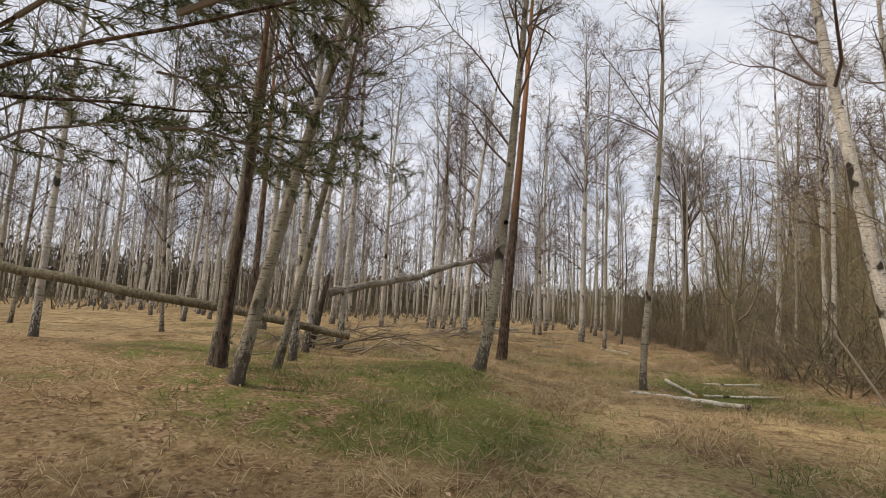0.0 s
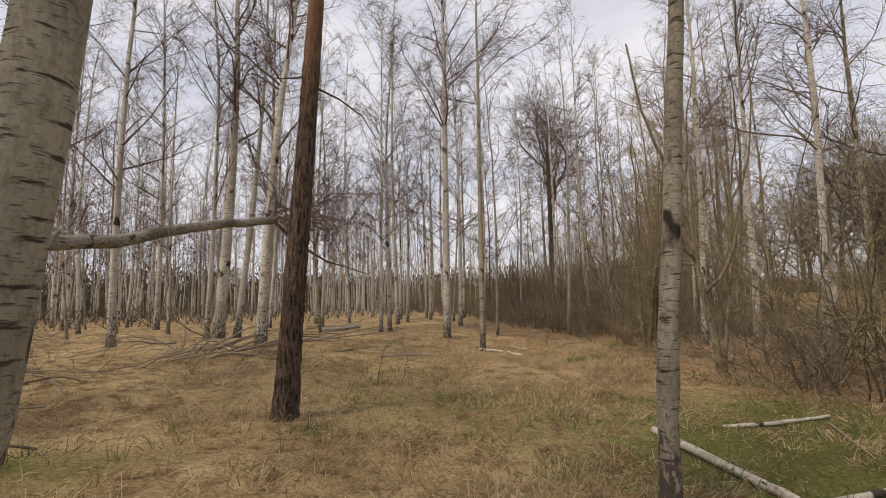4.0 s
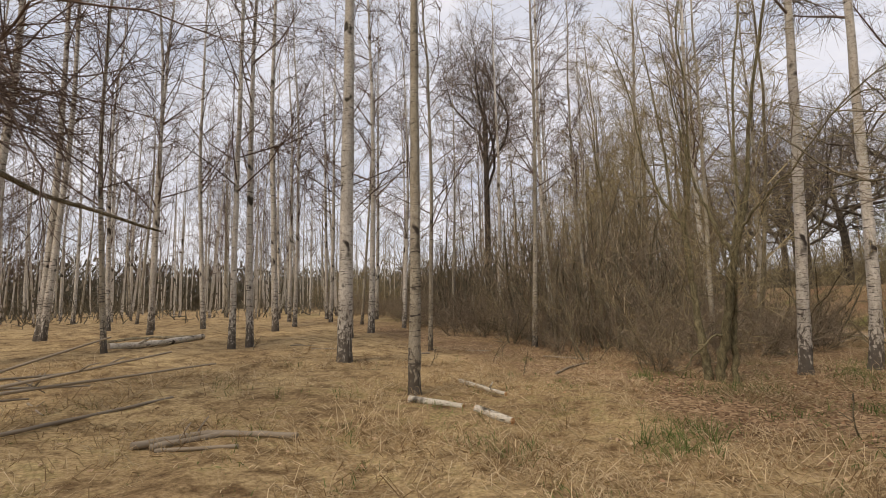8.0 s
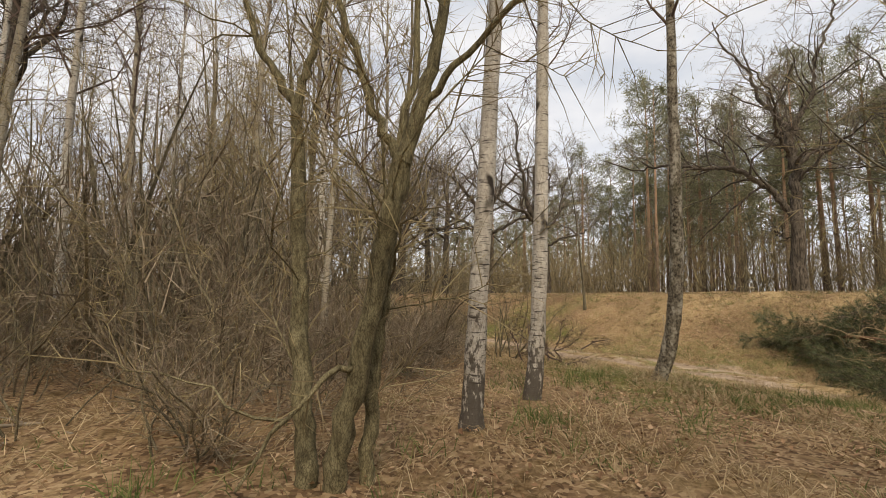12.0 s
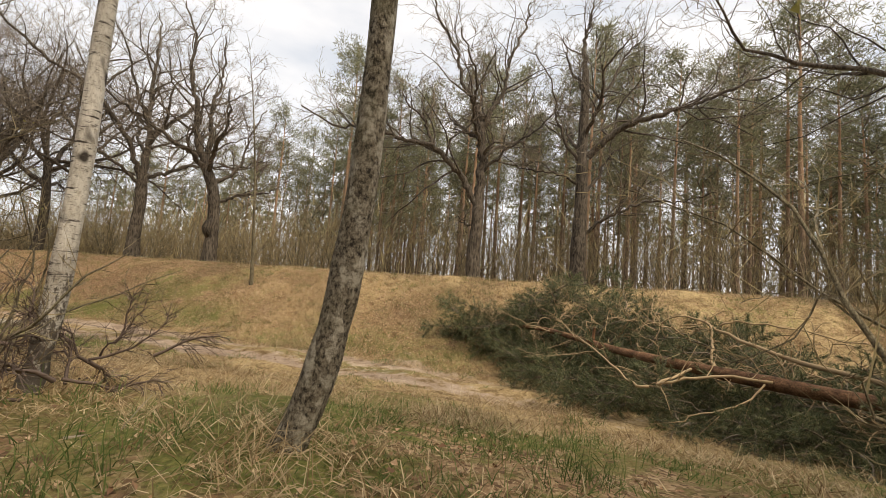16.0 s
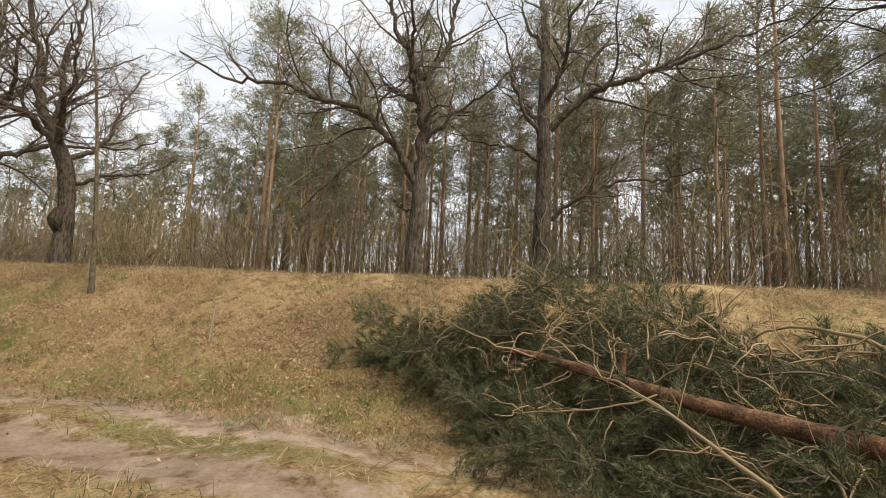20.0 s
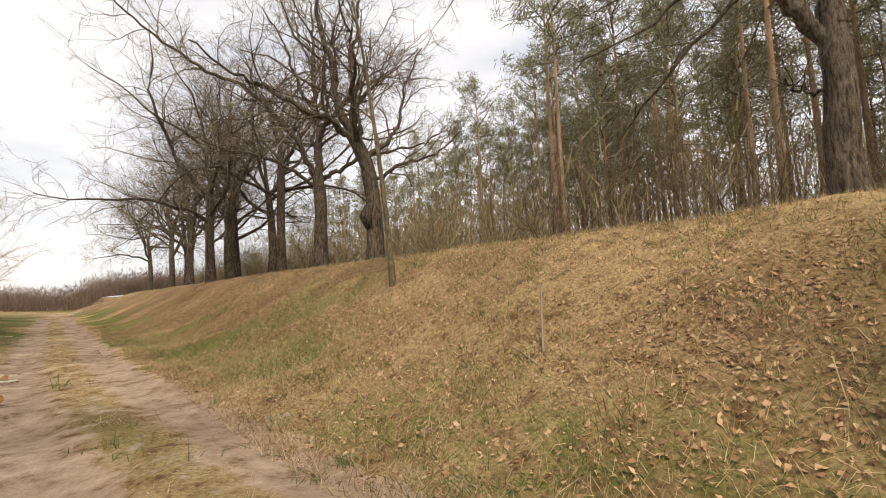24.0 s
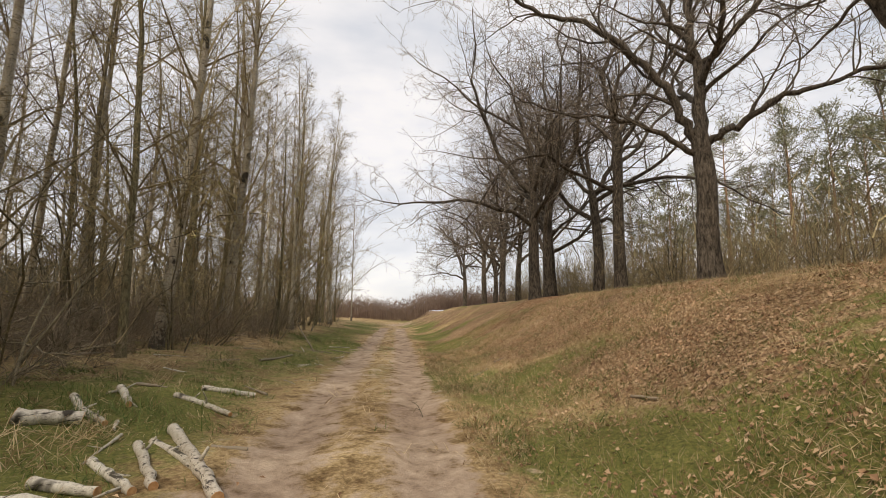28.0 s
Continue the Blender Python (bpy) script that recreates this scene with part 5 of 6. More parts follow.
# -- the pine forest behind the bank --
PINES = [pine(300 + k, h, r, cr, wd * 1.3, 132, 24, None, (lx, 0.0), "", 18, 0.046) for k, (h, r, cr, wd, lx) in enumerate(((15.5, 0.16, 0.44, 2.3, 0.0), (17, 0.17, 0.42, 2.5, 0.01), (13.5, 0.13, 0.48, 2.2, -0.02), (16, 0.14, 0.38, 2.2, 0.02), (11.5, 0.10, 0.6, 1.9, 0.0)))]
spots = scatter(rng, 9000, (-12, 135, -75, 105), 2.1, lambda x, y: 27.0 + 12 * step(41, 54, along(x, y)) < across(x, y) < 56 and -40 < along(x, y) < 115, taken)
spots.sort(key=lambda p: across(*p) + 0.16 * abs(along(*p) - 26))
for x, y in spots[:215]:
    tagged(plant(PINES, int(rng.integers(0, 5)), x, y, rng.uniform(0, 360), rng.uniform(0.85, 1.12)), group="pines behind the bank")
BRUSH = [shrub(330 + k, 5.0, 9, 0.45, 0.8, M_TWIG_OLIVE, 0, "tall bare brush at the edge of the pine wood", "brush", 0.026, split=False) for k in range(3)]
spots = scatter(rng, 5000, (-8, 120, -60, 100), 1.6, lambda x, y: 21.0 < across(x, y) < 38 and -30 < along(x, y) < 105, taken)
spots.sort(key=lambda p: across(*p) + 0.13 * abs(along(*p) - 26))
for x, y in spots[:230]:
    tagged(plant(BRUSH, int(rng.integers(0, 3)), x, y, rng.uniform(0, 360), rng.uniform(0.6, 1.2)), group="brush under the pines")


# -- woods far off on all sides --
def far_woods(name, label, seed, arc, radius, height, count, mat, size, broad=1.0):
    rg = np.random.default_rng(seed)
    g = Geo()
    a = np.radians(rg.uniform(arc[0], arc[1], count))
    r = rg.uniform(radius[0], radius[1], count)
    x, y = 18 - np.sin(a) * r, 22 + np.cos(a) * r
    z = hill(x, y)
    hgt = height * rg.uniform(0.55, 1.15, count)
    for k in range(9):
        u = rg.uniform(0.0, 1, count)
        c = np.stack([x + rg.normal(0, 1.2, count), y + rg.normal(0, 1.2, count), z + hgt * u], 1)
        w = rg.normal(0, 0.5, (count, 3)) + [0, 0, 1.0]
        g.blades(c, w, rg.uniform(0.7, 1.7, count) * size, rg.uniform(0.15, 0.4, count) * size * broad, rg)
    g.twigs(np.stack([x, y, z], 1), np.tile([0, 0, 1.0], (count, 1)), 0.8 * hgt, np.full(count, 0.05), 0.0, rg, 1)
    tagged(new(name, g.mesh(name, mat, False)), label, "woods", kind="stuff")


far_woods("far_woods", "dark brown edge of a distant wood beyond the birches", 401, (-28, 75), (78, 118), 7.5, 6000, M_FAR, 1.0)
far_woods("far_hedge", "brown leafless hedge and trees at the end of the track", 402, (-75, -28), (95, 135), 3.8, 9000, M_HEDGE, 0.6, 0.42)


def far_pines(count):
    """The rows of pines behind the first ones, too deep in the wood to tell apart."""
    rg = np.random.default_rng(404)
    g, gt, gb = Geo(), Geo(), Geo()
    s, d = rg.uniform(-55, 120, count), rg.uniform(44, 80, count)
    x, y = 0.65 * s + 0.76 * d, 0.76 * s - 0.65 * d
    z = hill(x, y)
    h = rg.uniform(12, 17.5, count)
    foot = np.stack([x, y, z], 1)
    gt.twigs(foot, np.tile([0, 0, 1.0], (count, 1)), h, np.full(count, 0.16), 0.0, rg, 1, 0.025)
    k = 46
    u = rg.uniform(0.45, 1.0, (count, k))
    wide = 1.9 * (0.5 + 1.0 * (u - 0.45) / 0.55 - 1.25 * ((u - 0.45) / 0.55) ** 2)
    a = rg.uniform(0, 6.28, (count, k))
    c = np.stack([x[:, None] + wide * np.cos(a), y[:, None] + wide * np.sin(a), z[:, None] + h[:, None] * u], -1).reshape(-1, 3)
    for j in range(6):
        w = rg.normal(0, 1, c.shape) + [0, 0, 0.3]
        g.blades(c + rg.normal(0, 0.18, c.shape), w, rg.uniform(0.4, 0.8, len(c)), np.full(len(c), 0.17), rg)
    n = 42000
    s, d = rg.uniform(-50, 115, n), 26 + 40 * rg.uniform(0, 1, n) ** 0.8
    x, y = 0.65 * s + 0.76 * d, 0.76 * s - 0.65 * d
    gb.blades(np.stack([x, y, hill(x, y) + 5.6 * rg.uniform(0, 1, n) ** 1.3], 1), rg.normal(0, 0.4, (n, 3)) + [0, 0, 1.0], rg.uniform(0.6, 2.2, n), np.full(n, 0.075), rg)
    tagged(new("far_pine_wood", joined([gt, g, gb], "far_pine_wood", [M_PINE, M_NEEDLE, M_TWIG_OLIVE])), "dense rows of pines and brown undergrowth behind the bank", "woods", kind="stuff")


far_pines(270)


def far_birches(count):
    """The depth of the birch wood: pale stems, fine twigs and low brown scrub."""
    rg = np.random.default_rng(405)
    x, y = rg.uniform(-75, 30, 6 * count), rg.uniform(22, 105, 6 * count)
    near = np.min([np.hypot(x - e[0], y - e[1]) for _, e, _, _ in PATH[::4]], axis=0)
    sel = (across(x, y) < -14) & (near > 27) & ~((x > 14) & (y < 60))
    x, y = x[sel][:count], y[sel][:count]
    count = len(x)
    gt, gb, gs = Geo(), Geo(), Geo()
    h = rg.uniform(12, 18, count)
    foot = np.stack([x, y, hill(x, y)], 1)
    lean = rg.normal(0, 0.03, (count, 3)) + [0, 0, 1.0]
    gt.twigs(foot, lean, h, rg.uniform(0.06, 0.13, count), 0.0, rg, 1, 0.03)
    k = 75
    u = rg.uniform(0.3, 1.0, (count, k, 1))
    c = foot[:, None] + lean[:, None] * h[:, None, None] * u + rg.normal(0, 0.75, (count, k, 3)) * (1.25 - u)
    gb.blades(c.reshape(-1, 3), rg.normal(0, 0.45, (count * k, 3)) + [0, 0, 0.8], rg.uniform(0.7, 2.0, count * k), np.full(count * k, 0.034), rg)
    n = 24000
    xs, ys = rg.uniform(-75, 30, n), rg.uniform(22, 105, n)
    near = np.min([np.hypot(xs - e[0], ys - e[1]) for _, e, _, _ in PATH[::4]], axis=0)
    sel = (across(xs, ys) < -14) & (near > 24) & ~((xs > 14) & (ys < 55)) & (rg.uniform(0, 1, n) < 0.3 + 0.5 * (blotch(xs, ys, 0.25, 44) > 0.1))
    xs, ys = xs[sel], ys[sel]
    n = len(xs)
    gs.blades(np.stack([xs, ys, hill(xs, ys) + 1.2 * rg.uniform(0, 1, n) ** 2], 1), rg.normal(0, 0.5, (n, 3)) + [0, 0, 1.0], rg.uniform(0.4, 1.6, n), np.full(n, 0.06), rg)
    tagged(new("far_birch_wood", joined([gt, gb, gs], "far_birch_wood", [M_BIRCH, M_TWIG, M_FAR])), "pale stems and fine brown twigs deep in the birch wood", "woods", kind="stuff")


far_birches(430)


def thicket_depth(count):
    """The inside of the thicket, behind its first shrubs: thin dark stems and a haze of twigs."""
    rg = np.random.default_rng(406)
    x, y = rg.uniform(15, 44, 4 * count), rg.uniform(24, 62, 4 * count)
    sel = (across(x, y) < 0.5) & (across(x, y) > -18) & (along(x, y) < 43) & (x > 14.5 + 0.1 * (y - 24))
    x, y = x[sel][:count], y[sel][:count]
    n = len(x)
    gs, gt = Geo(), Geo()
    h = rg.uniform(2.2, 5.6, n)
    foot = np.stack([x, y, hill(x, y)], 1)
    pts, _ = gs.twigs(foot, rg.normal(0, 0.16, (n, 3)) + [0, 0, 1.0], h, rg.uniform(0.02, 0.05, n), 0.02, rg, 3)
    k = 26
    u = rg.uniform(0.03, 1.0, (n, k, 1)) ** 1.2
    c = foot[:, None] + (pts[:, -1] - foot)[:, None] * u + rg.normal(0, 0.45, (n, k, 3))
    gt.blades(c.reshape(-1, 3), rg.normal(0, 0.55, (n * k, 3)) + [0, 0, 0.8], rg.uniform(0.4, 1.3, n * k), np.full(n * k, 0.022), rg)
    tagged(new("thicket_depth", joined([gs, gt], "thicket_depth", [M_ALDER, M_TWIG_BROWN])), "thin stems and brown twigs deep inside the thicket", "woods", kind="stuff")


thicket_depth(1300)


# ---- the felled pine across the foot of the bank ----
def bough(seed, length=1.3, count=1150, width=0.0085):
    """A pine bough: a bent woody stem, side shoots, bottle-brushes of long needles."""
    rg = np.random.default_rng(seed)
    gs, gn = Geo(), Geo()
    pts, _ = grow(rg, (0, 0, 0), (1, 0, 0.25), length, 8, 0.16, -0.05)
    gs.tube(pts, np.linspace(0.016, 0.005, 9), 4)
    m = 24
    u = rg.uniform(0.12, 1.0, m)
    q, d = at_param(pts, u)
    w = swing(rg, d, 0.85, 0.0)
    ln = rg.uniform(0.22, 0.55, m) * (1.3 - 0.6 * u)
    tp, tw = gs.twigs(q, w, ln, np.full(m, 0.006), 0.02, rg, 2)
    k = rg.integers(0, m, count)
    f = 0.1 + 0.9 * rg.uniform(0, 1.0, (count, 1)) ** 0.8
    a, b, c = tp[k, 0], tp[k, 1], tp[k, 2]
    p = np.where(f < 0.5, a + (b - a) * 2 * f, b + (c - b) * (2 * f - 1))
    way = swing(rg, (c - b) / np.linalg.norm(c - b, axis=1)[:, None], 0.75, 0.05)
    gn.blades(p, way, rg.uniform(0.07, 0.13, count), np.full(count, width), rg)
    return joined([gs, gn], "bough", [M_TWIG_OAK, M_NEEDLE_PILE])


def felled_pine():
    rg = np.random.default_rng(500)
    root = thing("felled_pine", "felled pine with an orange trunk on dense green boughs", "fallen tree")
    tr = smooth_line([(16.6, 9.75, 0.02), (18.2, 10.6, 0.16), (19.87, 11.55, 0.27), (20.7, 11.82, 0.30), (21.3, 11.88, 0.32), (22.0, 11.98, 0.34), (22.8, 11.99, 0.38), (23.7, 12.04, 0.46), (24.8, 12.1, 0.54), (25.7, 12.3, 0.5)], 44)
    g = Geo()
    g.tube(tr, np.linspace(0.112, 0.042, 44) * (1 + 0.05 * np.sin(np.arange(44) * 2.1)), 14, True)
    part("trunk", g, M_PINE_LOG, root, "orange-brown flaking pine trunk")
    g = Geo()
    fork = smooth_line([(23.2, 11.9, 0.40), (23.23, 11.88, 0.56), (23.2, 11.88, 0.74)], 8)
    g.tube(fork, np.linspace(0.034, 0.026, 8), 8, True)
    part("stub", g, M_PINE_LOG, root)
    # bare limbs that arch over and before the boughs
    limbs = (([(18.9, 10.3, 0.35), (20.15, 10.65, 0.56), (20.65, 10.77, 0.69), (21.05, 10.89, 0.77), (21.44, 10.82, 0.95), (21.77, 10.83, 1.09), (22.12, 10.85, 1.11), (22.51, 10.88, 0.89)], 0.041, 0.009),
             ([(21.39, 10.9, 0.95), (21.17, 11.09, 0.67), (20.92, 11.41, 0.44), (20.61, 11.72, 0.32)], 0.016, 0.022),
             ([(20.85, 11.85, 0.3), (20.71, 12.43, 0.16), (20.62, 12.89, 0.06), (20.5, 12.69, 0.15), (20.37, 12.48, 0.24), (20.07, 12.15, 0.33), (19.7, 11.75, 0.31)], 0.020, 0.019),
             ([(20.62, 12.89, 0.06), (20.78, 12.96, 0.02), (20.91, 13.0, 0.08), (21.14, 13.06, 0.25), (21.47, 13.05, 0.35), (21.86, 12.97, 0.49), (22.46, 12.83, 0.58), (22.9, 12.6, 0.62)], 0.020, 0.007),
             ([(21.3, 10.8, 0.96), (21.0, 10.6, 1.08), (20.3, 10.3, 1.0), (19.4, 10.0, 0.8)], 0.018, 0.007),
             ([(22.8, 10.78, 0.85), (22.95, 10.7, 1.2), (23.14, 10.49, 1.5), (23.3, 10.3, 1.4)], 0.014, 0.005),
             ([(23.6, 12.0, 0.5), (23.9, 12.3, 0.75), (24.1, 12.3, 1.0), (24.0, 12.2, 1.15)], 0.011, 0.004),
             ([(24.4, 12.1, 0.5), (24.9, 12.5, 0.62), (25.6, 12.8, 0.85), (26.3, 12.9, 0.95)], 0.015, 0.005),
             ([(22.6, 12.0, 0.4), (22.9, 12.5, 0.2), (23.5, 12.9, 0.05), (24.3, 13.0, 0.1)], 0.012, 0.005),
             ([(25.6, 12.2, 0.6), (26.1, 11.6, 1.2), (26.4, 11.2, 1.7), (26.1, 10.8, 1.85)], 0.014, 0.004),
             ([(19.9, 11.55, 0.3), (19.8, 12.0, 0.05), (20.0, 12.5, -0.2), (20.3, 12.9, -0.35)], 0.015, 0.005))
    for pts, r0, r1 in limbs:
        c = smooth_line(pts, 14)
        c[1:-1] += rg.normal(0, 0.018, (12, 3))
        g = Geo()
        g.tube(c, np.linspace(r0, r1, 14), 7, True)
        limb = part("bare_limb", g, M_BARE, root, "bare pale orange limb")
        q, d = at_param(c, rg.uniform(0.25, 1, 10))
        for one, way in zip(q, swing(rg, d, 0.8, 0.0)):
            g = Geo()
            g.twigs(one[None], way[None], rg.uniform(0.2, 0.75, 1), np.full(1, 0.3 * r1 + 0.003), -0.05, rg, 3)
            part("twig", g, M_BARE, limb)
    kinds = [bough(510 + k) for k in range(6)]
    # x, middle y, half width and height of the heap of boughs
    heap = np.array([(17.0, 9.2, 0.9, 0.6), (18.5, 9.8, 1.3, 0.9), (20.5, 10.5, 1.7, 1.2), (22.0, 10.9, 1.75, 1.5), (23.0, 10.9, 1.7, 2.0), (24.2, 11.4, 1.6, 1.4), (25.6, 11.2, 1.3, 1.9), (26.4, 11.7, 1.1, 1.25), (27.2, 12.6, 0.5, 0.75), (28.2, 13.2, 0.2, 0.4)])
    for k in range(520):
        x = 17.0 + 11.0 * rg.beta(1.7, 1.25)
        mid, half, top = (np.interp(x, heap[:, 0], heap[:, c]) for c in (1, 2, 3))
        v = rg.uniform(-1, 1)
        y = mid + v * half * 0.72
        base = ground_z(x, y)
        z = base + 0.1 + (top * math.sqrt(max(0.05, 1 - v * v)) - 0.25) * rg.uniform(0.0, 1.0) ** 0.6
        # the boughs before the trunk lie pressed down under it
        line = float(np.interp(x, tr[:, 0], tr[:, 1]))
        if y > line - 0.75 and x < 25.0:
            z = min(z, base + rg.uniform(0.05, 0.5) * (1.0 if x > 21 else 0.6))
        a = math.atan2(v * 1.4 + rg.normal(0, 0.5), 0.55 + rg.normal(0, 0.6))
        el = rg.uniform(-0.4, 0.35)
        s0 = rg.uniform(0.6, 1.05)
        far = (x + math.cos(a) * 1.2 * s0, y + math.sin(a) * 1.2 * s0)
        if min(math.hypot(far[0] - e[0], far[1] - e[1]) for _, e, _, _ in PATH) < 1.7 or far[1] > 14.15 or far[0] > 27.7 or (x > 25.5 and y > 12.0 and z > 1.05):
            continue
        ob = new("bough", kinds[k % 6])
        ob.parent = root
        ob.matrix_basis = pose(x, y, z, rg.uniform(-60, 60), -math.degrees(el), math.degrees(a)) @ Matrix.Scale(s0, 4)
    # low boughs in front of the trunk
    for k in range(150):
        x = rg.uniform(17.8, 24.0)
        y = rg.uniform(10.2, np.interp(x, (17.8, 19.0, 20.7, 22.6, 24.0), (10.6, 11.7, 12.9, 13.2, 13.5)))
        a = rg.uniform(0, 6.28)
        ob = new("bough", kinds[k % 6])
        ob.parent = root
        ob.matrix_basis = pose(x, y, ground_z(x, y) + rg.uniform(0.08, 0.4), rg.uniform(-60, 60), rg.uniform(-15, 25), math.degrees(a)) @ Matrix.Scale(rg.uniform(0.5, 0.8), 4)
    # thin needle-less twigs, pale against the green
    for k in range(250):
        x = rg.uniform(18.8, 27.4)
        mid, half, top = (np.interp(x, heap[:, 0], heap[:, c]) for c in (1, 2, 3))
        v = rg.uniform(-0.3, 1)
        a = rg.uniform(0, 6.28)
        g = Geo()
        start = (x, mid + 0.75 * v * half, ground_z(x, mid) + top * math.sqrt(max(0, 1 - v * v)) * rg.uniform(0.5, 0.95) + 0.1)
        pts, w = grow(rg, start, (math.cos(a), math.sin(a), rg.uniform(-0.2, 0.9)), rg.uniform(0.5, 1.4), 10, 0.34, -0.05)
        if pts[-1][1] > 13.9 or near_path(pts[-1][0], pts[-1][1], 1.8):
            continue
        g.tube(pts, np.linspace(0.011, 0.004, 11), 4)
        q, dd = at_param(pts, rg.uniform(0.3, 1, 5))
        g.twigs(q, swing(rg, dd, 0.8, 0.0), rg.uniform(0.15, 0.4, 5), np.full(5, 0.004), 0.0, rg, 2)
        part("bare_twig", g, M_BARE, root)
    return root


felled_pine()


def boughed_pine(seed, x, y, height, radius, low, count, reach, label, lean=(0.0, 0.0), dense=900):
    """A pine that keeps its green boughs far down the trunk."""
    rg = np.random.default_rng(seed)
    root = thing("pine", label, "tree")
    h = np.linspace(0, 1, 14)
    tr = np.stack([lean[0] * h * height + 0.05 * np.sin(5 * h), lean[1] * h * height, h * height - 0.15 * (1 - h)], 1)
    g = Geo()
    g.tube(tr, radius * (1 - 0.85 * h) * (1 + 0.3 * np.exp(-h * height / 0.3)), 10)
    part("trunk", g, M_PINE_NEAR, root)
    kinds = [bough(seed + 1 + k, 1.4, dense, 0.011) for k in range(4)]
    for k in range(count):
        u = rg.uniform(low, 1.0)
        p, _ = at_param(tr, [u])
        a = rg.uniform(0, 6.28)
        out = reach * (1.15 - 0.8 * (u - low) / (1 - low)) * rg.uniform(0.15, 1.0)
        ob = new("bough", kinds[k % 4])
        ob.parent = root
        q = p[0] + [out * math.cos(a), out * math.sin(a), rg.normal(0, 0.15) + 0.12 * out]
        ob.matrix_basis = pose(*q, rg.uniform(-40, 40), rg.uniform(-25, 25), math.degrees(a)) @ Matrix.Scale(rg.uniform(0.65, 1.05), 4)
        if k % 3 == 0:
            g = Geo()
            pts, _ = grow(rg, p[0], q - p[0] + [0, 0, 0.1], np.linalg.norm(q - p[0]) + 0.5, 5, 0.06, 0.0)
            g.tube(pts, np.linspace(0.016, 0.006, 6), 5)
            part("branch", g, M_PINE_NEAR, root)
    return single(root, x, y)


boughed_pine(531, -2.9, 7.4, 10.0, 0.08, 0.30, 46, 1.5, "young pine with low drooping green boughs among birches", (0.03, 0.0), 800)
boughed_pine(561, -2.95, 2.5, 9.0, 0.11, 0.24, 190, 2.3, "dense pine with long drooping boughs beside the path", (0.05, 0.02), 1300)
boughed_pine(541, -5.45, 14.6, 12.0, 0.12, 0.42, 40, 1.8, "bushy pine standing among thin birches")
boughed_pine(551, 22.36, 2.07, 2.9, 0.05, 0.05, 60, 0.75, "small bushy pine on the grassy bank", (0.0, 0.0), 600)


# ---- cut birch logs and fallen wood ----
def log(pts, r, label, seed=0, mat=None, cut=True, name="log", category="log", taper=0.8, stubs=0, lift=0.0):
    """A lying log: bark, two sawn ends, knot stubs. pts: plan points, laid on the ground."""
    rg = np.random.default_rng(700 + seed)
    root = thing(name, label, category)
    P = np.array([(x, y, z if z is not None else ground_z(x, y) + r * 0.75 + lift) for x, y, z in [(*p, None) if len(p) == 2 else p for p in pts]], float)
    n = 5 * (len(P) - 1) + 1
    t = np.linspace(0, len(P) - 1, n)
    c = np.stack([np.interp(t, np.arange(len(P)), P[:, k]) for k in range(3)], 1)
    c[1:-1] += rg.normal(0, 0.12 * r, (n - 2, 3))
    root.location = c[0]
    c = c - c[0]
    rad = r * np.linspace(1, taper, n) * (1 + rg.normal(0, 0.04, n))
    g = Geo()
    g.tube(c, rad, 10)
    bark = part("bark", g, mat or M_BIRCH_LOG, root)
    for k in range(stubs):
        q, d = at_param(c, [rg.uniform(0.15, 0.9)])
        w = swing(rg, d, 0.9, 0.3)[0]
        s, _ = grow(rg, q[0], w, rg.uniform(0.1, 0.35), 2, 0.1, 0)
        g = Geo()
        g.tube(s, np.linspace(0.35 * r, 0.2 * r, 3), 6, True)
        part("stub", g, mat or M_BIRCH_LOG, bark)
    for end, nxt in ((0, 1), (-1, -2)):
        w = c[end] - c[nxt]
        w /= np.linalg.norm(w)
        e = Geo()
        e.tube(np.array([c[end] - 0.004 * w, c[end] + 0.006 * w]), np.array([rad[end], rad[end]]) * 0.97, 10, True)
        part("cut_end", e, M_CUT if cut else M_DEADWOOD, root, "sawn orange end grain" if cut else "broken grey end", False)
    return root


WHITE = "white-barked birch log lying in the grass"
log([(4.98, 11.05), (5.75, 10.35), (6.15, 10.25), (6.9, 9.75)], 0.05, "crooked white birch log lying in green grass", 1, taper=1.1)
log([(6.85, 13.3), (6.7, 12.2), (6.45, 11.0)], 0.05, "white birch log beside a thin standing birch", 2)
log([(6.75, 11.25), (7.75, 11.2), (8.6, 11.15)], 0.035, "thin crooked birch pole lying in grass", 3, taper=0.6)
log([(7.83, 13.2), (8.45, 13.0), (9.15, 12.8)], 0.028, "thin pale stick lying in grass", 4)
log([(7.8, 21.4), (8.25, 20.75)], 0.05, "short white birch log in straw", 5)
log([(8.35, 20.6), (8.5, 20.05)], 0.055, "short white birch log with a sawn end", 6)
log([(9.15, 22.4), (9.2, 21.9), (9.3, 21.3)], 0.035, "crooked broken birch branch in straw", 7, stubs=2)
log([(3.05, 30.7), (4.25, 30.9), (5.45, 30.75)], 0.06, "fallen grey branch on the straw", 8, M_ALDER, False)
log([(4.9, 20.65), (5.55, 20.8), (6.15, 20.4)], 0.03, "bleached crooked branch lying in straw", 9, M_DEADWOOD, False)
log([(3.65, 21.3), (4.35, 22.0), (5, 22.6)], 0.022, "long thin stick lying in straw", 10, M_DEADWOOD, False)
log([(11.15, 22.3), (11.95, 22.8), (12.85, 23.25)], 0.022, "pale leaning stick at the edge of the thicket", 11, M_DEADWOOD, False)
log([(4.95, 20.55, None), (5.6, 20.3, None)], 0.02, "short stick on the straw", 12, M_DEADWOOD, False)
log([(2.05, 20.1), (2.75, 20.0)], 0.03, "short rotten branch on the straw", 13, M_ALDER, False)
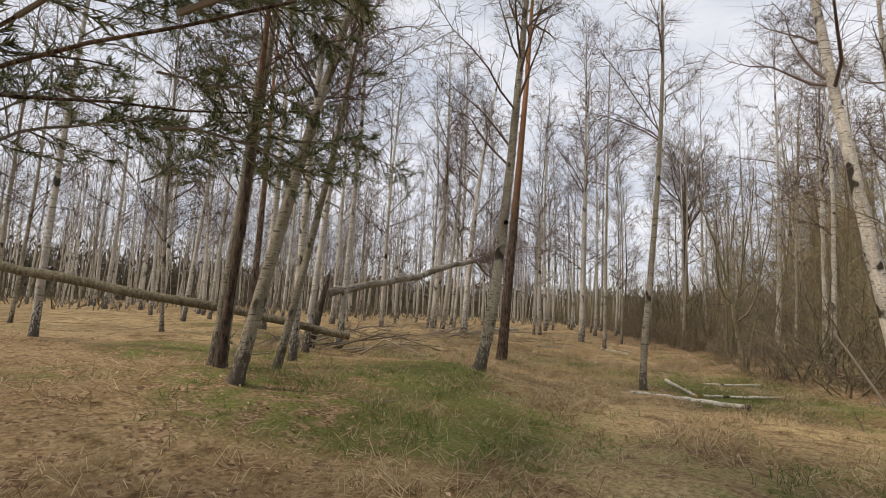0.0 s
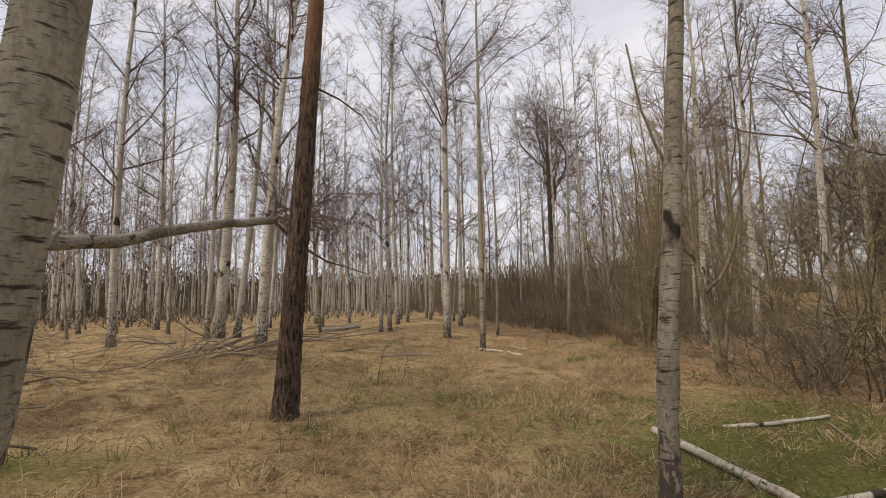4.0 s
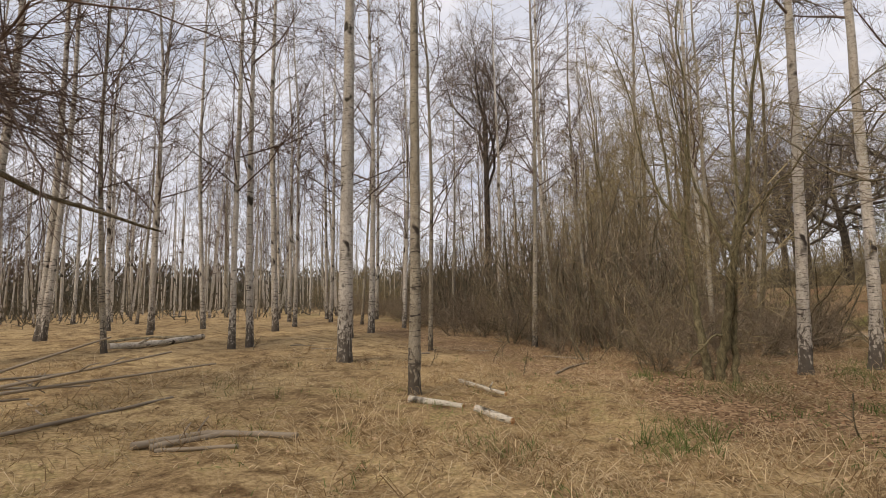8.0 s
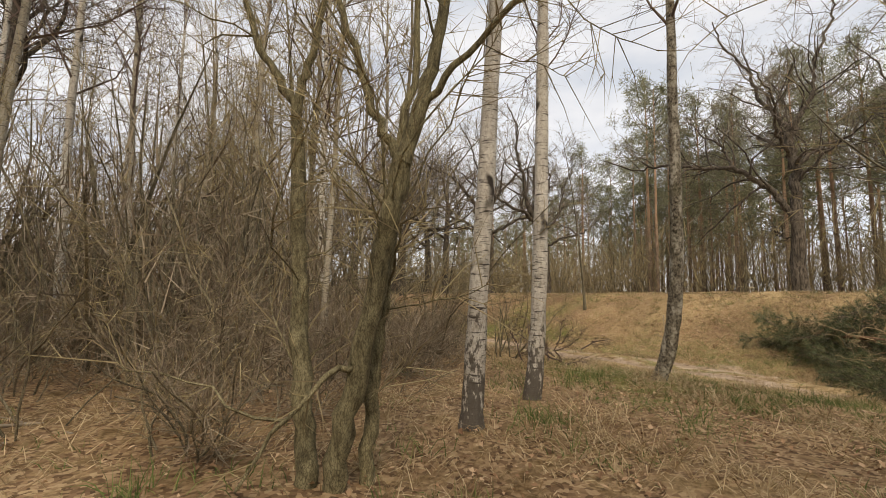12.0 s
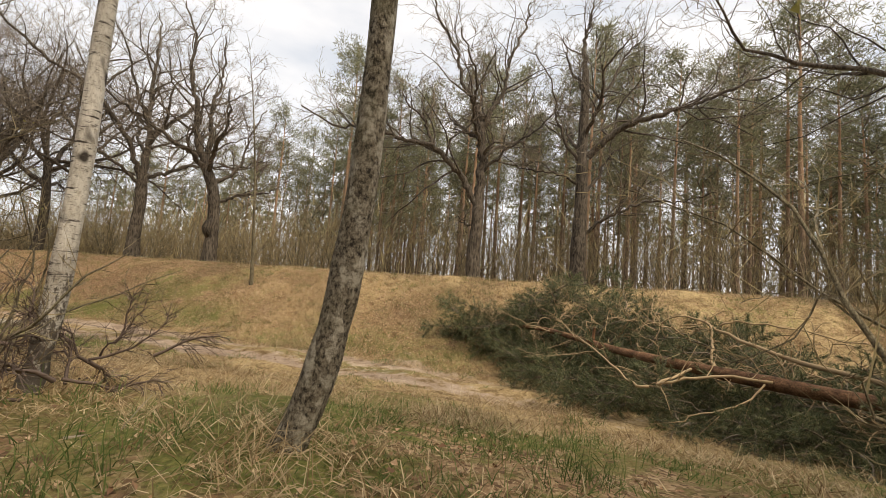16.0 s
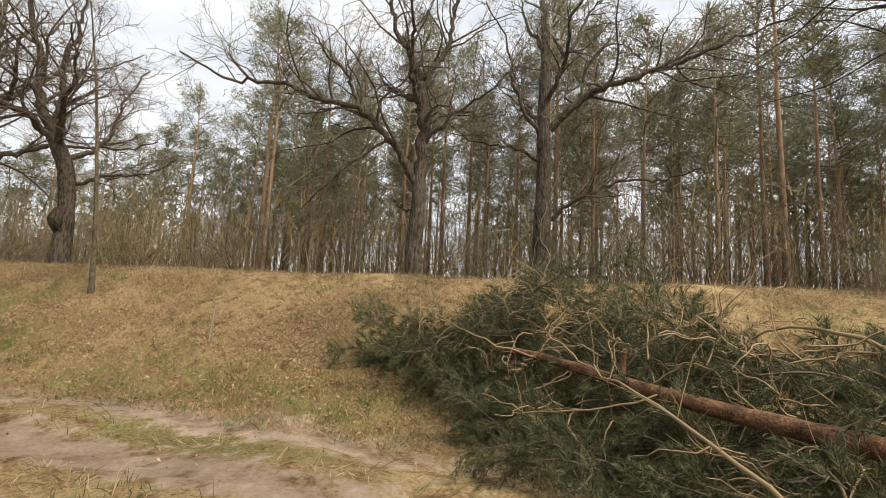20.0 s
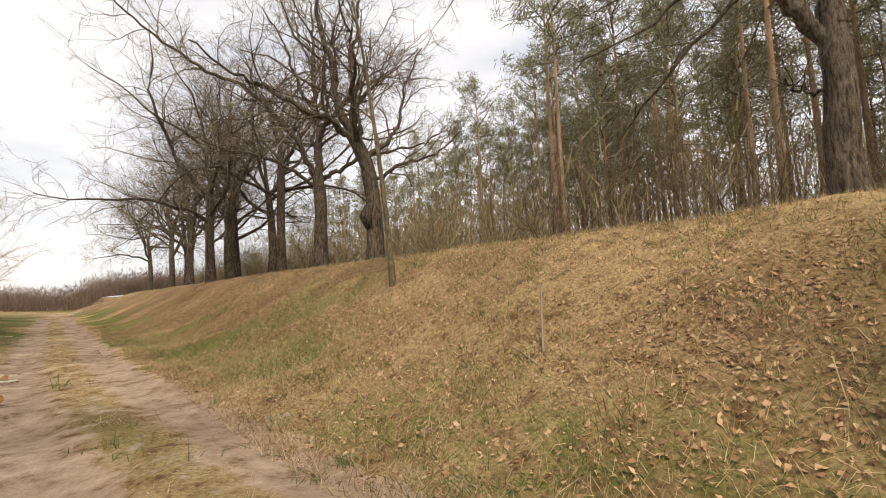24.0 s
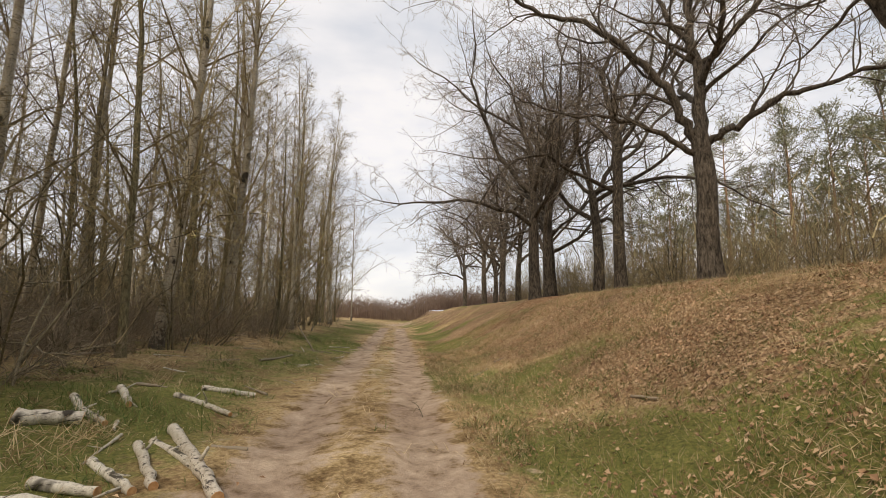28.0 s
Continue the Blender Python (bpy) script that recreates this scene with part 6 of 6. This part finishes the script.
log([(9.39, 9.35, -0.1), (9.15, 9.7, 0.7), (8.93, 10.05, 1.43)], 0.028, "bleached dead pole leaning against a birch", 14, M_DEADWOOD, False)
log([(16.93, 14.64, -0.1), (16.9, 14.6, 0.55), (16.95, 14.5, 1.1), (16.9, 14.62, 1.3)], 0.035, "dark broken stump of a dead sapling", 56, M_OAK, False, "dead_sapling", "tree", 0.8, 2)
# by the track
log([(30.75, 27.35), (31.3, 27.0), (31.75, 26.6)], 0.105, "thick white birch log with a torn end in grass", 20, stubs=2)
log([(32.85, 28.7), (32.7, 27.6), (32.5, 26.4)], 0.07, "forked white birch log with a sawn end by the track", 21, stubs=4)
log([(32.55, 28.35), (32.62, 27.6), (32.6, 27.0)], 0.045, "side branch of a birch log", 22, stubs=2)
log([(30.75, 25.3), (30.75, 24.75), (30.7, 24.15)], 0.085, "short thick birch log with an orange sawn face", 23, stubs=1)
log([(28.7, 24.15), (29, 24.2), (29.35, 24.3)], 0.035, "thin birch pole in grass", 24)
log([(31.35, 27.1, None), (32, 26.4, None), (32.4, 25.95, None)], 0.035, "thin birch pole among logs", 25)
log([(31.5, 29.6), (32.1, 29.5)], 0.09, "birch log with a torn orange end under the shrubs", 26)
log([(33.95, 31.0), (34.3, 30.8), (34.7, 30.6)], 0.05, "pale birch branch in green grass", 27, stubs=1)
log([(32.8, 31.1), (32.75, 30.5), (32.7, 30.1)], 0.055, "pale birch branch in green grass", 28, stubs=2)
log([(33.4, 30.5), (33.6, 29.9), (33.75, 29.3)], 0.045, "white birch branch with a forked end", 29, stubs=3)
log([(32.15, 30.55), (32.15, 30.0), (32.3, 29.35)], 0.05, "knobbly white birch branch in grass", 30, stubs=3)
log([(32.4, 28.3), (32.3, 27.6), (32.2, 26.95)], 0.05, "pale white birch log among cut wood", 31, stubs=2)
log([(31.95, 27.95), (32, 27.4), (32.05, 26.95)], 0.045, "white birch log among cut wood", 32, stubs=2)
log([(31.5, 27.6), (31.85, 27.1)], 0.05, "short white birch log among cut wood", 33)
log([(36.8, 35.0), (37.6, 35.5), (38.3, 36.0)], 0.035, "fallen pale branch at the thicket edge", 34, M_DEADWOOD, False)
log([(39.9, 37.4), (39.7, 38.2, 0.4)], 0.025, "dead stick leaning at the thicket edge", 35, M_DEADWOOD, False)
log([(39.8, 29.95), (40.1, 29.95), (40.4, 30.0)], 0.02, "pale stick on the grass verge", 36, M_DEADWOOD, False)
log([(40.95, 30.2), (41.2, 30.1)], 0.02, "pale stick on the grass verge", 37, M_DEADWOOD, False)
log([(37.2, 25.05), (37, 24.65)], 0.022, "short pale stick on the leafy bank", 38, M_DEADWOOD, False)
log([(30.12, 16.02, None), (30.45, 16.0, 0.45), (30.8, 15.97, 0.86)], 0.014, "thin broken stick standing on the leafy bank", 39, M_DEADWOOD, False)
log([(29.9, 16.1), (30.35, 16.3)], 0.013, "thin stick on the leafy bank", 40, M_DEADWOOD, False)
log([(33, 27.9), (33.3, 27.7)], 0.03, "short stick beside the track", 41, M_DEADWOOD, False)
rg = np.random.default_rng(61)
for k in range(70):
    s, d = rg.uniform(34, 58), rg.uniform(1.2, 7.2)
    x, y = plan(s, d)
    if near_path(x, y, 2.0):
        continue
    a, L = rg.uniform(0, 6.28), rg.uniform(0.3, 1.3)
    log([(x, y), (x + L * math.cos(a), y + L * math.sin(a))], rg.uniform(0.012, 0.03), "small dead branch lying at the thicket edge", 100 + k, M_BIRCH_LOG if k % 3 == 0 else M_DEADWOOD, False, "fallen_branch", "branch", 0.5, 1)
for k in range(46):
    x, y = rg.uniform(-4, 20), rg.uniform(6, 30)
    if near_path(x, y, 1.5) or across(x, y) > 4:
        continue
    a, L = rg.uniform(0, 6.28), rg.uniform(0.4, 1.5)
    log([(x, y), (x + L * math.cos(a), y + L * math.sin(a))], rg.uniform(0.01, 0.022), "small dead branch lying on the straw", 200 + k, M_DEADWOOD, False, "fallen_branch", "branch", 0.5, 1)

# the birch that broke over and hangs between two trunks
log([(-2.8, 13.45, 1.8), (-1.65, 15.7, 2.32), (-0.5, 17.9, 2.72), (0.75, 20.1, 3.42), (2, 22.25, 3.95)], 0.125, "broken pale birch trunk hanging between standing trees", 50, M_BIRCH_DEAD, False, "fallen_birch", "fallen tree", 0.85, 5)
single(birch(51, 2.3, 0.20, (0.24, 0.0), 0.3, 0.8, 3, bark=M_OAK, label="dark dead snag that carries a fallen trunk", near=True), -3.3, 13.35)
log([(-9.95, 9.9, 2.1), (-6.95, 10.6, 1.6), (-4.35, 11.5, 1.2), (-1.85, 12.3, 0.7)], 0.12, "grey fallen trunk lying among dead branches", 52, M_ALDER, False, "fallen_birch", "fallen tree", 0.8, 4)


def brushwood(x, y, z, seed, count, reach, label, mat, flat=0.25, toward=None):
    """A tangle of bare branches: the top of a fallen tree."""
    rg = np.random.default_rng(seed)
    root = thing("brushwood", label, "branches")
    root.location = (x, y, z)
    for k in range(count):
        a = rg.uniform(0, 6.28)
        w = np.array([math.cos(a), math.sin(a), rg.uniform(-0.3, 0.8) * flat * 2])
        if toward:
            w = w * 0.7 + np.array(toward)
        g = Geo()
        pts, we = grow(rg, rg.normal(0, 0.4, 3) * [1, 1, 0.4] + [0, 0, 0.1], w, reach * rg.uniform(0.4, 1.05), 7, 0.24, -0.05)
        g.tube(pts, np.linspace(rg.uniform(0.01, 0.024), 0.004, 8), 4)
        m = 26
        q, d = at_param(pts, rg.uniform(0.2, 1, m))
        tp, tw = g.twigs(q, swing(rg, d, 0.6, -0.1), rg.uniform(0.25, 0.8, m) * reach * 0.3, np.full(m, 0.005), -0.06, rg, 2)
        mm = 60
        pk = rg.integers(0, m, mm)
        g.blades(tp[pk, 1] + (tp[pk, 2] - tp[pk, 1]) * rg.uniform(0, 1, (mm, 1)), swing(rg, tw[pk], 0.7, -0.1), rg.uniform(0.1, 0.4, mm), np.full(mm, 0.007), rg)
        part("branch", g, mat, root)
    return root


brushwood(2.25, 22.4, 4.0, 601, 46, 3.1, "tangled drooping twigs of the broken birch caught in a trunk", M_TWIG, 0.35, (0.6, 0.15, 0.0))
log([(1.95, 22.2, 3.95), (2.55, 22.5, 3.35), (3.45, 22.9, 2.85), (4.75, 23.3, 2.5)], 0.055, "dark bent limb of the broken birch hanging down", 53, M_ALDER, False, "fallen_branch", "branch", 0.3, 3)
for k in range(14):
    a, L = -0.5 + 2.3 * ((k * 5) % 14) / 14, 2.4 + 1.8 * ((k * 3) % 7) / 6
    x, y = -0.05 + 1.7 * ((k * 9) % 14) / 14, 20.0 + 2.4 * ((k * 4) % 14) / 14
    gz = ground_z(x, y)
    log([(x, y, gz + 0.06), (x + 0.5 * L * math.cos(a), y + 0.5 * L * math.sin(a), gz + 0.25 + 0.3 * (k % 3) / 2), (x + L * math.cos(a + 0.12), y + L * math.sin(a + 0.12), gz + 0.15 + 0.6 * (k % 4) / 3)], 0.028, "long bleached dead branch in a heap on the straw", 260 + k, M_DEADWOOD, False, "fallen_branch", "branch", 0.35, 3)
for k in range(12):
    a, L = -1.2 + 3.2 * ((k * 5) % 12) / 12, 2.2 + 1.6 * ((k * 3) % 7) / 6
    x, y = -4.85 + 3.6 * ((k * 7) % 12) / 12, 12.2 + 3.2 * ((k * 5) % 12) / 12
    gz = ground_z(x, y)
    log([(x, y, gz + 0.06), (x + 0.5 * L * math.cos(a), y + 0.5 * L * math.sin(a), gz + 0.25 + 0.3 * (k % 3) / 2), (x + L * math.cos(a + 0.15), y + L * math.sin(a + 0.15), gz + 0.1 + 0.5 * (k % 4) / 3)], 0.03, "long dead branch in a heap beside a fallen trunk", 280 + k, M_DEADWOOD if k % 2 else M_ALDER, False, "fallen_branch", "branch", 0.35, 3)
log([(3.55, 28.3), (4.35, 28.8), (5.45, 30.6)], 0.09, "fallen pale trunk lying in straw under birches", 54, M_BIRCH_LOG, False, stubs=2)
log([(4.75, 20.75), (5.3, 20.9), (5.65, 20.7), (6.15, 20.4)], 0.035, "pale crooked branch lying in straw", 55, M_DEADWOOD, False, stubs=2)
brushwood(0.75, 19.6, ground_z(0.75, 19.6) + 0.15, 602, 16, 3.0, "heap of bare dead branches on the straw", M_DEADWOOD, 0.35)
brushwood(-1.65, 17.0, ground_z(-1.65, 17.0) + 0.15, 603, 14, 2.8, "heap of bare dead branches on the straw", M_DEADWOOD, 0.3)
brushwood(-2.95, 13.0, ground_z(-2.95, 13.0) + 0.2, 604, 12, 2.4, "heap of bare dead branches round a snag", M_DEADWOOD, 0.35)
brushwood(12.15, 12.6, ground_z(12.15, 12.6) + 0.1, 606, 14, 2.2, "dark tangle of dead branches at the foot of a birch", M_TWIG, 0.5)
brushwood(20.6, 19.65, ground_z(20.6, 19.65) + 0.1, 605, 24, 1.0, "dark dead brush at the foot of a birch", M_TWIG, 0.9)
for k, (x, y, h) in enumerate(((4.45, 17.5, 1.15), (4.3, 16.9, 0.9), (10.85, 24.0, 1.1), (11.05, 24.5, 0.9), (9.15, 24.2, 0.8), (11.45, 17.6, 0.9), (11.85, 16.9, 1.1), (12.75, 18.1, 0.7), (6.15, 27.2, 0.9), (7.05, 7.4, 1.0), (7.75, 7.9, 0.8), (10.45, 22.9, 0.8), (36, 27.9, 0.5))):
    if not near_path(x, y, 0.7):
        single(shrub(620 + k, h, 1, 0.25, 0.3, M_TWIG_OLIVE, 0, "thin bare sapling standing in straw", "sapling", 0.011, 0.4), x, y)


# ---- grass and leaves ----
def near_field(rg, n, reach, power):
    """Places round the walk, denser close to it."""
    e = np.array([p[1][:2] for p in PATH])
    k = rg.integers(0, len(e), n)
    r = reach * rg.uniform(0, 1, n) ** power
    a = rg.uniform(0, 2 * math.pi, n)
    return e[k, 0] + r * np.cos(a), e[k, 1] + r * np.sin(a)


def lay(x, y, lift=0.0):
    return np.stack([x, y, hill(x, y) + lift], 1)


def grass(name, label, seed, tufts, blades, reach, mat, keep, length, lean, width, sag, verge):
    rg = np.random.default_rng(seed)
    x, y = near_field(rg, tufts, reach, 0.75)
    s, d = rg.uniform(30, 62, verge), rg.uniform(2.5, 10.5, verge)
    x, y = np.concatenate([x, 0.65 * s + 0.76 * d]), np.concatenate([y, 0.76 * s - 0.65 * d])
    sel = rg.uniform(0, 1, len(x)) < keep(x, y)
    x, y = x[sel], y[sel]
    n = len(x)
    a0 = rg.uniform(0, 6.28, n)
    X, Y, A = np.repeat(x, blades), np.repeat(y, blades), np.repeat(a0, blades)
    X = X + rg.normal(0, 0.07, len(X))
    Y = Y + rg.normal(0, 0.07, len(Y))
    A = A + rg.normal(0, 0.9, len(A))
    el = np.clip(rg.normal(lean, 0.35, len(A)), 0.05, 1.5)
    w = np.stack([np.cos(A) * np.cos(el), np.sin(A) * np.cos(el), np.sin(el)], 1)
    g = Geo()
    tall = np.repeat(np.clip(0.75 + 0.55 * blotch(x, y, 2.1, seed) + rg.normal(0, 0.2, n), 0.35, 1.9), blades)
    g.bent_blades(lay(X, Y, -0.015), w, rg.uniform(0.5, 1.3, len(A)) * length * tall, np.full(len(A), width), sag, rg)
    tagged(new(name, g.mesh(name, mat, False)), label, "grass", kind="stuff")


def worn(x, y):
    s = along(x, y)
    return 1 - 0.75 * np.exp(-((across(x, y) - track_centre(s)) / 1.7) ** 4) * step(22, 28, s)


def straw_share(x, y):
    sand, green, leaf = cover_of(x, y)
    d = across(x, y)
    return np.clip(1.0 - 1.6 * sand - 0.5 * green - 0.9 * np.clip(leaf - 0.2, 0, 1) + 0.4 * blotch(x, y, 2.6, 52), 0, 1) * np.where(d > 9.8, 0.12, 1.0) * worn(x, y)


def green_share(x, y):
    sand, green, leaf = cover_of(x, y)
    return np.clip(1.5 * green - 0.35 + 0.55 * blotch(x, y, 3.2, 51), 0, 1) * np.clip(1.1 - 1.4 * sand, 0, 1) * worn(x, y)


grass("straw_grass", "long matted dry straw grass on the woodland floor", 801, 30000, 8, 9.0, M_STRAW, straw_share, 0.30, 0.55, 0.0075, 0.9, 4000)
grass("green_grass", "fresh green grass in patches and along the track", 802, 18000, 8, 8.0, M_GREEN, green_share, 0.17, 0.95, 0.008, 0.5, 9000)


def litter():
    rg = np.random.default_rng(803)
    n = 170000
    s, d = 9 + 51 * rg.uniform(0, 1, n) ** 0.95, rg.uniform(9.8, 17.5, n)
    x, y = 0.65 * s + 0.76 * d, 0.76 * s - 0.65 * d
    x2, y2 = near_field(rg, 26000, 9.0, 0.7)
    x, y = np.concatenate([x, x2]), np.concatenate([y, y2])
    leaf = cover_of(x, y)[2]
    sel = rg.uniform(0, 1, len(x)) < np.clip(leaf * 1.2 - 0.05, np.where(across(x, y) > 10, 0.3, 0.03), 1)
    x, y = x[sel], y[sel]
    n = len(x)
    c = lay(x, y, 0.024)
    a = rg.uniform(0, 6.28, n)
    L = 0.013 + 0.022 * rg.uniform(0, 1, n) ** 1.5
    W = L * rg.uniform(0.45, 0.8, n)
    slope = (hill(x + 0.05, y) - hill(x - 0.05, y)) / 0.1, (hill(x, y + 0.05) - hill(x, y - 0.05)) / 0.1
    u = np.stack([np.cos(a), np.sin(a), slope[0] * np.cos(a) + slope[1] * np.sin(a) + rg.normal(0, 0.3, n)], 1)
    v = np.stack([-np.sin(a), np.cos(a), -slope[0] * np.sin(a) + slope[1] * np.cos(a) + rg.normal(0, 0.3, n)], 1)
    fold = np.stack([0 * a, 0 * a, rg.uniform(-0.006, 0.024, n)], 1)
    p = np.stack([c - u * L[:, None], c - v * W[:, None] + fold, c + u * L[:, None] + 0.5 * fold, c + v * W[:, None] + fold], 1)
    b = np.arange(n)[:, None] * 4
    g = Geo()
    g.add(p, None, np.concatenate([b + np.array([[0, 1, 2]]), b + np.array([[0, 2, 3]])]))
    tagged(new("leaf_litter", g.mesh("leaf_litter", M_LEAF, False)), "scattered dry brown oak leaves on the bank and under the thicket", "leaves", kind="stuff")


litter()


def bank_grass():
    """Short bleached turf on the bank, with a little green in it."""
    rg = np.random.default_rng(805)
    for name, label, n, mat in (("bank_turf", "short bleached turf on the slope of the bank", 190000, M_STRAW), ("bank_green", "small tufts of green shoots in the turf of the bank", 48000, M_GREEN)):
        s, d = rg.uniform(9, 56, n), rg.uniform(9.8, 17.4, n)
        x, y = 0.65 * s + 0.76 * d, 0.76 * s - 0.65 * d
        if mat is M_GREEN:
            # most shoots stand in small tufts, more of them towards the far end
            k = 24 * (np.arange(n) // 24)
            s, d = 56 - 0.85 * (56 - s[k]) + rg.normal(0, 0.085, n), d[k] + rg.normal(0, 0.085, n)
            x, y = 0.65 * s + 0.76 * d, 0.76 * s - 0.65 * d
        a, el = rg.uniform(0, 6.28, n), np.clip(rg.normal(0.7, 0.35, n), 0.1, 1.4)
        w = np.stack([np.cos(a) * np.cos(el), np.sin(a) * np.cos(el), np.sin(el)], 1)
        g = Geo()
        g.blades(lay(x, y, -0.01), w, rg.uniform(0.07, 0.2, n), np.full(n, 0.007), rg)
        tagged(new(name, g.mesh(name, mat, False)), label, "grass", kind="stuff")


bank_grass()


def woodpecker_hole(tree, z, way):
    """The round hole in the grey birch, on the side that 'way' points to: a near-black plug, not a cut."""
    trunk = next(c for c in tree.children if c.name.startswith("trunk"))
    co = np.array([v.co for v in trunk.data.vertices])
    ring = co[np.abs(co[:, 2] - z) < 0.55]
    mid = ring.mean(0)
    w = np.array(way, float) / np.linalg.norm(way)
    r = np.abs((ring - mid) @ np.array([w[1], -w[0], 0])).max()
    g = Geo()
    g.tube(np.array([mid + w * (r * 0.80), mid + w * (r * 1.02), mid + w * (r * 1.10)]), np.array([0.05, 0.052, 0.036]), 12, True)
    m, n, l, b = material("hollow_wood", 1.0, 0.0)
    # the shade inside the hole, put into the plug's colour
    b.inputs["Base Color"].default_value = (0.012, 0.01, 0.008, 1)
    part("hole", g, m, tree, "dark round woodpecker hole")


woodpecker_hole(hole_birch, 3.35, (0.35, -1.0, 0.0))
